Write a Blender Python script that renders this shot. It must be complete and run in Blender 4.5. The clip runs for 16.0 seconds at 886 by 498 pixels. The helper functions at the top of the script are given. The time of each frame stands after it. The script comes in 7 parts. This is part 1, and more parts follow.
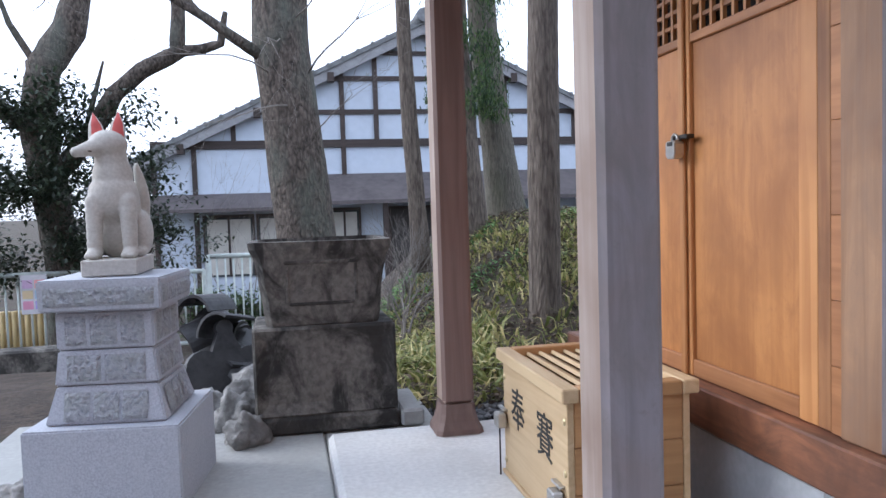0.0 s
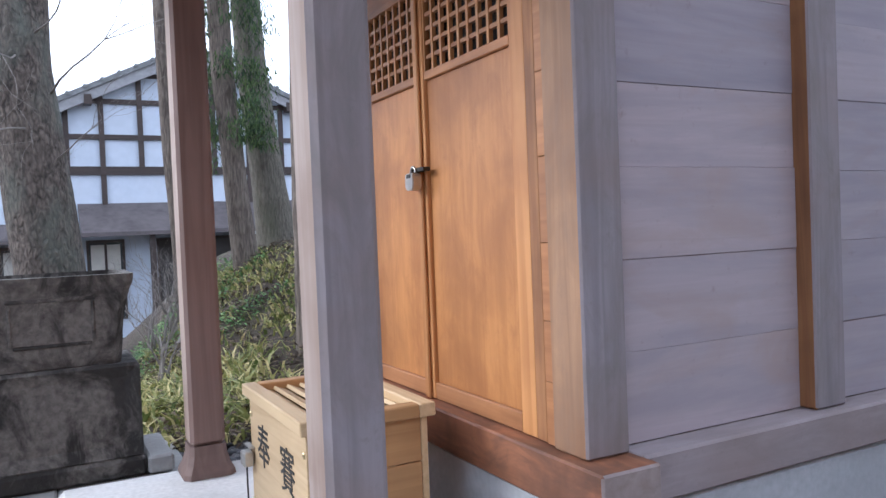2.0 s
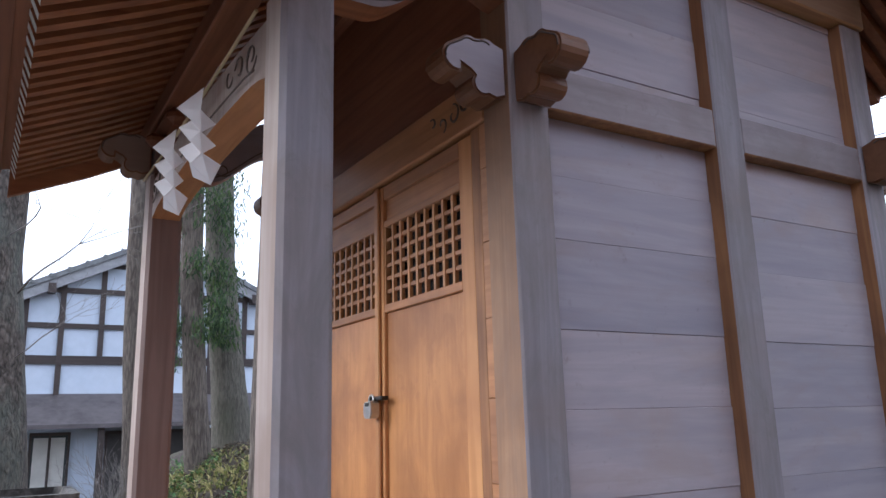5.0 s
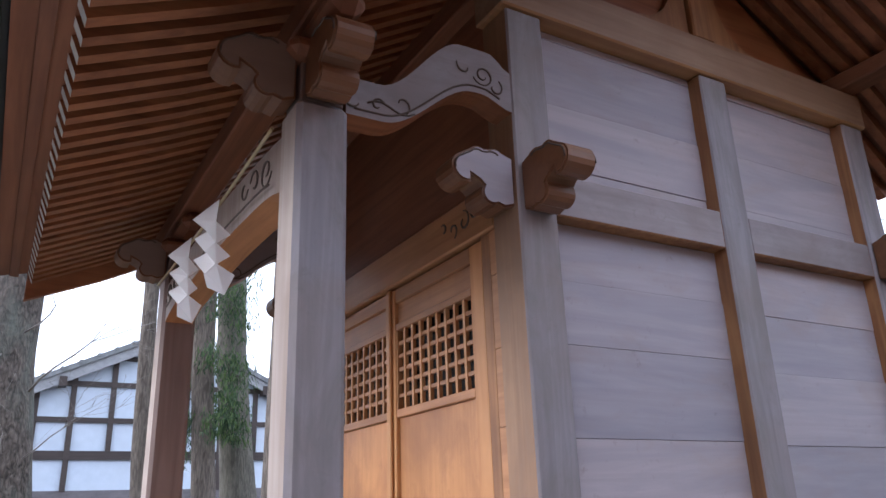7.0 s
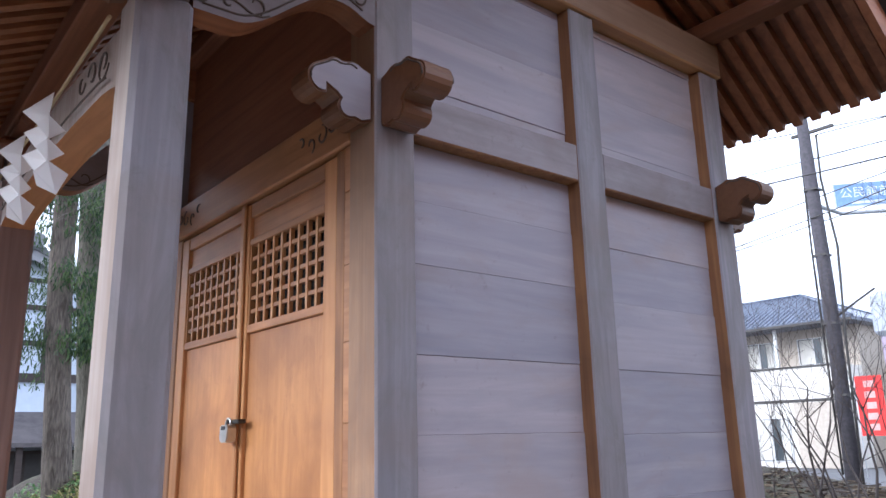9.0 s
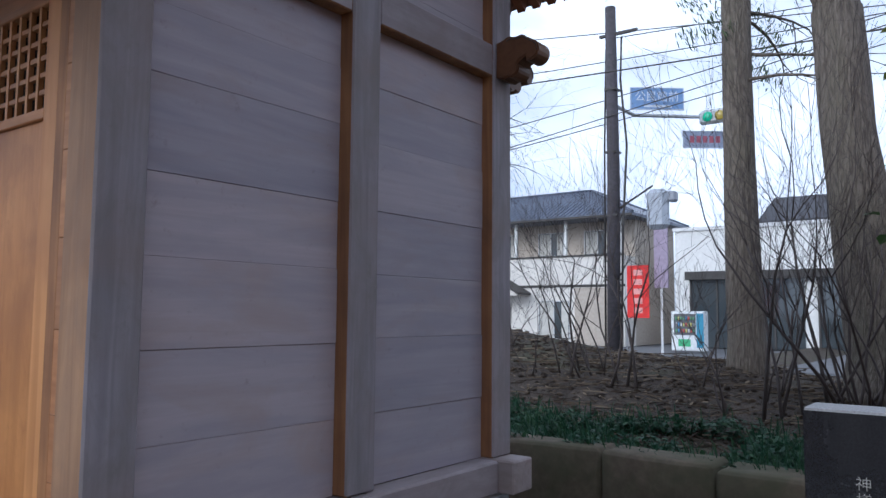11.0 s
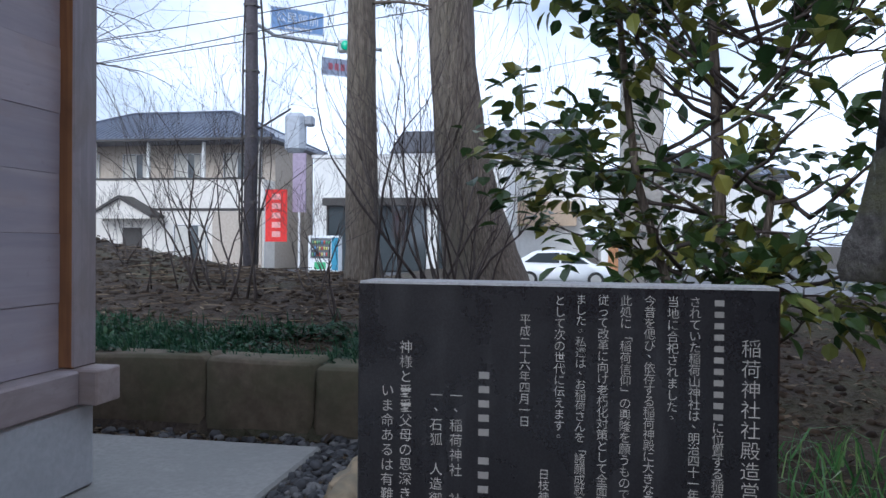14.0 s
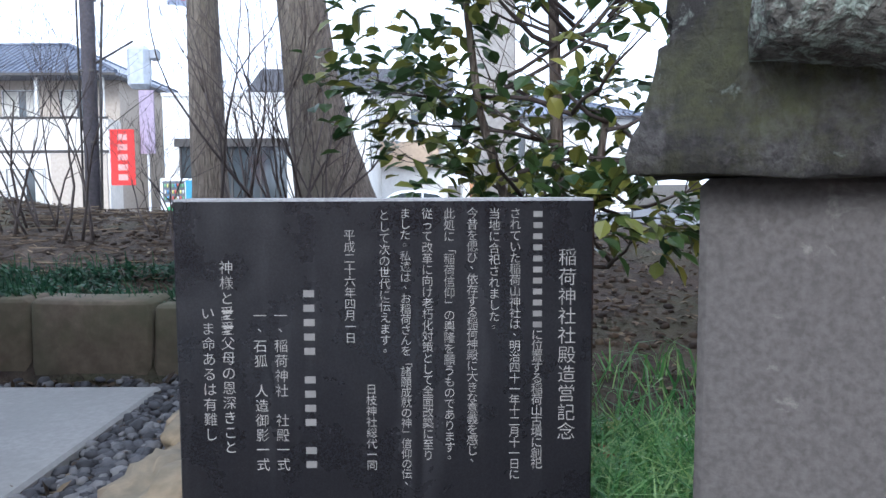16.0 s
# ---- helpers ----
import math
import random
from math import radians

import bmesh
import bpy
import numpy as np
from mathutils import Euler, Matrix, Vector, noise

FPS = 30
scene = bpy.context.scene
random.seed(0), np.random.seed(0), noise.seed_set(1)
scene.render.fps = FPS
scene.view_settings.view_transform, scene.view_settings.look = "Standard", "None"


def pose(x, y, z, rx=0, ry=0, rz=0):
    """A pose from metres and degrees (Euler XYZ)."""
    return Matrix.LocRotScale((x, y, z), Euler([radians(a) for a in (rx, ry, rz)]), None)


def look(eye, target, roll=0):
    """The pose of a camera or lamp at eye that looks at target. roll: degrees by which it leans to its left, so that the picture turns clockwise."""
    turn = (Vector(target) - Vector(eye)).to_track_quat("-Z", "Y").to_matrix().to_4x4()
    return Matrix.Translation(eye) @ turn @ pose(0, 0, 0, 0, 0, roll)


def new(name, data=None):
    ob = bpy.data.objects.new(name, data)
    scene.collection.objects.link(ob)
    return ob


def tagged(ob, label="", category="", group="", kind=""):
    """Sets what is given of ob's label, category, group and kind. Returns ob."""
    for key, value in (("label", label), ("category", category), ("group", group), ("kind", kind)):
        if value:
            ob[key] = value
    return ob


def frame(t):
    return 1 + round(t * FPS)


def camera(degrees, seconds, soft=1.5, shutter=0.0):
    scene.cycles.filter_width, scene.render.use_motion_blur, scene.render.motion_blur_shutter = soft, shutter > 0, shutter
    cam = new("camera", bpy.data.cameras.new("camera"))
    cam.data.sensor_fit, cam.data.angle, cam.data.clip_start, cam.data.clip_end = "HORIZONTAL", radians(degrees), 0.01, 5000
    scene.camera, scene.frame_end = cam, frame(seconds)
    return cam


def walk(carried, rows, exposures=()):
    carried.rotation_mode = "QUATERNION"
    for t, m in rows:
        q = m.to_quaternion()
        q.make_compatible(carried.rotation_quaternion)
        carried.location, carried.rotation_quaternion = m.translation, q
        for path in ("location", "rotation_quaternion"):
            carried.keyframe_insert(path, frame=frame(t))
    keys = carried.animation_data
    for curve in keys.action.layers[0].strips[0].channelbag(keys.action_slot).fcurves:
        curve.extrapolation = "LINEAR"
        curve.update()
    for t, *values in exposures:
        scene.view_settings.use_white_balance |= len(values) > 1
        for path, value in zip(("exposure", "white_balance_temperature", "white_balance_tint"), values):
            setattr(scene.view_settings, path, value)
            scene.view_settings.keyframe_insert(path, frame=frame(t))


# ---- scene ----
cam = camera(60.5, 16.0)
EXPOSURES = [(0, 0.38, 5700, 11), (1, 0.58, 5700, 11), (2, 0.58, 5700, 12), (3.5, 0.53, 5700, 12), (4, 0.40, 5700, 12), (7, 0.74, 5750, 12), (7.5, 0.88, 5750, 12), (8, 0.98, 5750, 12), (8.5, 1.05, 5680, 11), (9, 0.82, 5650, 11), (10, 0.05, 5500, 10), (12.5, -0.45, 5550, 9), (13, -0.3, 5550, 9), (13.5, -0.15, 5550, 9), (14.5, -0.22, 5550, 9), (15, -0.03, 5550, 9), (15.5, 0.36, 5550, 9), (16, 0.68, 5550, 9)]
PATH = [
    (0, (-1.269, -1.417, 1.035), (-0.866, 0.539, 0.922), -1.8),
    (0.5, (-1.225, -1.429, 1.031), (-0.667, 0.489, 0.922), -1.9),
    (1, (-1.179, -1.438, 1.028), (-0.469, 0.428, 0.914), -2.2),
    (1.5, (-1.154, -1.449, 1.03), (-0.335, 0.374, 0.952), -2.6),
    (2, (-1.148, -1.461, 1.033), (-0.211, 0.306, 0.978), -2.3),
    (2.5, (-1.135, -1.473, 1.038), (-0.109, 0.242, 0.967), -2.0),
    (3, (-1.123, -1.496, 1.058), (0.006, 0.154, 1.024), -1.9),
    (3.5, (-1.148, -1.53, 1.091), (-0.009, 0.109, 1.225), -1.8),
    (4, (-1.177, -1.561, 1.12), (-0.121, 0.114, 1.403), -1.4),
    (6.5, (-1.196, -1.6, 1.2), (-0.214, 0.043, 1.783), -2.1),
    (7, (-1.2, -1.609, 1.213), (-0.243, 0.021, 1.868), -2.0),
    (7.5, (-1.193, -1.611, 1.213), (-0.255, 0.01, 1.914), -1.9),
    (8, (-1.17, -1.613, 1.202), (-0.225, 0.0, 1.912), -1.3),
    (8.5, (-1.136, -1.628, 1.187), (-0.054, -0.051, 1.77), -1.4),
    (9, (-1.105, -1.646, 1.165), (0.119, -0.14, 1.647), -1.3),
    (9.5, (-1.075, -1.657, 1.136), (0.23, -0.192, 1.519), -0.6),
    (10, (-1.045, -1.671, 1.109), (0.374, -0.294, 1.413), -0.0),
    (10.2, (-1.023, -1.684, 1.093), (0.43, -0.338, 1.369), -0.1),
    (12.3, (-0.799, -1.716, 0.971), (1.009, -0.862, 0.966), 2.1),
    (12.5, (-0.799, -1.735, 0.966), (1.038, -0.943, 0.948), 1.8),
    (13, (-0.787, -1.766, 0.955), (1.108, -1.129, 0.892), 1.6),
    (13.5, (-0.782, -1.796, 0.942), (1.166, -1.343, 0.895), 0.8),
    (14, (-0.783, -1.822, 0.927), (1.184, -1.464, 0.908), 0.5),
    (14.5, (-0.779, -1.85, 0.912), (1.208, -1.625, 0.875), 0.3),
    (15, (-0.771, -1.874, 0.897), (1.225, -1.771, 0.824), 0.3),
    (15.5, (-0.758, -1.892, 0.882), (1.237, -1.85, 0.757), 0.1),
    (16, (-0.744, -1.908, 0.868), (1.249, -1.902, 0.698), -0.2),
]
walk(cam, [(t, look(e, g, r)) for t, e, g, r in PATH], EXPOSURES)

# ---- world and light ----
SUN_AZ, SUN_EL = 158.0, 26.0   # a hazy sun over the open side before the shrine
world = bpy.data.worlds.new("world")
scene.world = world
world.use_nodes = True
wn, wl = world.node_tree.nodes, world.node_tree.links
wn.clear()
w_out, w_bg = wn.new("ShaderNodeOutputWorld"), wn.new("ShaderNodeBackground")
w_sky = wn.new("ShaderNodeTexSky")
w_sky.sky_type, w_sky.sun_disc = "NISHITA", False
w_sky.sun_elevation, w_sky.sun_rotation = radians(SUN_EL), radians(90 - SUN_AZ)
w_sky.dust_density, w_sky.ozone_density = 3.0, 1.2
w_co, w_map, w_noise, w_ramp, w_mix = (wn.new(k) for k in ("ShaderNodeTexCoord", "ShaderNodeMapping", "ShaderNodeTexNoise", "ShaderNodeValToRGB", "ShaderNodeMixRGB"))
w_map.inputs["Scale"].default_value = (1.6, 1.6, 4.0)
w_noise.inputs["Scale"].default_value, w_noise.inputs["Detail"].default_value = 1.3, 6.0
w_ramp.color_ramp.elements[0].position, w_ramp.color_ramp.elements[1].position = 0.28, 0.53
w_mix.inputs[2].default_value = (12.6, 13.2, 14.6, 1)   # bright thin cloud
wl.new(w_co.outputs["Generated"], w_map.inputs["Vector"])
wl.new(w_map.outputs["Vector"], w_noise.inputs["Vector"])
wl.new(w_noise.outputs["Fac"], w_ramp.inputs["Fac"])
wl.new(w_ramp.outputs["Color"], w_mix.inputs["Fac"])
wl.new(w_sky.outputs["Color"], w_mix.inputs[1])
wl.new(w_mix.outputs["Color"], w_bg.inputs["Color"])
w_bg.inputs["Strength"].default_value = 0.12
wl.new(w_bg.outputs["Background"], w_out.inputs["Surface"])

sun = new("sun", bpy.data.lights.new("sun", "SUN"))
sun.data.energy, sun.data.angle, sun.data.color = 1.55, radians(24), (1.0, 0.97, 0.93)
sun.matrix_world = look((20 * math.cos(radians(SUN_AZ)), 20 * math.sin(radians(SUN_AZ)), 20 * math.tan(radians(SUN_EL))), (0, 0, 0))


# ---- materials ----
def nodes_of(name, rough=0.7, metal=0.0):
    m = bpy.data.materials.new(name)
    m.use_nodes = True
    n, l = m.node_tree.nodes, m.node_tree.links
    b = n["Principled BSDF"]
    b.inputs["Roughness"].default_value, b.inputs["Metallic"].default_value = rough, metal
    return m, n, l, b


def coords(n, l, scale, spread=0.0):
    co, mp = n.new("ShaderNodeTexCoord"), n.new("ShaderNodeMapping")
    mp.inputs["Scale"].default_value = scale
    l.new(co.outputs["Object"], mp.inputs["Vector"])
    if spread:
        oi, mu = n.new("ShaderNodeObjectInfo"), n.new("ShaderNodeMath")
        mu.operation = "MULTIPLY"
        mu.inputs[1].default_value = spread
        l.new(oi.outputs["Random"], mu.inputs[0])
        l.new(mu.outputs[0], mp.inputs["Location"])
    return mp.outputs["Vector"]


def noise_of(n, l, vec, scale, detail=5.0, distort=0.0, rough=0.55):
    t = n.new("ShaderNodeTexNoise")
    t.inputs["Scale"].default_value, t.inputs["Detail"].default_value = scale, detail
    t.inputs["Distortion"].default_value, t.inputs["Roughness"].default_value = distort, rough
    l.new(vec, t.inputs["Vector"])
    return t.outputs["Fac"]


def ramp_of(n, l, fac, stops):
    r = n.new("ShaderNodeValToRGB")
    e = r.color_ramp.elements
    while len(e) < len(stops):
        e.new(0.5)
    for k, (p, c) in enumerate(stops):
        e[k].position = p
        e[k].color = (*c, 1) if len(c) == 3 else c
    l.new(fac, r.inputs["Fac"])
    return r.outputs["Color"]


def mix_of(n, l, fac, a, b, mode="MIX"):
    m = n.new("ShaderNodeMixRGB")
    m.blend_type = mode
    for sock, v in ((m.inputs[0], fac), (m.inputs[1], a), (m.inputs[2], b)):
        if hasattr(v, "is_linked"):
            l.new(v, sock)
        elif isinstance(v, tuple):
            sock.default_value = (*v, 1)
        else:
            sock.default_value = v
    return m.outputs[0]


def bump_of(n, l, b, height, strength, distance=0.004):
    k = n.new("ShaderNodeBump")
    k.inputs["Strength"].default_value, k.inputs["Distance"].default_value = strength, distance
    l.new(height, k.inputs["Height"])
    l.new(k.outputs["Normal"], b.inputs["Normal"])


def wood(name, light, dark, axis, stain=None, rough=0.62, amount=0.5, bump=0.25, mottle=None, spread=0.7):
    """Sawn timber with its grain along one axis, and stains at a larger scale."""
    m, n, l, b = nodes_of(name, rough)
    s = [26.0, 26.0, 26.0]
    s["xyz".index(axis)] = 1.3
    v = coords(n, l, s, 9.0)
    grain = noise_of(n, l, v, 1.0, 6.0, 0.9)
    c = ramp_of(n, l, grain, [(0.3, dark), (0.62, light)])
    v2 = coords(n, l, (1, 1, 1), 5.0)
    big = noise_of(n, l, v2, 2.3, 4.0, 0.4)
    if stain:
        f = ramp_of(n, l, big, [(0.42, (0, 0, 0)), (0.72, (amount, amount, amount))])
        c = mix_of(n, l, f, c, stain)
    if mottle:
        s3 = [1.0, 1.0, 1.0]
        s3["xyz".index(axis)] = 0.4
        mid = noise_of(n, l, coords(n, l, s3, 7.0), 9.0, 8.0, 0.7, 0.68)
        c = mix_of(n, l, ramp_of(n, l, mid, [(0.44, (0, 0, 0)), (0.66, (spread, spread, spread))]), c, mottle)
        fine = noise_of(n, l, coords(n, l, (1, 1, 1), 3.0), 28.0, 6.0, 0.3, 0.7)
        c = mix_of(n, l, ramp_of(n, l, fine, [(0.58, (0, 0, 0)), (0.74, (0.5, 0.5, 0.5))]), c, mottle)
    oi = n.new("ShaderNodeObjectInfo")
    tone = ramp_of(n, l, oi.outputs["Random"], [(0.0, (0.86, 0.86, 0.86)), (1.0, (1.08, 1.06, 1.04))])
    c = mix_of(n, l, 1.0, c, tone, "MULTIPLY")
    l.new(c, b.inputs["Base Color"])
    bump_of(n, l, b, grain, bump, 0.003)
    return m


def stone(name, light, dark, scale=60.0, stain=None, stain_scale=3.0, amount=0.8, rough=0.85, bump=0.4, lo=0.42, hi=0.6, dist=0.004):
    m, n, l, b = nodes_of(name, rough)
    v = coords(n, l, (1, 1, 1), 6.0)
    fine = noise_of(n, l, v, scale, 5.0)
    c = ramp_of(n, l, fine, [(0.35, dark), (0.66, light)])
    if stain:
        big = noise_of(n, l, v, stain_scale, 7.0, 0.5, 0.65)
        c = mix_of(n, l, ramp_of(n, l, big, [(lo, (0, 0, 0)), (hi, (amount, amount, amount))]), c, stain)
    l.new(c, b.inputs["Base Color"])
    bump_of(n, l, b, fine, bump, dist)
    return m


def plain(name, color, rough=0.6, metal=0.0, vary=0.15, scale=8.0):
    m, n, l, b = nodes_of(name, rough, metal)
    f = noise_of(n, l, coords(n, l, (1, 1, 1), 4.0), scale, 5.0)
    lo, hi = tuple(c * (1 - vary) for c in color), tuple(min(1, c * (1 + vary)) for c in color)
    l.new(ramp_of(n, l, f, [(0.3, lo), (0.7, hi)]), b.inputs["Base Color"])
    return m


def leafy(name, a, b_, c_, rough=0.45):
    m, n, l, b = nodes_of(name, rough)
    g = n.new("ShaderNodeNewGeometry")
    l.new(ramp_of(n, l, g.outputs["Random Per Island"], [(0.0, a), (0.55, b_), (1.0, c_)]), b.inputs["Base Color"])
    tr, mx, out = n.new("ShaderNodeBsdfTranslucent"), n.new("ShaderNodeMixShader"), n["Material Output"]
    l.new(ramp_of(n, l, g.outputs["Random Per Island"], [(0.0, a), (0.55, b_), (1.0, c_)]), tr.inputs["Color"])
    mx.inputs[0].default_value = 0.3
    l.new(b.outputs[0], mx.inputs[1])
    l.new(tr.outputs[0], mx.inputs[2])
    l.new(mx.outputs[0], out.inputs["Surface"])
    return m


def bark(name, light, dark, moss=None, scale=1.0, along=2.6):
    m, n, l, b = nodes_of(name, 0.9)
    v = coords(n, l, (14 * scale, 14 * scale, along * scale), 4.0)
    w = n.new("ShaderNodeTexVoronoi")
    w.inputs["Scale"].default_value = 2.0
    w.feature = "DISTANCE_TO_EDGE"
    l.new(v, w.inputs["Vector"])
    f = noise_of(n, l, v, 1.6, 6.0, 0.8)
    h = n.new("ShaderNodeMath")
    h.operation = "MULTIPLY_ADD"
    l.new(w.outputs["Distance"], h.inputs[0])
    h.inputs[1].default_value = 0.55
    l.new(f, h.inputs[2])
    c = ramp_of(n, l, h.outputs[0], [(0.38, dark), (0.74, light)])
    if moss:
        big = noise_of(n, l, coords(n, l, (1, 1, 0.5)), 2.6, 5.0)
        c = mix_of(n, l, ramp_of(n, l, big, [(0.5, (0, 0, 0)), (0.68, (0.6, 0.6, 0.6))]), c, moss)
    l.new(c, b.inputs["Base Color"])
    bump_of(n, l, b, h.outputs[0], 1.0, 0.035)
    return m


def weathered(name, light, dark, warm, cool, spot, rough=0.75):
    """Silvered boards: fine grain along x, tan patches where the old colour is left, bluish bands, and small dark spots."""
    m, n, l, b = nodes_of(name, rough)
    grain = noise_of(n, l, coords(n, l, (1.6, 34, 34), 9.0), 1.0, 7.0, 0.8)
    c = ramp_of(n, l, grain, [(0.3, dark), (0.66, light)])
    band = noise_of(n, l, coords(n, l, (0.7, 1.0, 5.5), 7.0), 1.6, 5.0, 0.6, 0.6)
    c = mix_of(n, l, ramp_of(n, l, band, [(0.44, (0, 0, 0)), (0.64, (0.75, 0.75, 0.75))]), c, cool)
    patch = noise_of(n, l, coords(n, l, (1.0, 1.0, 2.2), 5.0), 2.4, 6.0, 0.7, 0.62)
    c = mix_of(n, l, ramp_of(n, l, patch, [(0.5, (0, 0, 0)), (0.74, (0.75, 0.75, 0.75))]), c, warm)
    dots = noise_of(n, l, coords(n, l, (1, 1, 1), 3.0), 21.0, 5.0, 0.2, 0.7)
    c = mix_of(n, l, ramp_of(n, l, dots, [(0.62, (0, 0, 0)), (0.76, (0.55, 0.55, 0.55))]), c, spot)
    oi = n.new("ShaderNodeObjectInfo")
    tone = ramp_of(n, l, oi.outputs["Random"], [(0.0, (0.84, 0.85, 0.89)), (0.5, (1.0, 0.99, 1.0)), (1.0, (1.07, 1.03, 1.01))])
    l.new(mix_of(n, l, 1.0, c, tone, "MULTIPLY"), b.inputs["Base Color"])
    bump_of(n, l, b, grain, 0.12, 0.003)
    return m


WARM_Z = wood("hinoki_upright", (0.55, 0.275, 0.105), (0.42, 0.185, 0.062), "z", (0.26, 0.10, 0.038), 0.5, 0.55)
WARM_Y = wood("hinoki_across", (0.47, 0.225, 0.095), (0.33, 0.145, 0.055), "y", (0.20, 0.085, 0.04), 0.5, 0.55)
WARM_X = wood("hinoki_deep", (0.50, 0.27, 0.12), (0.37, 0.18, 0.075), "x", (0.26, 0.12, 0.06), 0.5, 0.55)
GREY_Z = wood("grey_upright", (0.325, 0.30, 0.33), (0.235, 0.22, 0.245), "z", (0.25, 0.185, 0.15), 0.72, 0.6, 0.15, (0.205, 0.19, 0.185), 0.7)
GREY_X = weathered("weathered_boards", (0.450, 0.412, 0.442), (0.40, 0.365, 0.39), (0.385, 0.318, 0.295), (0.335, 0.318, 0.36), (0.26, 0.215, 0.20))
SILL_X = wood("weathered_sill", (0.34, 0.305, 0.325), (0.29, 0.255, 0.27), "x", (0.24, 0.18, 0.165), 0.75, 0.6, 0.12, (0.22, 0.19, 0.19), 0.6)
GREY_Y = wood("weathered_across", (0.34, 0.30, 0.30), (0.27, 0.23, 0.23), "y", (0.27, 0.19, 0.15), 0.75, 0.5, 0.15, (0.22, 0.18, 0.165), 0.6)
PALE_Z = wood("pale_upright", (0.42, 0.345, 0.30), (0.32, 0.245, 0.205), "z", (0.20, 0.125, 0.09), 0.65, 0.65)
BROWN_X = wood("brown_rafter", (0.33, 0.125, 0.05), (0.21, 0.07, 0.027), "x", (0.12, 0.04, 0.018), 0.6, 0.4)
BROWN_Y = wood("brown_beam", (0.235, 0.09, 0.042), (0.155, 0.054, 0.024), "y", (0.12, 0.04, 0.018), 0.6, 0.4)
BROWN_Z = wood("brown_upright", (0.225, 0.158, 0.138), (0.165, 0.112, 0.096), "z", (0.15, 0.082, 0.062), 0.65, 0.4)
NOSE_M = wood("oiled_timber", (0.185, 0.082, 0.036), (0.145, 0.06, 0.026), "x", (0.085, 0.035, 0.018), 0.5, 0.5, 0.08)
BOX_Y = wood("box_timber", (0.62, 0.47, 0.28), (0.49, 0.35, 0.19), "y", (0.40, 0.27, 0.15), 0.6, 0.4)
BOX_X = wood("box_timber_deep", (0.50, 0.29, 0.125), (0.36, 0.19, 0.075), "x", (0.28, 0.14, 0.06), 0.6, 0.5)
CARVE = plain("carved_line", (0.10, 0.075, 0.06), 0.8)
WHITE_TIP = plain("white_painted_tip", (0.75, 0.74, 0.70), 0.7)
COPPER = plain("roof_metal", (0.05, 0.05, 0.055), 0.45, 0.6)
DARK = plain("shade_black", (0.012, 0.01, 0.009), 0.9)
STEEL = plain("brushed_steel", (0.50, 0.49, 0.47), 0.35, 0.9, 0.1, 40)
BRASS = plain("brass_stud", (0.60, 0.50, 0.30), 0.35, 0.9)
INK = plain("black_ink", (0.02, 0.02, 0.02), 0.7)
PAPER = plain("white_paper", (0.86, 0.86, 0.86), 0.8, 0, 0.03)
CONCRETE = stone("concrete", (0.42, 0.42, 0.405), (0.34, 0.34, 0.33), 45, (0.33, 0.335, 0.32), 2.2, 0.6, 0.9, 0.25)
CONC_PALE = stone("pale_concrete", (0.66, 0.66, 0.645), (0.56, 0.56, 0.55), 50, (0.45, 0.45, 0.43), 2.6, 0.5, 0.9, 0.2, 0.5, 0.72)
CONC_BLUE = stone("foundation_concrete", (0.47, 0.50, 0.53), (0.40, 0.43, 0.455), 40, (0.33, 0.35, 0.37), 2.0, 0.5, 0.9, 0.2)
GRANITE = stone("pale_granite", (0.50, 0.52, 0.57), (0.36, 0.375, 0.43), 140, (0.46, 0.48, 0.52), 5, 0.4, 0.75, 0.25)
GRANITE_ROUGH = stone("rough_granite", (0.50, 0.52, 0.56), (0.30, 0.315, 0.36), 70, (0.36, 0.38, 0.37), 9, 0.6, 0.9, 1.0, 0.42, 0.6, 0.02)
m_, n_, l_, b_ = nodes_of("stained_stone", 0.9)
v_ = coords(n_, l_, (1, 1, 1), 6.0)
f1, f2, f3 = noise_of(n_, l_, v_, 34, 7, 0.2, 0.65), noise_of(n_, l_, coords(n_, l_, (1, 1, 0.5), 6.0), 6.5, 7, 0.7, 0.66), noise_of(n_, l_, v_, 3.4, 7, 0.6, 0.66)
c_ = ramp_of(n_, l_, f1, [(0.34, (0.115, 0.106, 0.095)), (0.66, (0.225, 0.208, 0.185))])
c_ = mix_of(n_, l_, ramp_of(n_, l_, f2, [(0.47, (0, 0, 0)), (0.60, (0.9, 0.9, 0.9))]), c_, (0.022, 0.021, 0.020))
c_ = mix_of(n_, l_, ramp_of(n_, l_, f3, [(0.48, (0, 0, 0)), (0.60, (0.88, 0.88, 0.88))]), c_, (0.030, 0.028, 0.026))
l_.new(c_, b_.inputs["Base Color"])
bump_of(n_, l_, b_, f1, 0.8, 0.008)
OLD_STONE = m_
m_, n_, l_, b_ = nodes_of("mossy_stone", 0.95)
v_ = coords(n_, l_, (1, 1, 1))
f1, f2, f3 = noise_of(n_, l_, v_, 75, 8, 0.0, 0.7), noise_of(n_, l_, coords(n_, l_, (1, 1, 0.12)), 16, 6, 0.3), noise_of(n_, l_, v_, 3.2, 7, 0.4, 0.65)
c_ = ramp_of(n_, l_, f1, [(0.36, (0.060, 0.055, 0.052)), (0.64, (0.155, 0.145, 0.137))])
c_ = mix_of(n_, l_, ramp_of(n_, l_, f2, [(0.46, (0, 0, 0)), (0.58, (0.8, 0.8, 0.8))]), c_, (0.036, 0.032, 0.029))
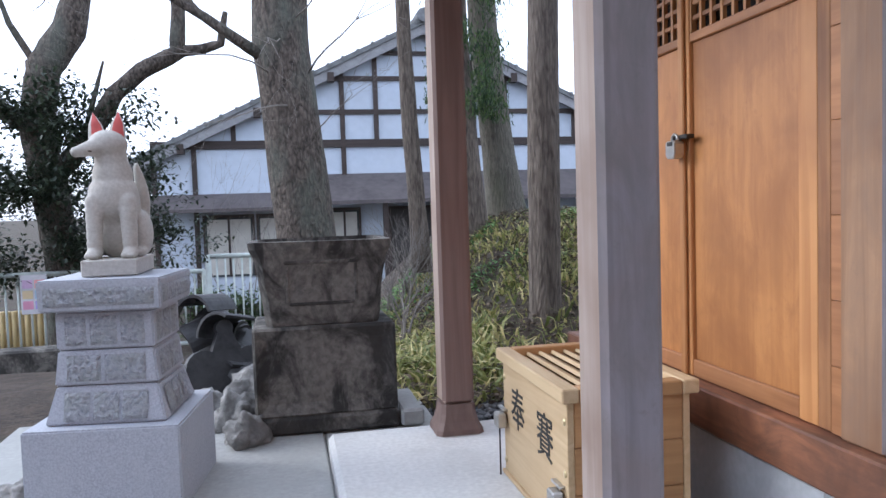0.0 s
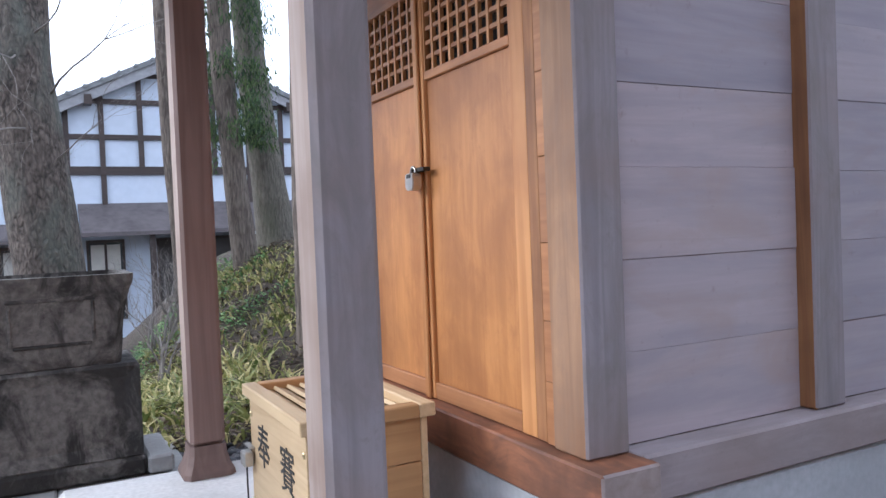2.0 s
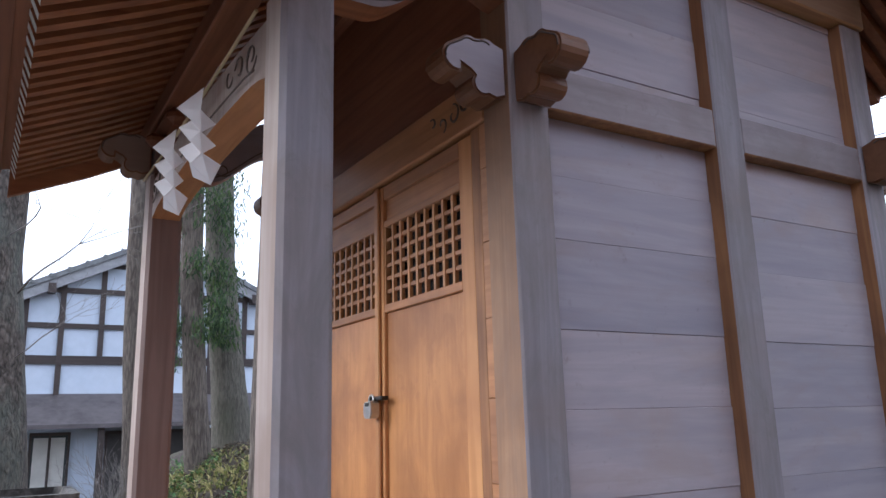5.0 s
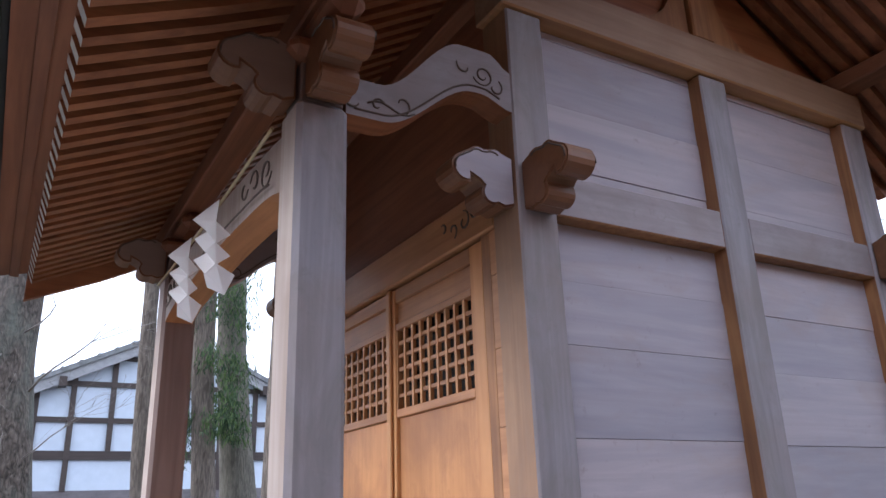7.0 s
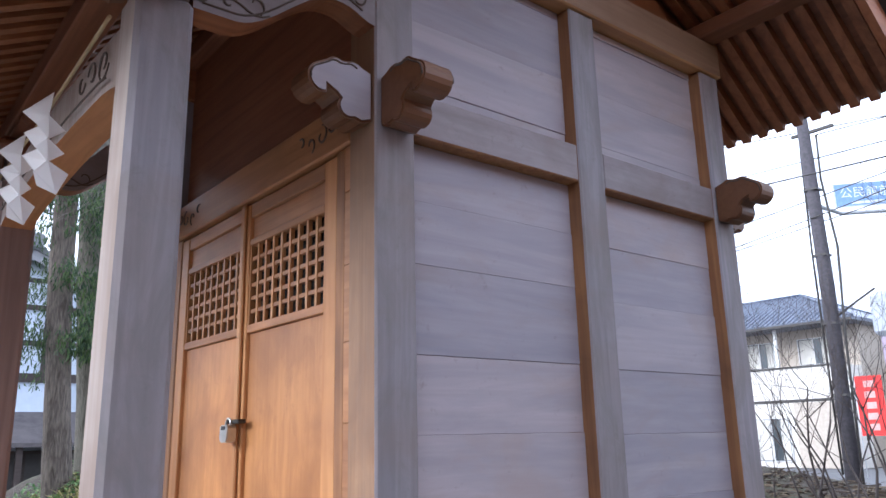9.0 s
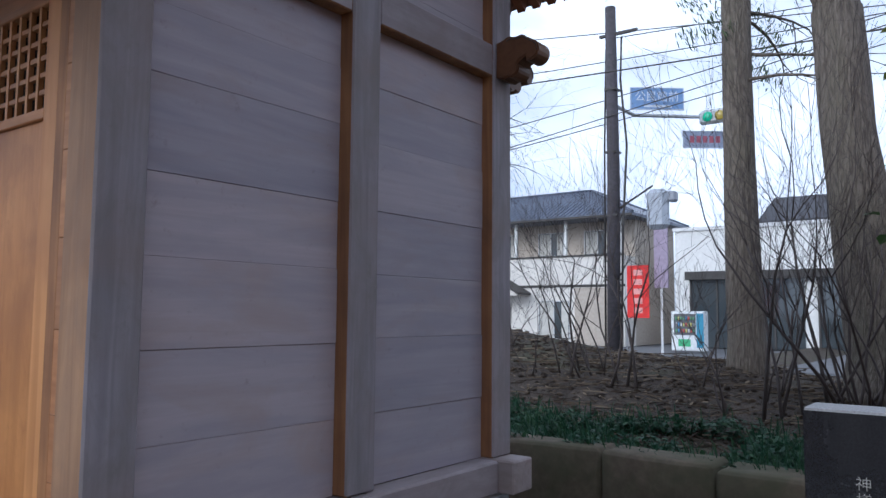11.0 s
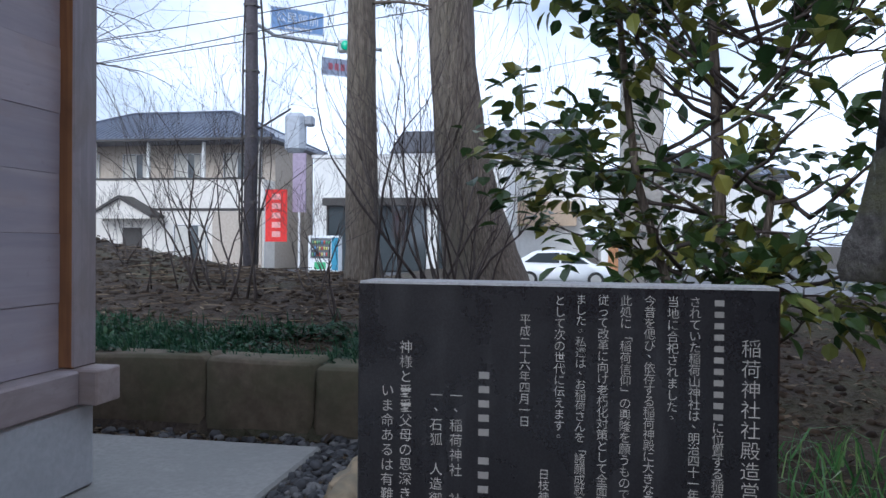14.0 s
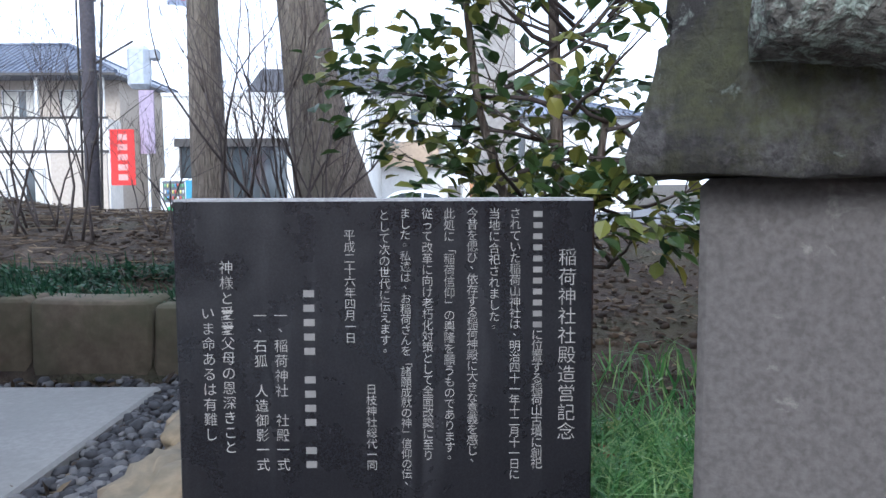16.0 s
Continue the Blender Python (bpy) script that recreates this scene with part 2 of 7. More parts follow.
c_ = mix_of(n_, l_, ramp_of(n_, l_, f3, [(0.49, (0, 0, 0)), (0.62, (0.8, 0.8, 0.8))]), c_, (0.15, 0.16, 0.065))
c_ = mix_of(n_, l_, ramp_of(n_, l_, noise_of(n_, l_, v_, 13, 8, 0.8, 0.72), [(0.60, (0, 0, 0)), (0.66, (0.8, 0.8, 0.8))]), c_, (0.26, 0.29, 0.25))
l_.new(c_, b_.inputs["Base Color"])
bump_of(n_, l_, b_, f1, 1.0, 0.03)
MOSS_STONE = m_
WALL_STONE = stone("retaining_stone", (0.165, 0.13, 0.09), (0.105, 0.083, 0.058), 16, (0.08, 0.08, 0.045), 2.4, 0.75, 0.95, 0.6)
FOX_STONE = None
DIRT = None
PEBBLE = stone("pebble", (0.20, 0.20, 0.21), (0.10, 0.10, 0.11), 8, (0.30, 0.28, 0.26), 11, 0.6, 0.6, 0.3)
ROCK = stone("pale_rock", (0.36, 0.35, 0.335), (0.17, 0.165, 0.155), 22, (0.10, 0.095, 0.09), 5, 0.7, 0.9, 0.9, 0.45, 0.6, 0.02)


# ---- building helpers ----
def part(name, bm, mats, parent, label="", smooth=False):
    """Links a bmesh as one mesh object under a thing or part; all coordinates are the world's."""
    me = bpy.data.meshes.new(name)
    bm.normal_update()
    bm.to_mesh(me)
    bm.free()
    for m in (mats if isinstance(mats, (list, tuple)) else [mats]):
        me.materials.append(m)
    if smooth:
        me.polygons.foreach_set("use_smooth", [True] * len(me.polygons))
    ob = new(name, me)
    if parent:
        ob.parent = parent
        m = Matrix.Identity(4)
        p = parent
        while p:
            m = p.matrix_basis @ m if not p.parent else p.parent.matrix_basis @ p.matrix_parent_inverse @ p.matrix_basis @ m
            p = None
        ob.matrix_parent_inverse = m.inverted()
    if label:
        tagged(ob, label)
    return ob


def thing(name, at, label, category, group="", kind=""):
    e = new(name)
    e.empty_display_size = 0.1
    e.matrix_basis = Matrix.Translation(at)
    return tagged(e, label, category, group, kind)


def bx(bm, x0, x1, y0, y1, z0, z1, bev=0.0, mi=0, m=None):
    vs = [bm.verts.new((x, y, z)) for x in (x0, x1) for y in (y0, y1) for z in (z0, z1)]
    fs = []
    for q in ((0, 1, 3, 2), (4, 6, 7, 5), (0, 4, 5, 1), (2, 3, 7, 6), (0, 2, 6, 4), (1, 5, 7, 3)):
        f = bm.faces.new([vs[k] for k in q])
        f.material_index = mi
        fs.append(f)
    if bev:
        r = bmesh.ops.bevel(bm, geom=list({e for f in fs for e in f.edges}), offset=bev, segments=1, affect="EDGES", clamp_overlap=True)
        vs = list({v for f in r["faces"] for v in f.verts} | {v for v in vs if v.is_valid})
        for f in r["faces"]:
            f.material_index = mi
    if m is not None:
        for v in vs:
            v.co = m @ v.co
    return vs


def box_bm(*a, **k):
    bm = bmesh.new()
    bx(bm, *a, **k)
    return bm


def tube(bm, pts, radii, n=8, cap=True, mi=0, wob=0.0, rng=None):
    """A tube through points, with a radius at each."""
    pts = [Vector(p) for p in pts]
    rings = []
    up = Vector((0.13, 0.31, 0.94))
    for k, p in enumerate(pts):
        d = (pts[min(k + 1, len(pts) - 1)] - pts[max(k - 1, 0)]).normalized()
        a = d.cross(up if abs(d.dot(up)) < 0.95 else Vector((1, 0, 0))).normalized()
        b = d.cross(a)
        r = radii[k] if isinstance(radii, (list, tuple)) else radii
        ring = []
        for j in range(n):
            t = 2 * math.pi * j / n
            rr = r * (1 + (rng.uniform(-wob, wob) if rng else 0))
            ring.append(bm.verts.new(p + (a * math.cos(t) + b * math.sin(t)) * rr))
        rings.append(ring)
    for r0, r1 in zip(rings, rings[1:]):
        for j in range(n):
            f = bm.faces.new((r0[j], r0[(j + 1) % n], r1[(j + 1) % n], r1[j]))
            f.material_index, f.smooth = mi, True
    if cap and n > 2:
        for r in (rings[0], list(reversed(rings[-1]))):
            bm.faces.new(r[::-1]).material_index = mi


def prism(bm, outline, depth, m, mi=0, side_mi=None):
    """A flat outline in x, y, thickened along z from 0 to depth, then placed by m."""
    a = [bm.verts.new(m @ Vector((x, y, 0))) for x, y in outline]
    b = [bm.verts.new(m @ Vector((x, y, depth))) for x, y in outline]
    bm.faces.new(a[::-1]).material_index = mi
    bm.faces.new(b).material_index = mi
    for k in range(len(a)):
        j = (k + 1) % len(a)
        bm.faces.new((a[k], a[j], b[j], b[k])).material_index = mi if side_mi is None else side_mi


def arc(cx, cy, r, a0, a1, n=8):
    return [(cx + r * math.cos(radians(a0 + (a1 - a0) * k / n)), cy + r * math.sin(radians(a0 + (a1 - a0) * k / n))) for k in range(n + 1)]


def by_normal(bm, test, mi):
    bm.normal_update()
    for f in bm.faces:
        if test(f.normal):
            f.material_index = mi


def shift_mesh(ob, loc):
    """Another object on the same mesh, moved by loc."""
    o = ob.copy()
    scene.collection.objects.link(o)
    o.location = loc
    return o


# ---- ground ----
def smooth01(a, b, v):
    t = min(1.0, max(0.0, (v - a) / (b - a)))
    return t * t * (3 - 2 * t)


def ground_z(x, y):
    z = -0.06
    # to the north the land falls away towards the old house
    fall = smooth01(3.2, 9.0, y) * 0.62 + smooth01(9, 18, y) * 0.85
    mound = smooth01(-0.75, 1.4, x) * smooth01(2.15, 7.0, y) * (1 - smooth01(9, 15, y)) * 1.0
    z += -fall * (1 - 0.9 * smooth01(-0.8, 1.2, x) * (1 - smooth01(9, 16, y))) + mound
    # to the east a bank behind the retaining wall, then the road
    if y < 12:
        k = 1 - smooth01(5, 11, y)
        wall = smooth01(-1.5, -1.2, y)
        start = 2.80 * wall + 1.5 * (1 - wall)
        low = 0.26 * wall
        crest = 0.50 + 0.13 * smooth01(-1.2, 0.6, y) + 0.21 * smooth01(0.6, 2.8, y)
        rise = (low if x > start else 0.0) + smooth01(start, 6.3, x) * (crest - low)
        drop = smooth01(6.6, 9.5, x) * 2.2
        z += k * rise - drop
    else:
        z -= smooth01(6.6, 9.5, x) * 2.2
    bump_here = 0.0 if (-2.2 < x < 2.75 and -3 < y < 2.6) else 1.0
    z += bump_here * 0.05 * noise.noise((x * 0.9, y * 0.9, 0.3)) + bump_here * 0.02 * noise.noise((x * 3.3, y * 3.3, 4.3))
    return z


def axis_steps(lo, hi, fine_lo, fine_hi, step):
    v, out, s = fine_lo, [], step
    while v > lo:
        s *= 1.35
        v -= s
        out.append(max(v, lo))
    out = out[::-1]
    v = fine_lo
    while v < fine_hi:
        out.append(v)
        v += step
    s = step
    while v < hi:
        out.append(v)
        s *= 1.35
        v += s
    out.append(hi)
    return out


m_, n_, l_, b_ = nodes_of("earth", 0.95)
v_ = coords(n_, l_, (1, 1, 1))
f1, f2, f3 = noise_of(n_, l_, v_, 38, 6), noise_of(n_, l_, v_, 1.1, 6, 0.5), noise_of(n_, l_, v_, 7, 6, 0.4)
c_ = ramp_of(n_, l_, f1, [(0.3, (0.020, 0.014, 0.011)), (0.7, (0.066, 0.047, 0.034))])
c_ = mix_of(n_, l_, ramp_of(n_, l_, f3, [(0.45, (0, 0, 0)), (0.7, (0.7, 0.7, 0.7))]), c_, (0.092, 0.069, 0.048))
c_ = mix_of(n_, l_, ramp_of(n_, l_, f2, [(0.5, (0, 0, 0)), (0.7, (0.55, 0.55, 0.55))]), c_, (0.075, 0.085, 0.035))
l_.new(c_, b_.inputs["Base Color"])
bump_of(n_, l_, b_, f1, 0.9, 0.03)
DIRT = m_
gx, gy = axis_steps(-900, 1500, -6, 10.5, 0.14), axis_steps(-900, 1500, -5, 11, 0.14)
bm = bmesh.new()
grid = [[bm.verts.new((x, y, ground_z(x, y))) for y in gy] for x in gx]
for i in range(len(gx) - 1):
    for j in range(len(gy) - 1):
        bm.faces.new((grid[i][j], grid[i + 1][j], grid[i + 1][j + 1], grid[i][j + 1])).smooth = True
tagged(part("ground", bm, DIRT, None), "brown earth ground with leaf litter and moss", "ground", kind="structure")

bm = box_bm(9.2, 26.5, -200, 200, -1.3, -0.85)
ROAD_M = stone("asphalt", (0.062, 0.062, 0.066), (0.04, 0.04, 0.043), 60, (0.085, 0.085, 0.09), 0.5, 0.5, 0.9, 0.3)
tagged(part("road", bm, ROAD_M, None), "grey asphalt road beyond the earth bank", "road", kind="structure")
bm = bmesh.new()
bx(bm, 12.1, 12.25, -120, 120, -0.85, -0.842)
bx(bm, 22.9, 23.05, -120, 120, -0.85, -0.842)
tagged(part("road_marking", bm, plain("road_paint", (0.7, 0.7, 0.7), 0.8), None), "white painted edge lines on the asphalt road", "road marking", kind="structure")
bm = box_bm(26.5, 60, -200, 200, -1.3, -0.84, bev=0.02)
tagged(part("pavement", bm, stone("street_concrete", (0.15, 0.15, 0.155), (0.11, 0.11, 0.115), 9, (0.09, 0.09, 0.095), 0.8, 0.5), None), "concrete pavement and forecourt across the road", "pavement", kind="structure")

bm = box_bm(-0.10, 2.48, -0.68, 2.1, -0.12, 0.0, bev=0.012)
CONC_OLD = stone("aged_concrete", (0.31, 0.305, 0.295), (0.25, 0.245, 0.235), 45, (0.23, 0.23, 0.22), 2.2, 0.6, 0.9, 0.25)
tagged(part("concrete_pad", bm, CONC_OLD, None), "grey concrete pad under the small shrine", "pavement", kind="structure")
bm = box_bm(-1.13, -0.104, -0.65, 1.79, -0.12, 0.09, bev=0.02)
tagged(part("porch_slab", bm, CONC_PALE, None), "pale concrete porch slab in front of the shrine", "pavement", kind="structure")
bm = box_bm(-2.6, -1.134, -3.2, 2.62, -0.14, 0.015, bev=0.01)
bx(bm, -1.13, -0.6, 1.794, 2.62, -0.14, 0.011, bev=0.01)
tagged(part("apron", bm, CONCRETE, None), "grey concrete apron before the shrine", "pavement", kind="structure")

# ---- retaining wall of blocks ----
rw = tagged(new("retaining_wall"), "low mossy wall of cut stone blocks below the bank", "wall", kind="structure")
rng = random.Random(4)
y = -1.37
for k, w in enumerate((0.82, 0.573, 1.0, 0.9, 0.95, 0.9)):
    top = 0.328 + rng.uniform(-0.015, 0.02) + 0.012 * k
    bm = box_bm(2.72 + rng.uniform(-0.015, 0.015), 2.98, y, y + w - 0.012, -0.12, top, bev=0.02)
    bmesh.ops.subdivide_edges(bm, edges=bm.edges[:], cuts=2, use_grid_fill=True)
    for v in bm.verts:
        v.co += noise.noise_vector(v.co * 5.0) * 0.012
    part("stone_block", bm, WALL_STONE, rw, smooth=True)
    y += w

# unseen boarded walls, added behind the camera to cut sky light and its reflection
bm = box_bm(-8.2, -8.0, -5.0, 3.0, -0.4, 3.0)
tagged(part("wall_west", bm, BROWN_Y, None), "unseen dark boarded wall added to block sky light", "wall", kind="structure")
bm = box_bm(-8.2, 7.0, -5.2, -5.0, -0.4, 4.1)
tagged(part("wall_south", bm, BROWN_X, None), "unseen dark boarded wall added to block sky light", "wall", kind="structure")
# ---- the shrine ----
W, D, PS = 1.73, 1.837, 0.137     # width of the front, depth of the side, post size
shrine = thing("shrine_building", (D / 2, W / 2, 0.0), "small unpainted wooden shrine with weathered plank walls and a porch", "shrine")


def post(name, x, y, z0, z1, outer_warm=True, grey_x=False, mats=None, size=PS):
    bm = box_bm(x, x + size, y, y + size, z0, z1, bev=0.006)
    # faces along y take the second, greyer material
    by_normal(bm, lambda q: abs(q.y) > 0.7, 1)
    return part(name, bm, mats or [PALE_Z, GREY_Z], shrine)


# foundation and sills
for a in ((-0.015, 1.80, -0.02, 0.16), (-0.015, 0.14, 0.161, W + 0.02), (1.66, 1.80, 0.161, W + 0.02)):
    part("foundation", box_bm(*a, 0.0, 0.318, bev=0.012), CONC_BLUE, shrine, "pale concrete foundation")
bm = box_bm(-0.037, 0.145, -0.10, W + 0.10, 0.32, 0.449, bev=0.006)
by_normal(bm, lambda q: q.y < -0.7, 1)
part("front_sill", bm, [wood("sill_timber", (0.36, 0.15, 0.075), (0.19, 0.078, 0.04), "y", (0.045, 0.024, 0.017), 0.6, 0.95, 0.3, (0.10, 0.05, 0.033), 0.8), GREY_Y], shrine, "reddish timber sill with greyed end")
part("rear_sill", box_bm(1.695, 1.842, -0.10, W + 0.10, 0.32, 0.449, bev=0.006), GREY_Y, shrine)
part("side_sill", box_bm(0.147, 1.693, -0.035, 0.14, 0.32, 0.447, bev=0.008), SILL_X, shrine)
part("side_sill", box_bm(0.147, 1.693, W - 0.14, W + 0.035, 0.32, 0.447, bev=0.008), GREY_X, shrine)

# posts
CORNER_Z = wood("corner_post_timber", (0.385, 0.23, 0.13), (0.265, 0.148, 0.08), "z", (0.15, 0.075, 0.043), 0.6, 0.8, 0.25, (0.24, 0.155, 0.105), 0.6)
# sheltered hinoki, its colour darkened to hold the shade on flanks and undersides
FLANK_Z = wood("sheltered_shaded_timber", (0.36, 0.175, 0.07), (0.21, 0.09, 0.038), "z", (0.12, 0.055, 0.028), 0.6, 0.8)
TOPZ = 2.70
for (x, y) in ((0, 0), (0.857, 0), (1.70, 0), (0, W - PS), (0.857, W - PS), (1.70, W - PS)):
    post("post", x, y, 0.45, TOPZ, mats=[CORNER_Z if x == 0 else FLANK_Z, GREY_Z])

# planks of the side walls
ROWS = {0: (0.45, 0.690, 0.932, 1.172, 1.392, 1.652, 1.842, 2.021), 1: (0.45, 0.692, 0.945, 1.162, 1.382, 1.620, 1.820, 2.021)}
UP = (2.161, 2.212, 2.43, 2.672, 2.70)
for bay, (x0, x1) in enumerate(((PS + 0.001, 0.856), (0.857 + PS + 0.001, 1.699))):
    for zs in (ROWS[bay], UP):
        for k, (a, c) in enumerate(zip(zs, zs[1:])):
            off = 0.002 * math.sin(k * 2.3 + bay * 1.7 + zs[0])
            bm = box_bm(x0, x1, 0.055 + off, 0.085, a + 0.0004, c - 0.0004, bev=0.0012)
            part("plank", bm, GREY_X, shrine)
    bm = box_bm(x0, x1, W - 0.085, W - 0.055, 0.45, TOPZ)
    part("plank_wall", bm, GREY_X, shrine)
    # tie beams between the posts
    bm = box_bm(x0, x1, 0.004, 0.10, 2.022, 2.158, bev=0.005)
    # underside in the darker copy: its shade is put into the colour
    by_normal(bm, lambda q: q.z < -0.7, 1)
    part("tie_beam", bm, [SILL_X, FLANK_Z], shrine)
part("rear_wall", box_bm(1.76, 1.79, PS + 0.001, W - PS - 0.001, 0.45, TOPZ), GREY_Y, shrine)

# wall plates and gable
bm = box_bm(-0.02, D + 0.02, -0.012, 0.145, 2.702, 2.86, bev=0.006)
by_normal(bm, lambda q: q.z < -0.7, 1)
part("wall_plate", bm, [wood("plate_timber", (0.37, 0.235, 0.15), (0.28, 0.165, 0.10), "x", (0.2, 0.11, 0.06)), WARM_X], shrine)
part("wall_plate", box_bm(-0.02, D + 0.02, W - 0.145, W + 0.012, 2.702, 2.86, bev=0.006), BROWN_X, shrine)
part("purlin", box_bm(0.0, 0.13, -0.57, W + 0.57, 2.862, 2.96, bev=0.006), BROWN_Y, shrine)
part("purlin", box_bm(1.72, 1.835, -0.57, W + 0.57, 2.862, 2.93, bev=0.006), BROWN_Y, shrine)
part("ridge_beam", box_bm(0.86, 0.98, -0.57, W + 0.57, 3.30, 3.43, bev=0.006), BROWN_Y, shrine)
for y in (0.06, W - 0.09):
    bm = bmesh.new()
    prism(bm, [(0.14, 2.862), (1.70, 2.862), (0.98, 3.38), (0.86, 3.38)], 0.03, Matrix(((1, 0, 0, 0), (0, 0, 1, y), (0, 1, 0, 0), (0, 0, 0, 1))))
    part("gable_panel", bm, BROWN_X, shrine)
bm = box_bm(0.865, 0.975, -0.005, 0.058, 2.862, 3.30, bev=0.006)
part("gable_strut", bm, FLANK_Z, shrine)
for s in (-1, 1):
    bm = bmesh.new()
    o = [(0, 0.0), (0.27, 0.0), (0.25, 0.03)] + [(0.25 - 0.19 * math.sin(radians(t)), 0.03 + 0.24 * (1 - math.cos(radians(t)))) for t in range(15, 95, 15)] + [(0, 0.28)]
    prism(bm, o, 0.03, Matrix(((s, 0, 0, 0.92 + s * 0.056), (0, 0, 1, 0.02), (0, 1, 0, 2.863), (0, 0, 0, 1))))
    part("gable_bracket", bm, FLANK_Z, shrine, "curved carved bracket")

# front: lintel, boards, doors
bm = box_bm(0.002, 0.11, PS + 0.001, W - PS - 0.001, 2.012, 2.158, bev=0.006)
part("lintel", bm, WARM_Y, shrine, "carved door lintel")
LINTEL_ENDS = ((0.30, 1), (W - 0.30, -1))
part("upper_board", box_bm(0.06, 0.09, PS + 0.001, W - PS - 0.001, 2.16, 2.86), BROWN_Y, shrine)
for s in (0, 1):
    for k, (a, c) in enumerate(zip((0.453, 0.62, 0.78, 0.985, 1.21, 1.43, 1.65, 1.87), (0.62, 0.78, 0.985, 1.21, 1.43, 1.65, 1.87, 2.01))):
        y0, y1 = (PS + 0.001, 0.180) if not s else (W - 0.180, W - PS - 0.001)
        part("side_board", box_bm(0.012, 0.035, y0, y1, a, c - 0.0015, bev=0.0015), WARM_Y, shrine)
    y0, y1 = (0.181, 0.231) if not s else (W - 0.231, W - 0.181)
    # jamb uses the darkened wood, standing in for the shade it lies in
    part("door_jamb", box_bm(0.014, 0.10, y0, y1, 0.453, 2.01, bev=0.004), FLANK_Z, shrine)
# black sheet behind the lattice, painted in place of the unlit room
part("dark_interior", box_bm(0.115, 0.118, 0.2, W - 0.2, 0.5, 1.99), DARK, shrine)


DOOR_M = wood("door_panel", (0.555, 0.258, 0.09), (0.46, 0.20, 0.064), "z", (0.25, 0.095, 0.034), 0.45, 0.85, 0.08, (0.34, 0.135, 0.045), 0.7)


def door_leaf(y0, y1, meeting_left):
    """One leaf: a frame of stiles and rails, two panels and a lattice."""
    leaf = part("door", box_bm(0.036, 0.046, y0 + 0.05, y1 - 0.028, 0.51, 1.53), WARM_Z, shrine, "orange-brown wooden door leaf with a small lattice")
    a, c = (y0 + 0.075, y1 - 0.030) if meeting_left else (y0 + 0.030, y1 - 0.075)
    for q0, q1 in ((y0, a), (c, y1)):
        part("stile", box_bm(0.018, 0.052, q0 + 0.001, q1, 0.453, 2.002, bev=0.003), WARM_Z, leaf)
    for z0, z1 in ((0.453, 0.508), (1.532, 1.561), (1.845, 1.87), (1.95, 2.002)):
        part("rail", box_bm(0.020, 0.052, a + 0.0005, c - 0.0005, z0, z1, bev=0.003), WARM_Y, leaf)
    part("panel", box_bm(0.033, 0.045, a, c, 0.509, 1.531), DOOR_M, leaf)
    part("panel", box_bm(0.033, 0.045, a, c, 1.871, 1.949), WARM_Y, leaf)
    nv, nh = 9, 6
    for k in range(1, nv):
        y = a + (c - a) * k / nv
        part("lattice_bar", box_bm(0.026, 0.040, y - 0.0065, y + 0.0065, 1.561, 1.845), WARM_Z, leaf)
    for k in range(1, nh):
        z = 1.561 + 0.284 * k / nh
        part("lattice_bar", box_bm(0.029, 0.043, a, c, z - 0.0065, z + 0.0065), WARM_Y, leaf)
    part("lattice_bar", box_bm(0.024, 0.040, a, a + 0.008, 1.561, 1.845), WARM_Z, leaf)
    part("lattice_bar", box_bm(0.024, 0.040, c - 0.008, c, 1.561, 1.845), WARM_Z, leaf)
    return leaf


door_r = door_leaf(0.232, 0.864, True)
door_l = door_leaf(0.866, 1.498, False)
part("cover_strip", box_bm(0.004, 0.017, 0.852, 0.882, 0.453, 2.002, bev=0.004), WARM_Z, shrine)
# padlock on the doors
lock = thing("padlock", (-0.005, 0.868, 1.19), "steel padlock with a dark keyway hanging on the shrine doors", "padlock")
bm = bmesh.new()
prism(bm, [(-0.031, 0.012), (-0.022, 0.0), (0.022, 0.0), (0.031, 0.012), (0.031, 0.05), (0.024, 0.058), (-0.024, 0.058), (-0.031, 0.05)], 0.034, Matrix(((0, 0, 1, -0.034), (1, 0, 0, 0.868), (0, 1, 0, 1.165), (0, 0, 0, 1))))
bmesh.ops.recalc_face_normals(bm, faces=bm.faces[:])
bmesh.ops.bevel(bm, geom=bm.edges[:], offset=0.003, segments=2, affect="EDGES", clamp_overlap=True)
body = part("body", bm, STEEL, lock)
part("keyway", box_bm(-0.0365, -0.0335, 0.853, 0.883, 1.206, 1.219, bev=0.001), plain("dark_keyway", (0.03, 0.03, 0.03), 0.6), body, "dark slot in the lock body")
bm = bmesh.new()
tube(bm, [(-0.016, 0.850, 1.222)] + [(-0.016, 0.868 + 0.018 * -math.cos(radians(t)), 1.228 + 0.016 * math.sin(radians(t))) for t in range(0, 181, 30)] + [(-0.016, 0.886, 1.222)], 0.0045, 8)
part("shackle", bm, STEEL, lock)
part("hasp", box_bm(-0.012, 0.016, 0.800, 0.898, 1.226, 1.240, bev=0.002), plain("dark_iron", (0.05, 0.045, 0.04), 0.5, 0.8), lock)

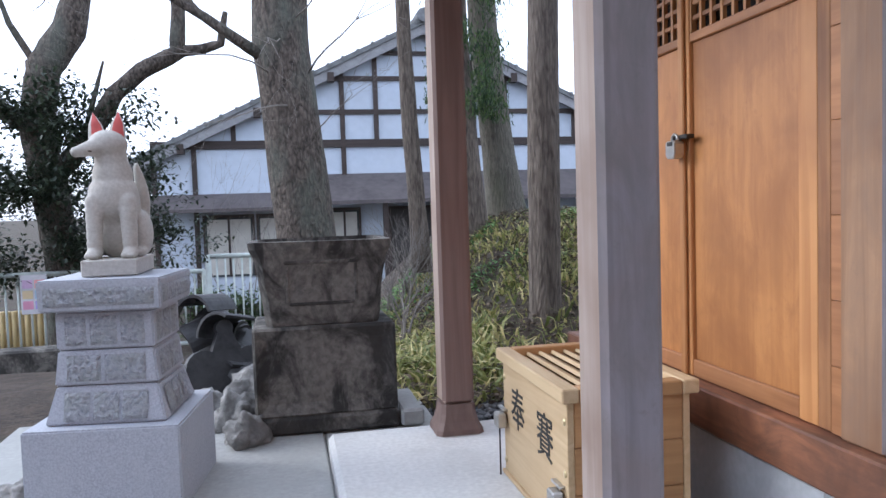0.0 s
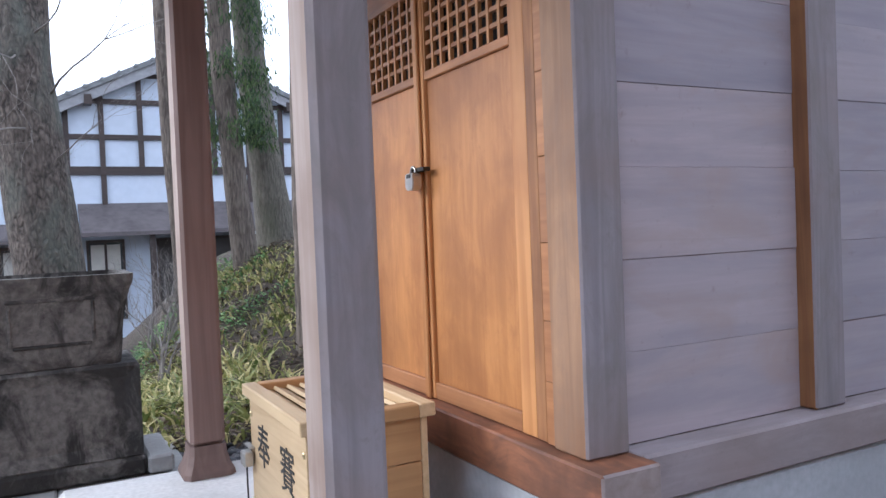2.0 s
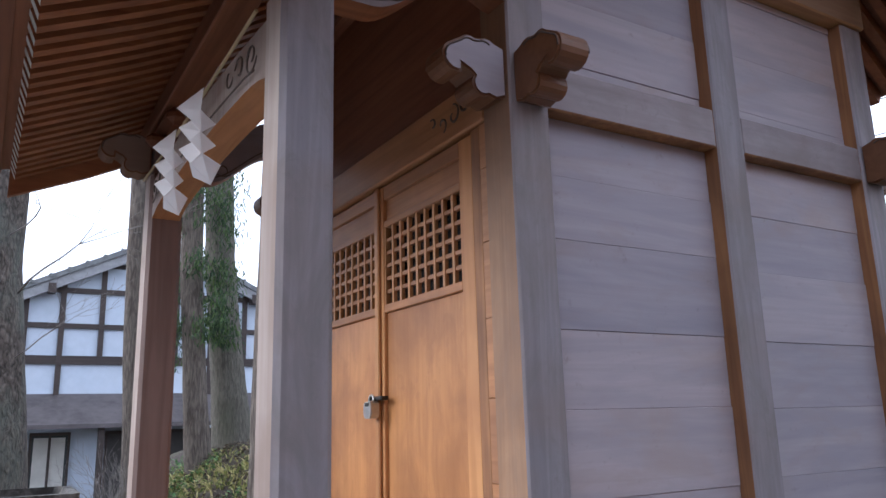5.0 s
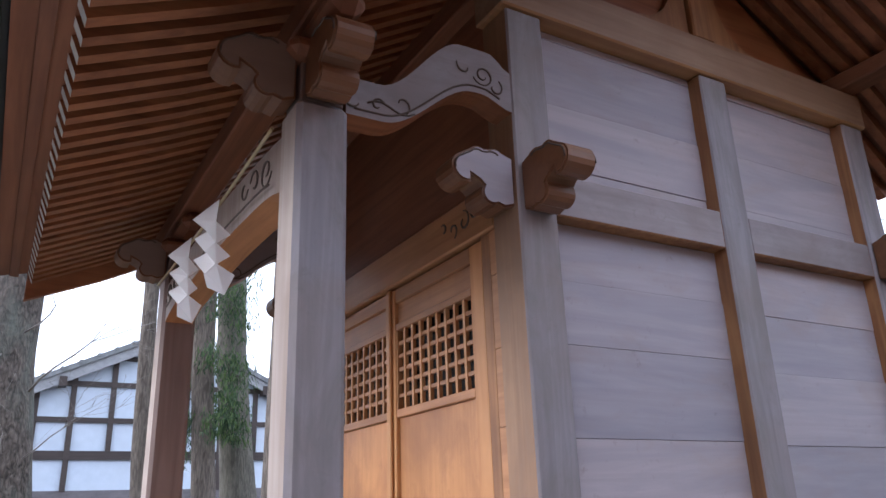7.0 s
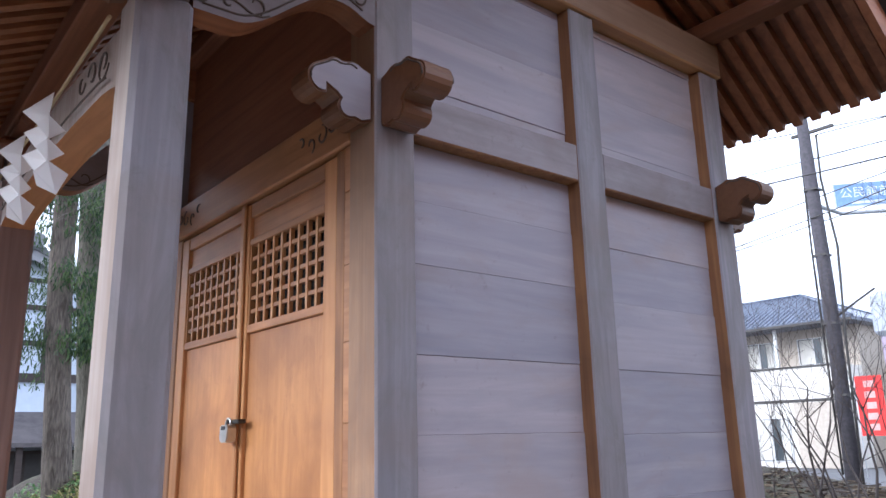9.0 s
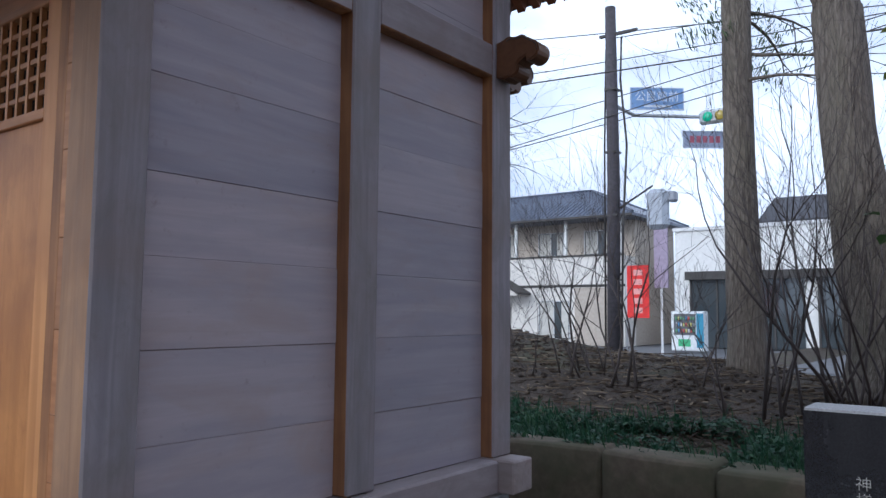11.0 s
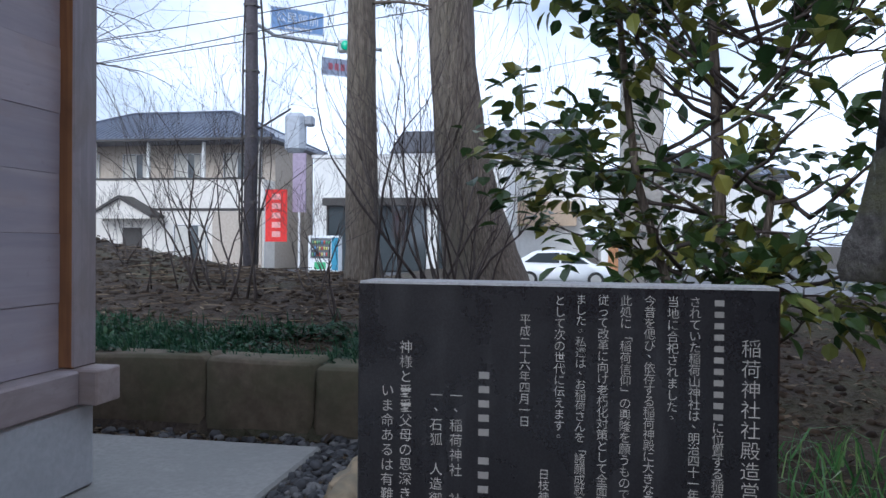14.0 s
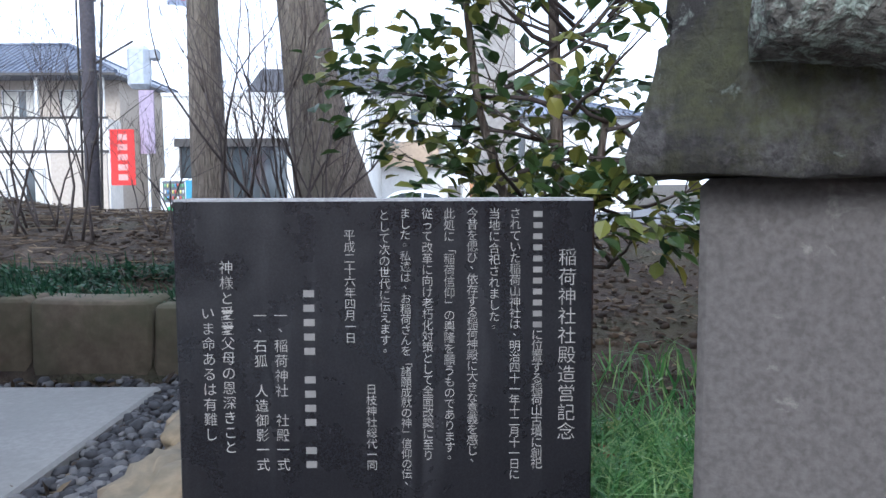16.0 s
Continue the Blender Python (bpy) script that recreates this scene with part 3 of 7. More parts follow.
# porch
PX, PYN, PYF = -0.665, -0.02, 1.615
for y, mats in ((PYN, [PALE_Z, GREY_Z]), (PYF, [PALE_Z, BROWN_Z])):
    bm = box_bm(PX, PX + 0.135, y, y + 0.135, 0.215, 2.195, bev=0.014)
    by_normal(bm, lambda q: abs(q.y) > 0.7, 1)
    ob = part("porch_post", bm, mats, shrine, "square porch post, pale and grey")
    bm = bmesh.new()
    prof = [(0.100, 0.092), (0.097, 0.112), (0.082, 0.142), (0.073, 0.175), (0.070, 0.214)]
    rings = []
    for r, z in prof:
        cx, cy = PX + 0.0675, y + 0.0675
        c = r * 0.78
        rings.append([bm.verts.new((cx + p, cy + q, z)) for p, q in ((-r, -c), (-c, -r), (c, -r), (r, -c), (r, c), (c, r), (-c, r), (-r, c))])
    for r0, r1 in zip(rings, rings[1:]):
        for j in range(8):
            bm.faces.new((r0[j], r0[(j + 1) % 8], r1[(j + 1) % 8], r1[j]))
    bm.faces.new(rings[-1])
    bm.faces.new(rings[0][::-1])
    part("post_foot", bm, BROWN_Z, shrine, "flared metal-brown post foot")

GREY_BROWN = wood("faded_nose", (0.25, 0.19, 0.155), (0.225, 0.165, 0.135), "x", (0.14, 0.085, 0.06), 0.6, 0.5, 0.08)
XZ = Matrix(((1, 0, 0, 0), (0, 0, 1, 0), (0, 1, 0, 0), (0, 0, 0, 1)))


def at_y(y):
    return Matrix.Translation((0, y, 0)) @ XZ


def swirl(bm, cx, cz, r, a0, turns, m, w=0.0032):
    pts = []
    for k in range(22):
        t = k / 21
        a, q = radians(a0) + turns * 2 * math.pi * t, r * (1 - 0.72 * t)
        pts.append(m @ Vector((cx + q * math.cos(a), cz + q * math.sin(a), 0)))
    tube(bm, pts, [w * (0.4 + 0.6 * math.sin(math.pi * (0.1 + 0.8 * k / 21))) for k in range(22)], 5)


# the curved beams from porch post to corner post, with carved scrolls
for y in (0.0, W - 0.09):
    top, bot = [], []
    for k in range(25):
        t = k / 24
        x = -0.53 + 0.528 * t
        s = smooth01(0.18, 0.68, t)
        top.append((x, 2.30 + 0.205 * s - 0.05 * smooth01(0.86, 1.0, t)))
        bot.append((x, 2.19 + 0.168 * smooth01(0.2, 0.75, t) - 0.035 * smooth01(0.8, 1.0, t)))
    bm = bmesh.new()
    # edge faces take a darker brown, the underside's shade put into the colour
    prism(bm, bot + top[::-1], 0.085, at_y(y), 0, 1)
    beam = part("curved_beam", bm, [SILL_X, BROWN_X], shrine, "curved grey beam carved with scrolls")
    m = at_y(y - 0.002)
    for q in ((-0.10, 2.42, 0.036, 200, 1.4), (-0.505, 2.235, 0.042, 120, 0.55), (-0.44, 2.235, 0.022, 20, 0.8), (-0.37, 2.255, 0.03, 300, 0.6), (-0.16, 2.435, 0.03, 160, 0.5), (-0.06, 2.39, 0.03, 60, -0.7)):
        bm = bmesh.new()
        swirl(bm, *q, m)
        part("carved_scroll", bm, CARVE, beam)
    bm = bmesh.new()
    tube(bm, [m @ Vector((x, z + 0.02, 0)) for x, z in bot[1:-2]], 0.003, 5)
    part("carved_scroll", bm, CARVE, beam)
    bm = bmesh.new()
    tube(bm, [m @ Vector((-0.47 + 0.02 * k, 2.235 + 0.012 * math.sin(k * 0.9), 0)) for k in range(8)], 0.003, 5)
    part("carved_scroll", bm, CARVE, beam)

# rainbow beam between the porch posts
bm = bmesh.new()
top, bot = [], []
for k in range(21):
    t = k / 20
    y = PYN + 0.136 + (PYF - PYN - 0.137) * t
    camber = 0.045 * math.sin(math.pi * t)
    top.append((y, 2.155 + camber))
    bot.append((y, 2.015 + camber * 0.8 - 0.02 * (1 - smooth01(0, 0.08, t)) - 0.02 * smooth01(0.92, 1, t)))
YZ = Matrix(((0, 0, 1, PX + 0.012), (1, 0, 0, 0), (0, 1, 0, 0), (0, 0, 0, 1)))
prism(bm, bot + top[::-1], 0.11, YZ)
bm.normal_update()
by_normal(bm, lambda q: q.x < -0.7, 1)
koryo = part("porch_beam", bm, [WARM_Y, PALE_Z], shrine, "arched porch beam carved with scrolls")
bm = bmesh.new()
mz = Matrix.Translation((-0.013, 0, 0)) @ YZ
for k, (cy, cz, r, a, tn) in enumerate(((0.22, 2.09, 0.05, 200, 1.2), (0.33, 2.10, 0.045, 20, 0.8), (0.43, 2.12, 0.04, 200, 0.7), (1.50, 2.09, 0.05, -20, -1.2), (1.39, 2.10, 0.045, 160, -0.8), (1.29, 2.12, 0.04, -20, -0.7))):
    bm = bmesh.new()
    swirl(bm, cy, cz, r, a, tn, mz)
    part("carved_scroll", bm, CARVE, koryo)
bm = bmesh.new()
tube(bm, [mz @ Vector((y, z + 0.025, 0)) for y, z in bot[1:-1]], 0.003, 5)
part("carved_scroll", bm, CARVE, koryo)


lintel = [o for o in shrine.children if o.name == "lintel"][0]
FRONT_M = Matrix(((0, 0, 1, 0.001), (1, 0, 0, 0), (0, 1, 0, 0), (0, 0, 0, 1)))
for y, d in LINTEL_ENDS:
    for cy, cz, r, a, tn in ((0.0, 2.085, 0.036, 90, 0.9), (0.07, 2.075, 0.030, 250, -0.7), (0.13, 2.095, 0.024, 60, 0.6), (-0.06, 2.10, 0.026, 200, 0.8)):
        bm = bmesh.new()
        swirl(bm, y + d * cy, cz, r, a if d > 0 else 180 - a, tn * d, FRONT_M, 0.0042)
        part("carved_scroll", bm, CARVE, lintel)


def nose_outline(s=1.0):
    """Side view of a carved beam nose: a cloud head with a lobe beneath; it points along +x."""
    o = [(0.0, 0.02), (0.0, 0.14)] + arc(0.07, 0.118, 0.045, 130, 60, 4) + arc(0.135, 0.12, 0.04, 120, 40, 5) + arc(0.185, 0.075, 0.052, 70, -110, 9)
    o += arc(0.135, 0.062, 0.034, -20, 160, 5)[::-1][-1:] + [(0.135, 0.035)] + arc(0.088, -0.002, 0.04, 35, -120, 7) + [(0.04, -0.045), (0.0, -0.03)]
    return [(x * s, z * s) for x, z in o]


def nose(x, y, z, turn, mats, s=1.0, thick=0.105, name="beam_nose", label="carved cloud-shaped beam end"):
    m = Matrix.Translation((x, y, z)) @ Matrix.Rotation(radians(turn), 4, "Z") @ Matrix.Translation((0, thick / 2, 0)) @ Matrix(((1, 0, 0, 0), (0, 0, -1, 0), (0, 1, 0, 0), (0, 0, 0, 1)))
    bm = bmesh.new()
    prism(bm, nose_outline(s), thick, m, 0, 1)
    bmesh.ops.recalc_face_normals(bm, faces=bm.faces[:])
    bmesh.ops.bevel(bm, geom=[e for e in bm.edges if any(len(f.verts) > 5 for f in e.link_faces)], offset=0.006, segments=2, affect="EDGES", clamp_overlap=True)
    for f in bm.faces:
        if len(f.verts) <= 5:
            f.material_index = 1
    ob = part(name, bm, mats, shrine, label)
    inner = [(0.025 * s + px * 0.86, pz * 0.86 + 0.006) for px, pz in nose_outline(s)[2:18]]
    for d in (-0.001, thick + 0.001):
        bm = bmesh.new()
        tube(bm, [m @ Vector((px, pz, d)) for px, pz in inner], 0.0028, 5)
        part("carved_scroll", bm, CARVE, ob)
    return ob


for y in (PS / 2, W - PS / 2):
    nose(0.0, y, 2.06, 180, [GREY_X, NOSE_M], 0.86)
    nose(D, y, 2.045, 0, [NOSE_M, NOSE_M], 0.95)
for x in (PS / 2, 1.70 + PS / 2):
    nose(x, 0.0, 2.045, -90, [NOSE_M, NOSE_M], 0.86)
    nose(x, W, 2.06, 90, [NOSE_M, NOSE_M], 0.88)
for y in (PYN, PYF):
    nose(PX, y + 0.0675, 2.222, 180, [GREY_BROWN, NOSE_M], 0.84)
nose(PX + 0.0675, PYN, 2.222, -90, [NOSE_M, NOSE_M], 0.84)
nose(PX + 0.0675, PYF + 0.135, 2.222, 90, [NOSE_M, NOSE_M], 0.84)
# bearing blocks and bracket arms over the porch posts, and the porch purlin
for y in (PYN, PYF):
    cy = y + 0.0675
    part("bearing_block", box_bm(PX - 0.03, PX + 0.165, cy - 0.098, cy + 0.098, 2.305, 2.36, bev=0.02), BROWN_Y, shrine)
    part("bracket_arm", box_bm(PX + 0.02, PX + 0.115, cy - 0.24, cy + 0.24, 2.361, 2.44, bev=0.03), BROWN_Y, shrine)
    part("bracket_core", box_bm(PX + 0.01, PX + 0.125, cy - 0.055, cy + 0.055, 2.196, 2.304, bev=0.004), BROWN_Z, shrine)
part("porch_purlin", box_bm(PX + 0.015, PX + 0.12, -0.57, W + 0.57, 2.441, 2.535, bev=0.006), BROWN_Y, shrine)

# roof: rafters, sheathing, covering, fascias
FRONT = [(0.92, 3.45), (0.62, 3.255), (0.3, 3.08), (0.0, 2.945), (-0.4, 2.70), (-0.62, 2.54), (-0.85, 2.425), (-1.17, 2.29)]
REAR = [(0.92, 3.45), (1.25, 3.24), (1.55, 3.065), (1.85, 2.90), (2.1, 2.705), (2.32, 2.545)]


def strip(prof, lift0, lift1, y0, y1, bm=None, cut=0.0):
    bm = bm or bmesh.new()
    rows = [[bm.verts.new((x, y, z + d)) for y in (y0, y1) for d in (lift0, lift1)] for x, z in prof]
    for r0, r1 in zip(rows, rows[1:]):
        for a, c in ((0, 1), (1, 3), (3, 2), (2, 0)):
            bm.faces.new((r0[a], r0[c], r1[c], r1[a]))
    rows[-1][0].co.x += cut
    rows[-1][2].co.x += cut
    f0, f1 = bm.faces.new([rows[0][k] for k in (0, 2, 3, 1)]), bm.faces.new([rows[-1][k] for k in (0, 1, 3, 2)])
    f1.material_index = 1 if len(prof) else 0
    bmesh.ops.recalc_face_normals(bm, faces=bm.faces[:])
    return bm


NR = 34
ry0, ry1 = -0.555, W + 0.555
for prof in (FRONT, REAR):
    first = part("rafter", strip(prof, 0.0, 0.055, -0.021, 0.021, cut=0.022 if prof is FRONT else -0.026), [BROWN_X, WHITE_TIP], shrine)
    first.location.y = ry0
    for k in range(1, NR):
        o = first.copy()
        scene.collection.objects.link(o)
        o.location.y = ry0 + (ry1 - ry0) * k / (NR - 1)
    ext = prof + ([(-1.30, 2.262)] if prof is FRONT else [(2.335, 2.535)])
    part("roof_sheathing", strip(ext, 0.056, 0.075, -0.60, W + 0.60), [BROWN_Y, BROWN_Y], shrine)
    part("roof_cover", strip(ext[:-1] + ([(-1.32, 2.252)] if prof is FRONT else [(2.36, 2.520)]), 0.076, 0.135, -0.66, W + 0.66), [COPPER, COPPER], shrine, "dark metal roof covering")
    for y in (-0.635, W + 0.60):
        part("bargeboard", strip(prof, -0.075, 0.074, y, y + 0.035), [BROWN_X, BROWN_X], shrine)
part("eave_fascia", box_bm(-1.245, -1.205, -0.60, W + 0.60, 2.322, 2.338, bev=0.003), BROWN_Y, shrine)
part("eave_edge", box_bm(-1.335, -1.322, -0.66, W + 0.66, 2.275, 2.39, bev=0.004), COPPER, shrine)
part("ridge_cap", box_bm(0.80, 1.04, -0.68, W + 0.68, 3.56, 3.70, bev=0.03), COPPER, shrine)

# straw rope and paper streamers under the porch beam
rope = thing("sacred_rope", (PX - 0.03, W / 2, 2.07), "thin straw rope slung along the porch beam", "rope")
bm = bmesh.new()
rp = [(PX - 0.026, 0.10 + 1.53 * k / 30, 2.155 - 0.06 * math.sin(math.pi * k / 30) + 0.045 * math.sin(math.pi * k / 30)) for k in range(31)]
tube(bm, rp, 0.005, 8)
part("rope", bm, wood("straw", (0.55, 0.42, 0.22), (0.38, 0.27, 0.13), "y"), rope)


def streamer(y, z, lean):
    """Folded zigzag paper, leaf below leaf."""
    s = thing("paper_streamer", (PX - 0.045, y, z), "white zigzag folded paper streamer hanging from the porch rope", "paper streamer", "streamers on the rope")
    u, o = Vector((0.86, -0.5, 0)), Vector((-0.5, -0.86, 0))
    p0 = Vector((PX - 0.055, y, z))
    leaves = [[(0.0, 0.0), (-0.074, -0.065), (-0.031, -0.102), (0.0, -0.077)]]
    for k in range(2):
        a, q = 0.003 * k, -0.0655 * k
        leaves.append([(a, q - 0.077), (a - 0.031, q - 0.102), (a + 0.003, q - 0.142), (a + 0.031 + lean, q - 0.116)])
        leaves.append([(a - 0.031, q - 0.102), (a - 0.065, q - 0.125), (a - 0.028, q - 0.170), (a + 0.003, q - 0.142)])
    leaves.append([(0.009, -0.207), (-0.026, -0.238), (-0.026 + lean, -0.275), (0.023 + lean, -0.298), (0.048 + lean, -0.238)])
    for k, c in enumerate(leaves):
        bm = bmesh.new()
        fold = (0.010, -0.010)[k % 2]
        fr = [bm.verts.new(p0 + u * a + o * (0.004 * (k % 2) + fold * (j - 1.5) * 0.6) + Vector((0, 0, q))) for j, (a, q) in enumerate(c)]
        bk = [bm.verts.new(v.co - o * 0.0012) for v in fr]
        bm.faces.new(fr)
        bm.faces.new(bk[::-1])
        for j in range(len(c)):
            bm.faces.new((fr[j], bk[j], bk[(j + 1) % len(c)], fr[(j + 1) % len(c)]))
        part("paper_leaf", bm, PAPER, s)


for y, lean in ((0.511, 0.010), (0.873, 0.0)):
    streamer(y, 2.115, lean)

# offering box
BX0, BX1, BY0, BY1, BZ = -0.545, -0.180, 0.505, 1.120, 0.533
obox = thing("offering_box", ((BX0 + BX1) / 2, (BY0 + BY1) / 2, 0.08), "pale wooden offering box with slatted top and brass studs", "offering box")
part("front_panel", box_bm(BX0, BX0 + 0.02, BY0, BY1, 0.105, BZ - 0.04, bev=0.002), BOX_Y, obox)
part("back_panel", box_bm(BX1 - 0.02, BX1, BY0, BY1, 0.105, BZ - 0.04, bev=0.002), BOX_Y, obox)
for y in (BY0, BY1 - 0.02):
    for z0, z1 in ((0.106, 0.23), (0.232, 0.362), (0.364, BZ - 0.04)):
        part("side_board", box_bm(BX0 + 0.021, BX1 - 0.021, y, y + 0.02, z0, z1, bev=0.003), BOX_X, obox)
part("bottom_rail", box_bm(BX0 - 0.01, BX1 + 0.01, BY0 - 0.01, BY1 + 0.01, 0.0915, 0.1045, bev=0.003), BOX_Y, obox)
for x in (BX0 - 0.02, BX1 - 0.03):
    part("top_rail", box_bm(x, x + 0.05, BY0 - 0.02, BY1 + 0.02, BZ - 0.04, BZ, bev=0.004), BOX_Y, obox)
for y in (BY0 - 0.02, BY1 - 0.03):
    part("top_rail", box_bm(BX0 + 0.031, BX1 - 0.031, y, y + 0.05, BZ - 0.039, BZ, bev=0.004), BOX_X, obox)
for k in range(7):
    x = BX0 + 0.055 + 0.045 * k
    bm = bmesh.new()
    bx(bm, -0.025, 0.025, BY0 + 0.031, BY1 - 0.031, -0.006, 0.006, m=Matrix.Translation((x, 0, BZ - 0.028)) @ Matrix.Rotation(radians(24), 4, "Y"))
    part("slat", bm, BOX_Y, obox)
# black sheet below the slats, painted in place of the box's inner shade
part("inside", box_bm(BX0 + 0.022, BX1 - 0.022, BY0 + 0.022, BY1 - 0.022, 0.30, 0.31), DARK, obox)
for y in (BY0 + 0.018, BY1 - 0.018):
    for z in (0.145, 0.29, 0.435):
        bm = bmesh.new()
        bmesh.ops.create_uvsphere(bm, u_segments=12, v_segments=6, radius=0.011, matrix=Matrix.Translation((BX0 - 0.001, y, z)) @ Matrix.Diagonal((0.5, 1, 1, 1)))
        part("brass_stud", bm, BRASS, obox, smooth=True)
for y, z in ((0.55, 0.225), (1.095, 0.30)):
    part("latch_plate", box_bm(BX0 - 0.018, BX0, y - 0.02, y + 0.05, z + 0.02, z + 0.028, bev=0.002), STEEL, obox)
    lk = part("latch_lock", box_bm(BX0 - 0.04, BX0 - 0.006, y - 0.026, y + 0.026, z - 0.036, z + 0.014, bev=0.005), STEEL, obox)
    bm = bmesh.new()
    tube(bm, [(BX0 - 0.022, y + 0.012, z - 0.02), (BX0 - 0.022, y + 0.012, 0.085)], 0.003, 6)
    part("iron_rod", bm, plain("rod_iron", (0.04, 0.04, 0.04), 0.5, 0.7), obox)


def text_mesh(name, body, size, m, mat, parent, depth=0.001, label="", thin=0.0):
    """Letters turned into a mesh, so that they stay part of their thing."""
    c = bpy.data.curves.new(name, "FONT")
    c.body, c.size, c.align_x, c.align_y, c.extrude = body, size, "CENTER", "CENTER", depth
    c.offset = -thin
    tmp = bpy.data.objects.new(name, c)
    scene.collection.objects.link(tmp)
    me = bpy.data.meshes.new_from_object(tmp.evaluated_get(bpy.context.evaluated_depsgraph_get()))
    bpy.data.objects.remove(tmp)
    me.transform(m)
    me.materials.clear()
    me.materials.append(mat)
    bm = bmesh.new()
    bm.from_mesh(me)
    bpy.data.meshes.remove(me)
    return part(name, bm, mat, parent, label)


FACE_W = Matrix(((0, 0, -1, 0), (-1, 0, 0, 0), (0, 1, 0, 0), (0, 0, 0, 1)))   # reading side towards -x
for ch, y, z in (("奉", 0.955, 0.345), ("賽", 0.69, 0.335)):
    text_mesh("brush_letter", ch, 0.15, Matrix.Translation((BX0 - 0.0015, y, z)) @ FACE_W, INK, obox, label="black brushed character")
# ---- generic growth ----
def from_lists(name, verts, faces, mat, parent=None, smooth=False):
    me = bpy.data.meshes.new(name)
    me.from_pydata(verts, [], faces)
    me.materials.append(mat)
    if smooth:
        me.polygons.foreach_set("use_smooth", [True] * len(me.polygons))
    ob = new(name, me)
    if parent:
        ob.parent = parent
        ob.matrix_parent_inverse = parent.matrix_basis.inverted()
    return ob


def add_leaf(vs, fs, p, d, up, length, width, fold=0.25, droop=0.15):
    """A pointed oval leaf folded along its middle."""
    d = d.normalized()
    s = d.cross(up)
    if s.length < 1e-4:
        s = Vector((1, 0, 0))
    s.normalize()
    u = s.cross(d)
    k = len(vs)
    for t, w, h in ((0.0, 0.0, 0.0), (0.3, 0.42, 0.0), (0.65, 0.46, 0.0), (1.0, 0.0, 0.0)):
        c = p + d * (length * t) - u * (droop * length * t * t)
        if w:
            vs += [c + s * (w * width) + u * (fold * w * width), c, c - s * (w * width) + u * (fold * w * width)]
        else:
            vs.append(c)
    fs += [(k, k + 2, k + 1), (k, k + 3, k + 2), (k + 1, k + 2, k + 5, k + 4), (k + 2, k + 3, k + 6, k + 5), (k + 4, k + 5, k + 7), (k + 5, k + 6, k + 7)]


def add_blade(vs, fs, p, lean, h, w, rng):
    a = rng.uniform(0, 6.283)
    s = Vector((math.cos(a), math.sin(a), 0)) * w * 0.5
    d = Vector((math.cos(lean[0]), math.sin(lean[0]), 0)) * lean[1]
    k = len(vs)
    m1 = p + Vector((0, 0, h * 0.55)) + d * h * 0.3
    tip = p + Vector((0, 0, h * (1 - 0.35 * lean[1]))) + d * h
    vs += [p - s, p + s, m1 - s * 0.8, m1 + s * 0.8, tip]
    fs += [(k, k + 1, k + 3, k + 2), (k + 2, k + 3, k + 4)]


def branch(bm, p, d, length, r, depth, rng, tips, spread=0.7, up=0.25, n=5, split=3, bend=0.22):
    pts, rad = [p], [r]
    steps = 4
    for k in range(steps):
        d = (d + Vector((rng.uniform(-bend, bend), rng.uniform(-bend, bend), rng.uniform(-bend, bend) + up * 0.15))).normalized()
        p = p + d * (length / steps)
        pts.append(p)
        rad.append(max(0.0012, r * (1 - 0.55 * (k + 1) / steps)))
    tube(bm, pts, rad, n)
    if depth == 0:
        tips.append((p, d))
        return
    for k in range(split):
        q = pts[rng.randint(2, steps)] if k else pts[-1]
        e = (d + Vector((rng.uniform(-spread, spread), rng.uniform(-spread, spread), rng.uniform(-spread * 0.4, spread * 0.8)))).normalized()
        branch(bm, q, e, length * rng.uniform(0.55, 0.8), rad[-1] * 0.8, depth - 1, rng, tips, spread, up, max(3, n - 1), split, bend)


def trunk_mesh(pts, radii, rng, n=22, lump=0.06):
    """A bark-covered trunk through points, finely ringed, with ridges and lumps."""
    bm = bmesh.new()
    fine, fr = [], []
    for k in range(len(pts) - 1):
        a, c = Vector(pts[k]), Vector(pts[k + 1])
        m = max(4, int((c - a).length / 0.12))
        for j in range(m):
            t = j / m
            fine.append(a.lerp(c, t))
            fr.append(radii[k] + (radii[k + 1] - radii[k]) * t)
    fine.append(Vector(pts[-1]))
    fr.append(radii[-1])
    tube(bm, fine, fr, n)
    seed = rng.uniform(0, 50)
    for v in bm.verts:
        q = Vector((v.co.x * 6, v.co.y * 6, v.co.z * 0.9 + seed))
        k = min(range(len(fine)), key=lambda i: abs(fine[i].z - v.co.z))
        out = (v.co - fine[k])
        out.z = 0
        if out.length > 1e-5:
            v.co += out.normalized() * fr[k] * (lump * 2.2 * noise.noise(q) + lump * noise.noise(q * 3.1))
    return bm


BARK_GREY = bark("grey_bark", (0.165, 0.135, 0.112), (0.035, 0.028, 0.023), (0.125, 0.145, 0.12), 1.0, 6.5)
BARK_BROWN = bark("brown_bark", (0.20, 0.165, 0.135), (0.075, 0.058, 0.047), None, 1.3)
BARK_GREEN = bark("smooth_bark", (0.175, 0.16, 0.13), (0.095, 0.085, 0.068), (0.09, 0.10, 0.06), 1.7)
BARK_EAST = bark("pale_bark", (0.225, 0.19, 0.155), (0.105, 0.085, 0.068), (0.17, 0.15, 0.11), 1.5)
TWIG = plain("twig_bark", (0.075, 0.06, 0.055), 0.85)
TWIG_PALE = plain("pale_twig", (0.24, 0.215, 0.195), 0.85)
LEAF_DARK = leafy("dark_leaf", (0.014, 0.024, 0.014), (0.032, 0.048, 0.028), (0.085, 0.105, 0.065), 0.42)
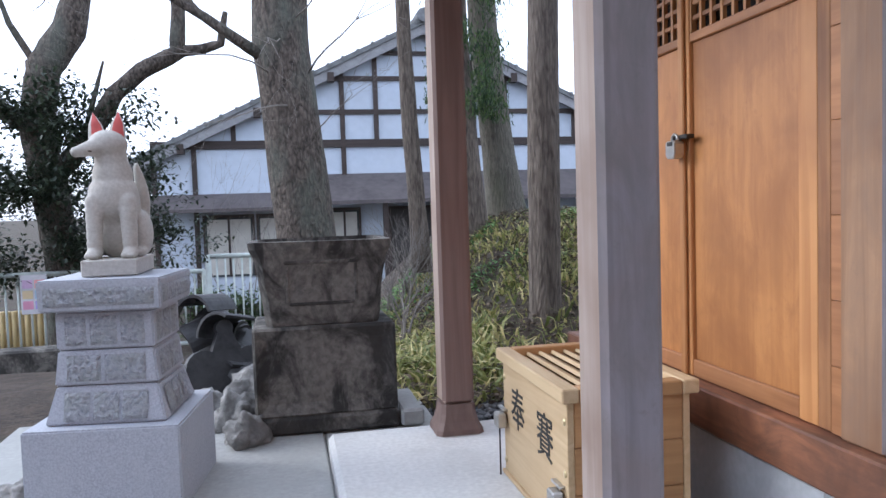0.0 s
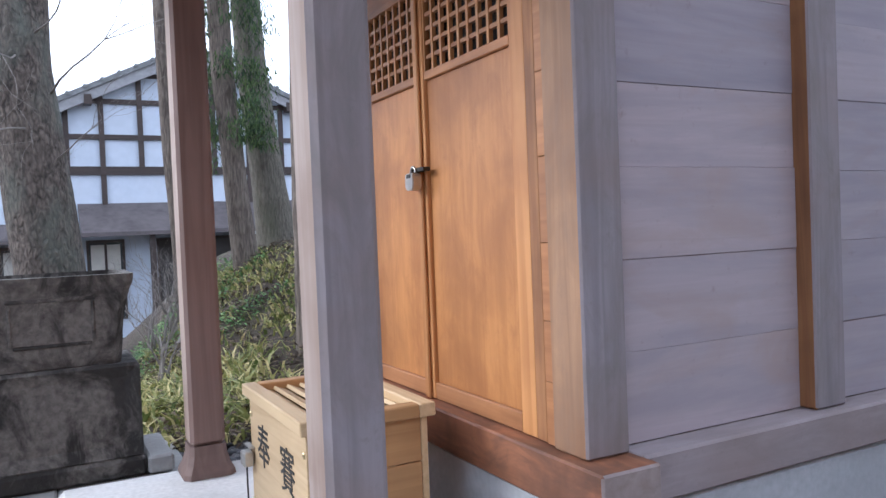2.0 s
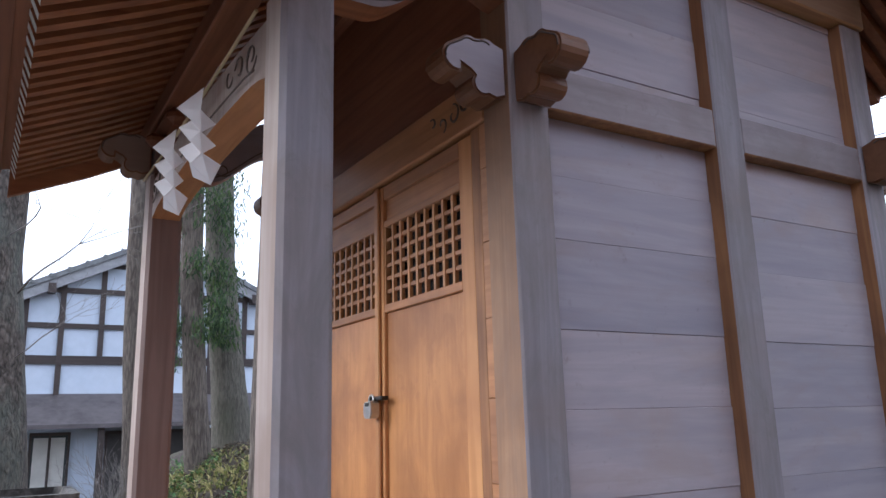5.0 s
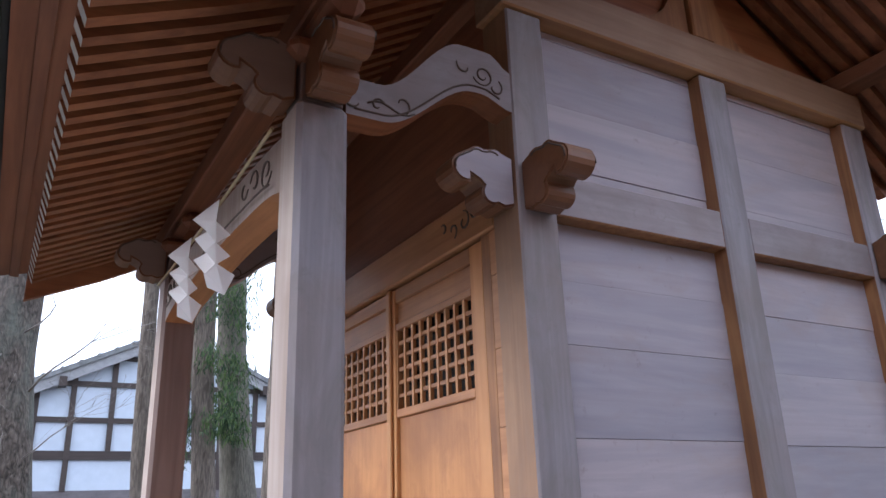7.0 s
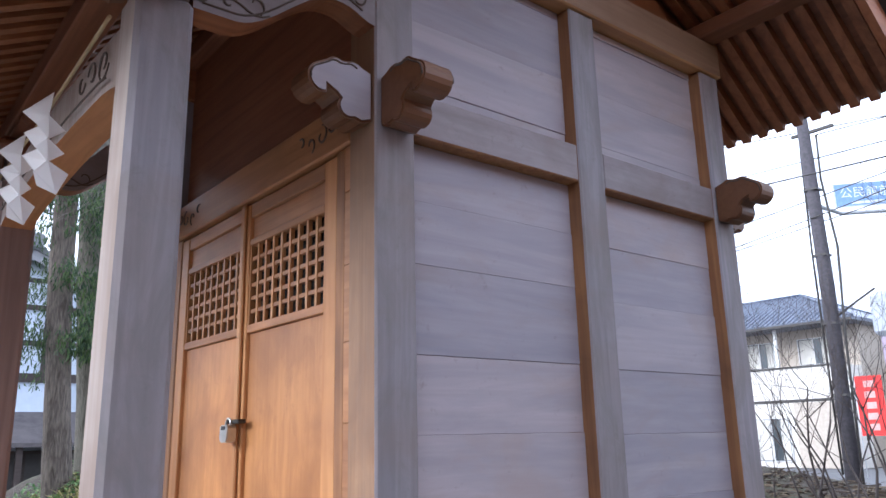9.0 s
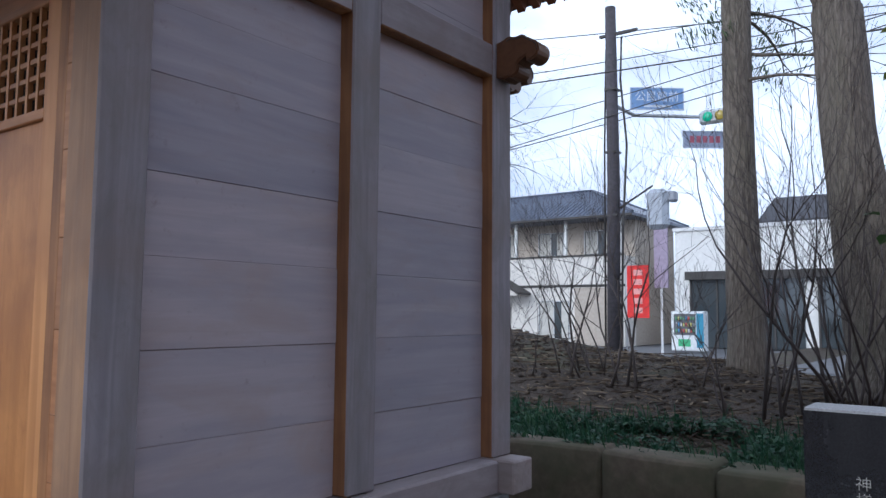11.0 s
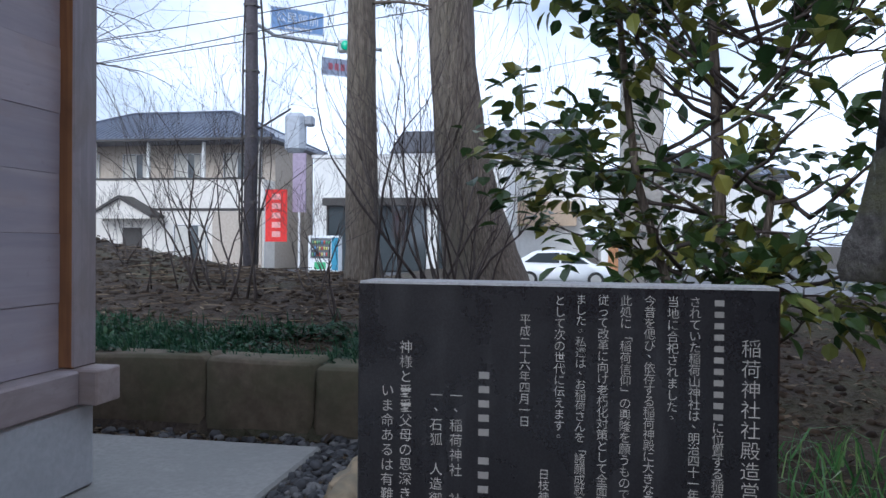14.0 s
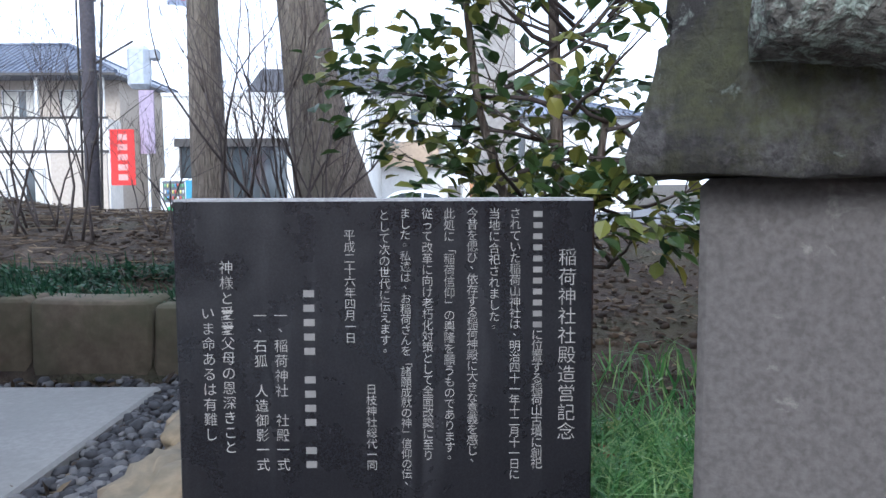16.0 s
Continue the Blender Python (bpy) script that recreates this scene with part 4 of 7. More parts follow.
LEAF_CAM = leafy("glossy_leaf", (0.022, 0.052, 0.020), (0.065, 0.115, 0.035), (0.30, 0.29, 0.065), 0.28)
LEAF_CONIFER = leafy("conifer_leaf", (0.018, 0.045, 0.02), (0.05, 0.095, 0.03), (0.11, 0.17, 0.05), 0.6)
GRASS_M = leafy("sedge", (0.10, 0.14, 0.035), (0.30, 0.31, 0.095), (0.66, 0.56, 0.27), 0.55)
GRASS_G = leafy("green_grass", (0.06, 0.15, 0.045), (0.13, 0.28, 0.08), (0.30, 0.40, 0.15), 0.55)
IVY = leafy("ground_ivy", (0.016, 0.065, 0.032), (0.026, 0.085, 0.045), (0.06, 0.13, 0.055), 0.5)
LITTER = leafy("dry_leaves", (0.035, 0.024, 0.016), (0.085, 0.058, 0.037), (0.25, 0.195, 0.13), 0.85)

# ---- north side: fox, pedestal, basin ----
TURN = Matrix.Translation((-1.85, 1.56, 0)) @ Matrix.Rotation(radians(-7), 4, "Z")
pedestal = thing("stone_pedestal", (-1.85, 1.56, 0.0), "pale granite pedestal of stepped blocks with rough-hewn panels", "pedestal")


def ped_bx(h0, h1, r0, r1, bev=0.006):
    """A square block about the pedestal's axis, tapering from half-width r0 to r1."""
    bm = bmesh.new()
    lo = [bm.verts.new(TURN @ Vector((a * r0, c * r0, h0))) for a, c in ((-1, -1), (1, -1), (1, 1), (-1, 1))]
    hi = [bm.verts.new(TURN @ Vector((a * r1, c * r1, h1))) for a, c in ((-1, -1), (1, -1), (1, 1), (-1, 1))]
    bm.faces.new(lo[::-1])
    bm.faces.new(hi)
    for k in range(4):
        bm.faces.new((lo[k], lo[(k + 1) % 4], hi[(k + 1) % 4], hi[k]))
    bmesh.ops.bevel(bm, geom=bm.edges[:], offset=bev, segments=2, affect="EDGES")
    return bm


def rough_panel(bm, w, h, d, m, rng):
    nx, ny = max(3, int(w / 0.012)), max(3, int(h / 0.012))
    rows = []
    sd = rng.uniform(0, 60)
    for i in range(nx + 1):
        row = []
        for j in range(ny + 1):
            edge = min(i, nx - i, j, ny - j)
            x, z = w * (i / nx - 0.5), h * j / ny
            dep = 0.0 if edge == 0 else d * (0.7 + 0.9 * noise.noise((x * 40 + sd, z * 40, sd)))
            row.append(bm.verts.new(m @ Vector((x, -dep, z))))
        rows.append(row)
    for i in range(nx):
        for j in range(ny):
            bm.faces.new((rows[i][j], rows[i + 1][j], rows[i + 1][j + 1], rows[i][j + 1]))


rng = random.Random(11)
part("base_block", ped_bx(-0.03, 0.278, 0.262, 0.262), GRANITE, pedestal)
for h0, h1, r0, r1, cells in ((0.280, 0.408, 0.205, 0.172, (1, 1, 1)), (0.412, 0.532, 0.176, 0.164, (1, 1.2)), (0.536, 0.668, 0.166, 0.166, (0.8, 1, 0.9))):
    tier = part("tier_block", ped_bx(h0, h1, r0, r1), GRANITE, pedestal)
    total, wide = sum(cells), 2 * r1 - 0.05
    for side in range(4):
        x = -wide / 2
        for c in cells:
            w = wide * c / total
            tilt = math.atan2(r0 - r1, h1 - h0)
            m = TURN @ Matrix.Rotation(radians(90 * side), 4, "Z") @ Matrix.Translation((x + w / 2, -r0 - 0.001, h0 + 0.014)) @ Matrix.Rotation(-tilt, 4, "X")
            bm = bmesh.new()
            rough_panel(bm, w - 0.012, h1 - h0 - 0.03, 0.007, m, rng)
            part("hewn_panel", bm, GRANITE_ROUGH, tier)
            x += w
cap = part("cap_block", ped_bx(0.672, 0.782, 0.205, 0.208), GRANITE, pedestal)
for side in range(4):
    bm = bmesh.new()
    rough_panel(bm, 0.37, 0.062, 0.008, TURN @ Matrix.Rotation(radians(90 * side), 4, "Z") @ Matrix.Translation((0, -0.208, 0.692)), rng)
    part("hewn_panel", bm, GRANITE_ROUGH, cap)

pedestal.location += Vector((-0.03, 0, 0.04))

# fox statue: one mesh, its ears painted red inside
m_, n_, l_, b_ = nodes_of("fox_stone", 0.8)
v_ = coords(n_, l_, (1, 1, 1))
fx = noise_of(n_, l_, v_, 90, 5)
c_ = ramp_of(n_, l_, fx, [(0.3, (0.46, 0.44, 0.40)), (0.7, (0.58, 0.56, 0.52))])
c_ = mix_of(n_, l_, ramp_of(n_, l_, noise_of(n_, l_, v_, 7, 6), [(0.5, (0, 0, 0)), (0.75, (0.5, 0.5, 0.5))]), c_, (0.33, 0.31, 0.27))
l_.new(c_, b_.inputs["Base Color"])
bump_of(n_, l_, b_, fx, 0.2, 0.003)
FOX_STONE = m_
EAR_RED = plain("ear_red", (0.55, 0.10, 0.09), 0.7)


def blob(bm, c, r, rot=(0, 0, 0), mi=0):
    n0 = len(bm.faces)
    bmesh.ops.create_icosphere(bm, subdivisions=3, radius=1.0, matrix=FM @ Matrix.Translation(c) @ Euler([radians(a) for a in rot]).to_matrix().to_4x4() @ Matrix.Diagonal((*r, 1)))


# in the statue's own frame it sits facing -y, base top at z = 0
FM = Matrix.Translation((-1.882, 1.585, 0.882)) @ Matrix.Rotation(radians(-1), 4, "Z") @ Matrix.Scale(1.02, 4)
bm = bmesh.new()
blob(bm, (0, 0.07, 0.10), (0.092, 0.105, 0.115))               # haunches
blob(bm, (0, 0.025, 0.195), (0.082, 0.082, 0.135), (14, 0, 0))    # belly
blob(bm, (0, -0.022, 0.222), (0.087, 0.072, 0.088), (8, 0, 0))  # chest
blob(bm, (0, -0.014, 0.29), (0.070, 0.066, 0.09), (6, 0, 0))     # neck
blob(bm, (-0.002, -0.018, 0.35), (0.057, 0.057, 0.085))
blob(bm, (-0.008, -0.03, 0.405), (0.068, 0.062, 0.054))           # head
for k in range(6):                                             # muzzle, turned aside
    t = k / 5
    blob(bm, (-0.035 - 0.062 * t, -0.060 - 0.035 * t, 0.396 - 0.020 * t), (0.038 - 0.017 * t, 0.036 - 0.016 * t, 0.033 - 0.014 * t))
blob(bm, (-0.103, -0.098, 0.386), (0.011, 0.010, 0.009))
for s in (-1, 1):
    for k in range(7):                                         # forelegs
        t = k / 6
        blob(bm, (s * (0.056 + 0.004 * t), -0.062 - 0.012 * t, 0.20 - 0.175 * t), (0.033 - 0.007 * t, 0.031 - 0.006 * t, 0.035))
    blob(bm, (s * 0.06, -0.092, 0.018), (0.029, 0.036, 0.020))
    for j in (-1, 0, 1):
        blob(bm, (s * 0.06 + j * 0.017, -0.122, 0.013), (0.0085, 0.014, 0.012))
    blob(bm, (s * 0.078, 0.06, 0.085), (0.036, 0.078, 0.085))
    blob(bm, (s * 0.078, 0.0, 0.018), (0.026, 0.055, 0.018))
for k in range(12):                                            # tail rising behind the back
    t = k / 11
    blob(bm, (0.05 + 0.025 * math.sin(t * 2.6), 0.135 - 0.05 * t, 0.06 + 0.26 * t), (0.014 + 0.014 * math.sin(math.pi * t),) * 2 + (0.03,))
tmp_me = bpy.data.meshes.new("fox_rough")
bm.to_mesh(tmp_me)
bm.free()
tmp_ob = new("fox_rough", tmp_me)
rm = tmp_ob.modifiers.new("remesh", "REMESH")
rm.mode, rm.voxel_size = "VOXEL", 0.0055
sm = tmp_ob.modifiers.new("smooth", "SMOOTH")
sm.iterations, sm.factor = 7, 0.5
fox_me = bpy.data.meshes.new_from_object(tmp_ob.evaluated_get(bpy.context.evaluated_depsgraph_get()))
bpy.data.objects.remove(tmp_ob)
bm = bmesh.new()
bm.from_mesh(fox_me)
for f in bm.faces:
    f.smooth = True
# ears, painted inside, and the plinth
for s in (-1, 1):
    base = Vector((-0.012 + s * 0.034, -0.012 - s * 0.012, 0.43))
    tip = base + Vector((s * 0.012 - 0.004, 0.010, 0.096))
    ring = []
    for k in range(12):
        a = 2 * math.pi * k / 12
        ring.append(base + Vector((0.033 * math.cos(a), 0.022 * math.sin(a), 0)))
    vs = [bm.verts.new(FM @ q) for q in ring]
    mid = [bm.verts.new(FM @ (q.lerp(tip, 0.55) + (q - base) * 0.22)) for q in ring]
    tv = bm.verts.new(FM @ tip)
    for k in range(12):
        j = (k + 1) % 12
        a = 30 * k + 15
        f1 = bm.faces.new((vs[k], vs[j], mid[j], mid[k]))
        f2 = bm.faces.new((mid[k], mid[j], tv))
        inner = 230 < a < 320
        f1.material_index = f2.material_index = 1 if inner else 0
        f1.smooth = f2.smooth = True
bx(bm, -0.092, 0.092, -0.145, 0.17, -0.056, 0.001, bev=0.004, m=FM)
tube(bm, [FM @ Vector((-0.046 - 0.014 * k, -0.098 - 0.002 * k + 0.012 * (k > 2), 0.378 + 0.0015 * k)) for k in range(4)], 0.0032, 5, mi=2)   # mouth
for s in (-1, 1):   # slit eyes
    tube(bm, [FM @ Vector((-0.045 + 0.012 * k * 1.0 + (0.03 if s > 0 else -0.012), -0.079 + 0.004 * abs(k - 1) + (0.0 if s > 0 else 0.018), 0.416 + 0.004 * k)) for k in range(3)], 0.0035, 5, mi=2)
fox = part("fox_statue", bm, [FOX_STONE, EAR_RED, CARVE], None)
tagged(fox, "pale stone seated fox statue with red painted ears", "statue")

# water basin
basin = thing("stone_basin", (-1.08, 2.26, -0.03), "dark stained stone water basin on a square stone block", "basin")
bm = bmesh.new()
bx(bm, -1.408, -0.76, 2.05, 2.50, 0.05, 0.462, bev=0.012)
bm.normal_update()
ob_faces = [f for f in bm.faces if f.calc_center_median().y < 2.056 and abs(f.normal.y) > 0.9 and f.calc_area() > 0.1]
r = bmesh.ops.inset_individual(bm, faces=ob_faces, thickness=0.07, depth=0.0)
for f in ob_faces:
    for v in f.verts:
        v.co.y += 0.022
part("block", bm, OLD_STONE, basin)
bm = box_bm(-1.415, -0.752, 2.042, 2.51, -0.03, 0.055, bev=0.015)
part("foot", bm, OLD_STONE, basin)
part("step", box_bm(-0.748, -0.64, 2.03, 2.45, -0.03, 0.05, bev=0.012), CONCRETE, basin)
bm = bmesh.new()
prof = [(0.258, 0.464), (0.262, 0.50), (0.272, 0.60), (0.285, 0.70), (0.303, 0.78), (0.318, 0.815), (0.322, 0.848), (0.285, 0.850), (0.268, 0.80), (0.25, 0.74)]
rings = []
for rx, z in prof:
    ryy = rx * 0.72
    c = 0.03
    rings.append([bm.verts.new((-1.088 + a, 2.27 + q, z)) for a, q in ((-rx, -ryy + c), (-rx + c, -ryy), (rx - c, -ryy), (rx, -ryy + c), (rx, ryy - c), (rx - c, ryy), (-rx + c, ryy), (-rx, ryy - c))])
for r0, r1 in zip(rings, rings[1:]):
    for j in range(8):
        bm.faces.new((r0[j], r0[(j + 1) % 8], r1[(j + 1) % 8], r1[j]))
bm.faces.new(rings[-1])
bm.faces.new(rings[0][::-1])
bmesh.ops.subdivide_edges(bm, edges=bm.edges[:], cuts=1, use_grid_fill=True)
for v in bm.verts:
    v.co += noise.noise_vector(v.co * 9) * 0.005
part("bowl", bm, OLD_STONE, basin)
LEAN = Matrix(((1, 0, 0, 0), (0, 1, -0.1036, 0.0518), (0, 0, 1, 0), (0, 0, 0, 1)))   # follows the flare of the bowl's front
for x0, x1, z0, z1 in ((-1.255, -0.921, 0.745, 0.762), (-1.235, -0.941, 0.555, 0.570), (-1.250, -1.236, 0.571, 0.744), (-0.940, -0.926, 0.571, 0.744)):
    part("panel_rim", box_bm(x0, x1, 2.0755, 2.095, z0, z1, bev=0.004, m=LEAN), OLD_STONE, basin)
basin.location += Vector((-0.03, 0, 0.047))


def rock(name, at, size, rng, mat, label, group=""):
    bm = bmesh.new()
    bmesh.ops.create_icosphere(bm, subdivisions=4, radius=1.0)
    sd = Vector((rng.uniform(0, 50), rng.uniform(0, 50), 0))
    for v in bm.verts:
        d = v.co.normalized()
        f = 1 + 0.5 * noise.noise(d * 1.6 + sd) + 0.36 * abs(noise.noise(d * 3.4 + sd)) + 0.2 * abs(noise.noise(d * 8 + sd)) + 0.10 * noise.noise(d * 17 + sd)
        v.co = Vector((d.x * size[0] * f + at[0], d.y * size[1] * f + at[1], max(-0.75, d.z) * size[2] * f + at[2]))
    return tagged(part(name, bm, mat, None, smooth=True), label, "rock", group)


rng = random.Random(5)
for at, sz in (((-1.48, 2.02, 0.03), (0.085, 0.10, 0.10)), ((-1.52, 2.28, 0.05), (0.10, 0.12, 0.12)), ((-1.45, 2.72, 0.05), (0.15, 0.14, 0.12)), ((-1.72, 2.62, 0.02), (0.12, 0.12, 0.09)), ((-2.18, 1.42, 0.0), (0.07, 0.08, 0.06)), ((-2.28, 1.62, 0.0), (0.08, 0.07, 0.06))):
    rock("rock", at, sz, rng, ROCK, "pale weathered rock beside the granite pedestal", "rocks by the pedestal")

# old ridge tiles stacked behind the pedestal
TILE = stone("grey_tile", (0.045, 0.045, 0.05), (0.022, 0.022, 0.025), 30, (0.08, 0.08, 0.08), 6, 0.6, 0.5, 0.4)
stack = thing("ridge_tile_stack", (-1.62, 3.25, -0.06), "stack of dark old roof ridge tiles with a scrolled end", "roof tiles")
rng = random.Random(8)
for k in range(15):
    bm = bmesh.new()
    o = arc(0, -0.05, 0.13, 155, 25, 10) + arc(0, -0.05, 0.113, 25, 155, 10)
    L = rng.uniform(0.22, 0.34)
    m = Matrix.Translation((-1.62 + rng.uniform(-0.22, 0.2), 3.2 + rng.uniform(-0.1, 0.3), 0.0 + 0.034 * k)) @ Euler((radians(90 + rng.uniform(-30, 30)), radians(rng.uniform(-35, 35)), radians(rng.uniform(-80, 80)))).to_matrix().to_4x4()
    prism(bm, o, L, m)
    part("ridge_tile", bm, TILE, stack)
bm = bmesh.new()
o = [(-0.20, 0.0), (0.20, 0.0), (0.22, 0.10)] + arc(0.13, 0.17, 0.10, -20, 120, 7) + [(0.04, 0.36)] + arc(0, 0.38, 0.05, 0, 180, 6) + [(-0.04, 0.36)] + arc(-0.13, 0.17, 0.10, 60, 200, 7) + [(-0.22, 0.10)]
prism(bm, o, 0.07, Matrix.Translation((-1.63, 3.0, 0.0)) @ Matrix.Rotation(radians(20), 4, "Z") @ Matrix.Rotation(radians(80), 4, "X"))
part("scrolled_end_tile", bm, TILE, stack, "scrolled ridge end tile")

# ---- fence and notice to the north ----
FENCE_M = plain("pale_paint", (0.66, 0.72, 0.69), 0.5, 0.2)


def railing(x0, x1, y, z, h, n, label):
    f = thing("railing", ((x0 + x1) / 2, y, z), label, "railing", "railings by the path")
    for x in (x0, x1):
        bm = bmesh.new()
        tube(bm, [(x, y, z), (x, y, z + h)], 0.036, 10)
        part("post", bm, FENCE_M, f)
    for zz in (z + h - 0.02, z + 0.12):
        bm = bmesh.new()
        tube(bm, [(x0, y, zz), (x1, y, zz)], 0.030, 8)
        part("rail", bm, FENCE_M, f)
    for k in range(1, n):
        bm = bmesh.new()
        x = x0 + (x1 - x0) * k / n
        tube(bm, [(x, y, z + 0.12), (x, y, z + h - 0.03)], 0.013, 6)
        part("baluster", bm, FENCE_M, f)


railing(-2.19, -0.45, 8.0, -0.66, 1.20, 18, "pale painted steel railing with thin upright bars")
railing(-3.55, -2.30, 8.6, -0.72, 1.05, 10, "pale painted steel railing with thin upright bars")
railing(-6.8, -3.62, 8.0, -0.70, 1.12, 24, "pale painted steel railing with thin upright bars")
board = thing("notice_board", (-4.09, 7.93, 0.17), "white notice sheet with coloured blocks on the railing", "notice")
part("sheet", box_bm(-4.235, -3.95, 7.93, 7.945, -0.045, 0.40, bev=0.003), plain("notice_white", (0.75, 0.74, 0.78), 0.6), board)
rng = random.Random(3)
for k in range(6):
    c = ((0.75, 0.35, 0.5), (0.45, 0.4, 0.75), (0.8, 0.65, 0.4), (0.4, 0.6, 0.75), (0.7, 0.5, 0.7), (0.85, 0.4, 0.4))[k]
    x, z = -4.215 + 0.13 * (k % 2), 0.01 + 0.12 * (k // 2)
    part("printed_block", box_bm(x, x + 0.11, 7.926, 7.929, z, z + 0.095), plain("print_%s" % "abcdef"[k], c, 0.7), board)
bamboo = thing("bamboo_fence", (-4.6, 9.2, -0.95), "low pale yellow bamboo fence behind the railing", "fence")
BAM = plain("bamboo", (0.55, 0.42, 0.20), 0.5)
for k in range(44):
    bm = bmesh.new()
    x = -6.6 + 0.075 * k
    tube(bm, [(x, 9.2, -0.92), (x, 9.2, -0.14)], 0.035, 8)
    part("bamboo_pole", bm, BAM, bamboo)
bm = box_bm(-7.5, -2.7, 6.0, 6.25, -0.7, -0.15, bev=0.02)
tagged(part("low_wall", bm, OLD_STONE, None), "low dark stone kerb wall along the slope", "wall", kind="structure")

# ---- trees to the north ----
rng = random.Random(21)


def tree_root(name, at, label, group=""):
    return thing(name, at, label, "tree", group)


# great bare tree behind the basin
t = tree_root("bare_tree", (-0.98, 6.0, -0.5), "great bare tree with thick furrowed bark and whitish twigs", "")
part("trunk", trunk_mesh([(-1.00, 6.0, -0.6), (-1.03, 6.0, 0.0), (-1.08, 6.0, 0.85), (-1.15, 6.0, 1.6), (-1.24, 6.0, 2.6), (-1.22, 6.02, 4.2), (-1.25, 6.05, 6.5)], [0.36, 0.30, 0.282, 0.272, 0.262, 0.25, 0.2], rng, 28, 0.035), BARK_GREY, t)
tips = []
for p, d, L, r in (((-1.38, 5.9, 2.45), (-0.9, -0.3, 0.5), 1.3, 0.06), ((-1.0, 5.75, 2.3), (0.35, -0.8, 0.3), 0.9, 0.012), ((-1.2, 5.75, 2.0), (-0.5, -0.7, -0.05), 0.7, 0.008), ((-0.98, 5.76, 1.75), (0.5, -0.7, 0.25), 0.6, 0.007), ((-1.25, 5.74, 2.6), (0.1, -0.8, -0.4), 0.9, 0.008), ((-1.35, 5.8, 2.3), (-0.7, -0.6, 0.2), 0.9, 0.009), ((-1.1, 5.75, 2.8), (0.3, -0.9, -0.1), 1.0, 0.009), ((-1.3, 5.85, 3.0), (-0.6, -0.5, 0.4), 1.2, 0.03), ((-1.1, 5.8, 3.2), (0.6, -0.5, 0.3), 1.0, 0.03)):
    bm = bmesh.new()
    branch(bm, Vector(p), Vector(d).normalized(), L, r, 3, rng, tips, 0.8, 0.1, 6, 3)
    part("limb", bm, BARK_GREY if r > 0.02 else TWIG_PALE, t)

# slender trunks on the mound
for at, pts, rad, mat, label in (
        ((0.3, 7.0, 0.35), [(0.22, 7, 0.3), (0.19, 7, 0.9), (0.14, 7, 1.8), (0.10, 7, 2.9), (0.06, 7, 6)], [0.12, 0.10, 0.095, 0.082, 0.07], BARK_BROWN, "slender brown tree trunk on the grassy mound"),
        ((0.86, 7.0, 0.4), [(0.92, 7, 0.35), (0.86, 7, 0.8), (0.78, 7, 1.8), (0.70, 7, 2.9), (0.62, 7, 6)], [0.17, 0.14, 0.125, 0.12, 0.1], BARK_BROWN, "brown conifer trunk with hanging green sprays"),
        ((1.55, 7.5, 0.45), [(1.48, 7.5, 0.4), (1.39, 7.5, 0.9), (1.29, 7.5, 1.6), (1.21, 7.5, 2.4), (1.14, 7.5, 3.2), (1.0, 7.5, 6.5)], [0.34, 0.25, 0.20, 0.175, 0.17, 0.15], BARK_GREEN, "thick smooth trunk leaning over the grassy mound"),
        ((0.75, 4.0, 0.0), [(0.64, 4, -0.1), (0.62, 4, 0.3), (0.63, 4, 1.0), (0.65, 4, 2.2), (0.69, 4, 5)], [0.16, 0.125, 0.12, 0.118, 0.11], BARK_BROWN, "straight ridged trunk near the shrine")):
    t = tree_root("tree", at, label, "trees on the mound")
    part("trunk", trunk_mesh(pts, rad, rng, 20, 0.05), mat, t)
    if "conifer" in label:
        vs, fs = [], []
        for k in range(72):
            z = rng.uniform(2.15, 4.2) if k > 8 else rng.uniform(2.0, 2.6)
            a = rng.uniform(0, 6.283)
            p0 = Vector((0.8 + 0.14 * math.cos(a), 7 + 0.14 * math.sin(a), z))
            out = Vector((math.cos(a), math.sin(a), -0.35))
            for j in range(70):
                q = p0 + out * rng.uniform(0, 0.32) + Vector((rng.uniform(-0.09, 0.09), rng.uniform(-0.09, 0.09), rng.uniform(-0.2, 0.06)))
                add_blade(vs, fs, q, (rng.uniform(0, 6.283), 0.8), -rng.uniform(0.04, 0.11), 0.014, rng)
        from_lists("crown", vs, fs, LEAF_CONIFER, t)

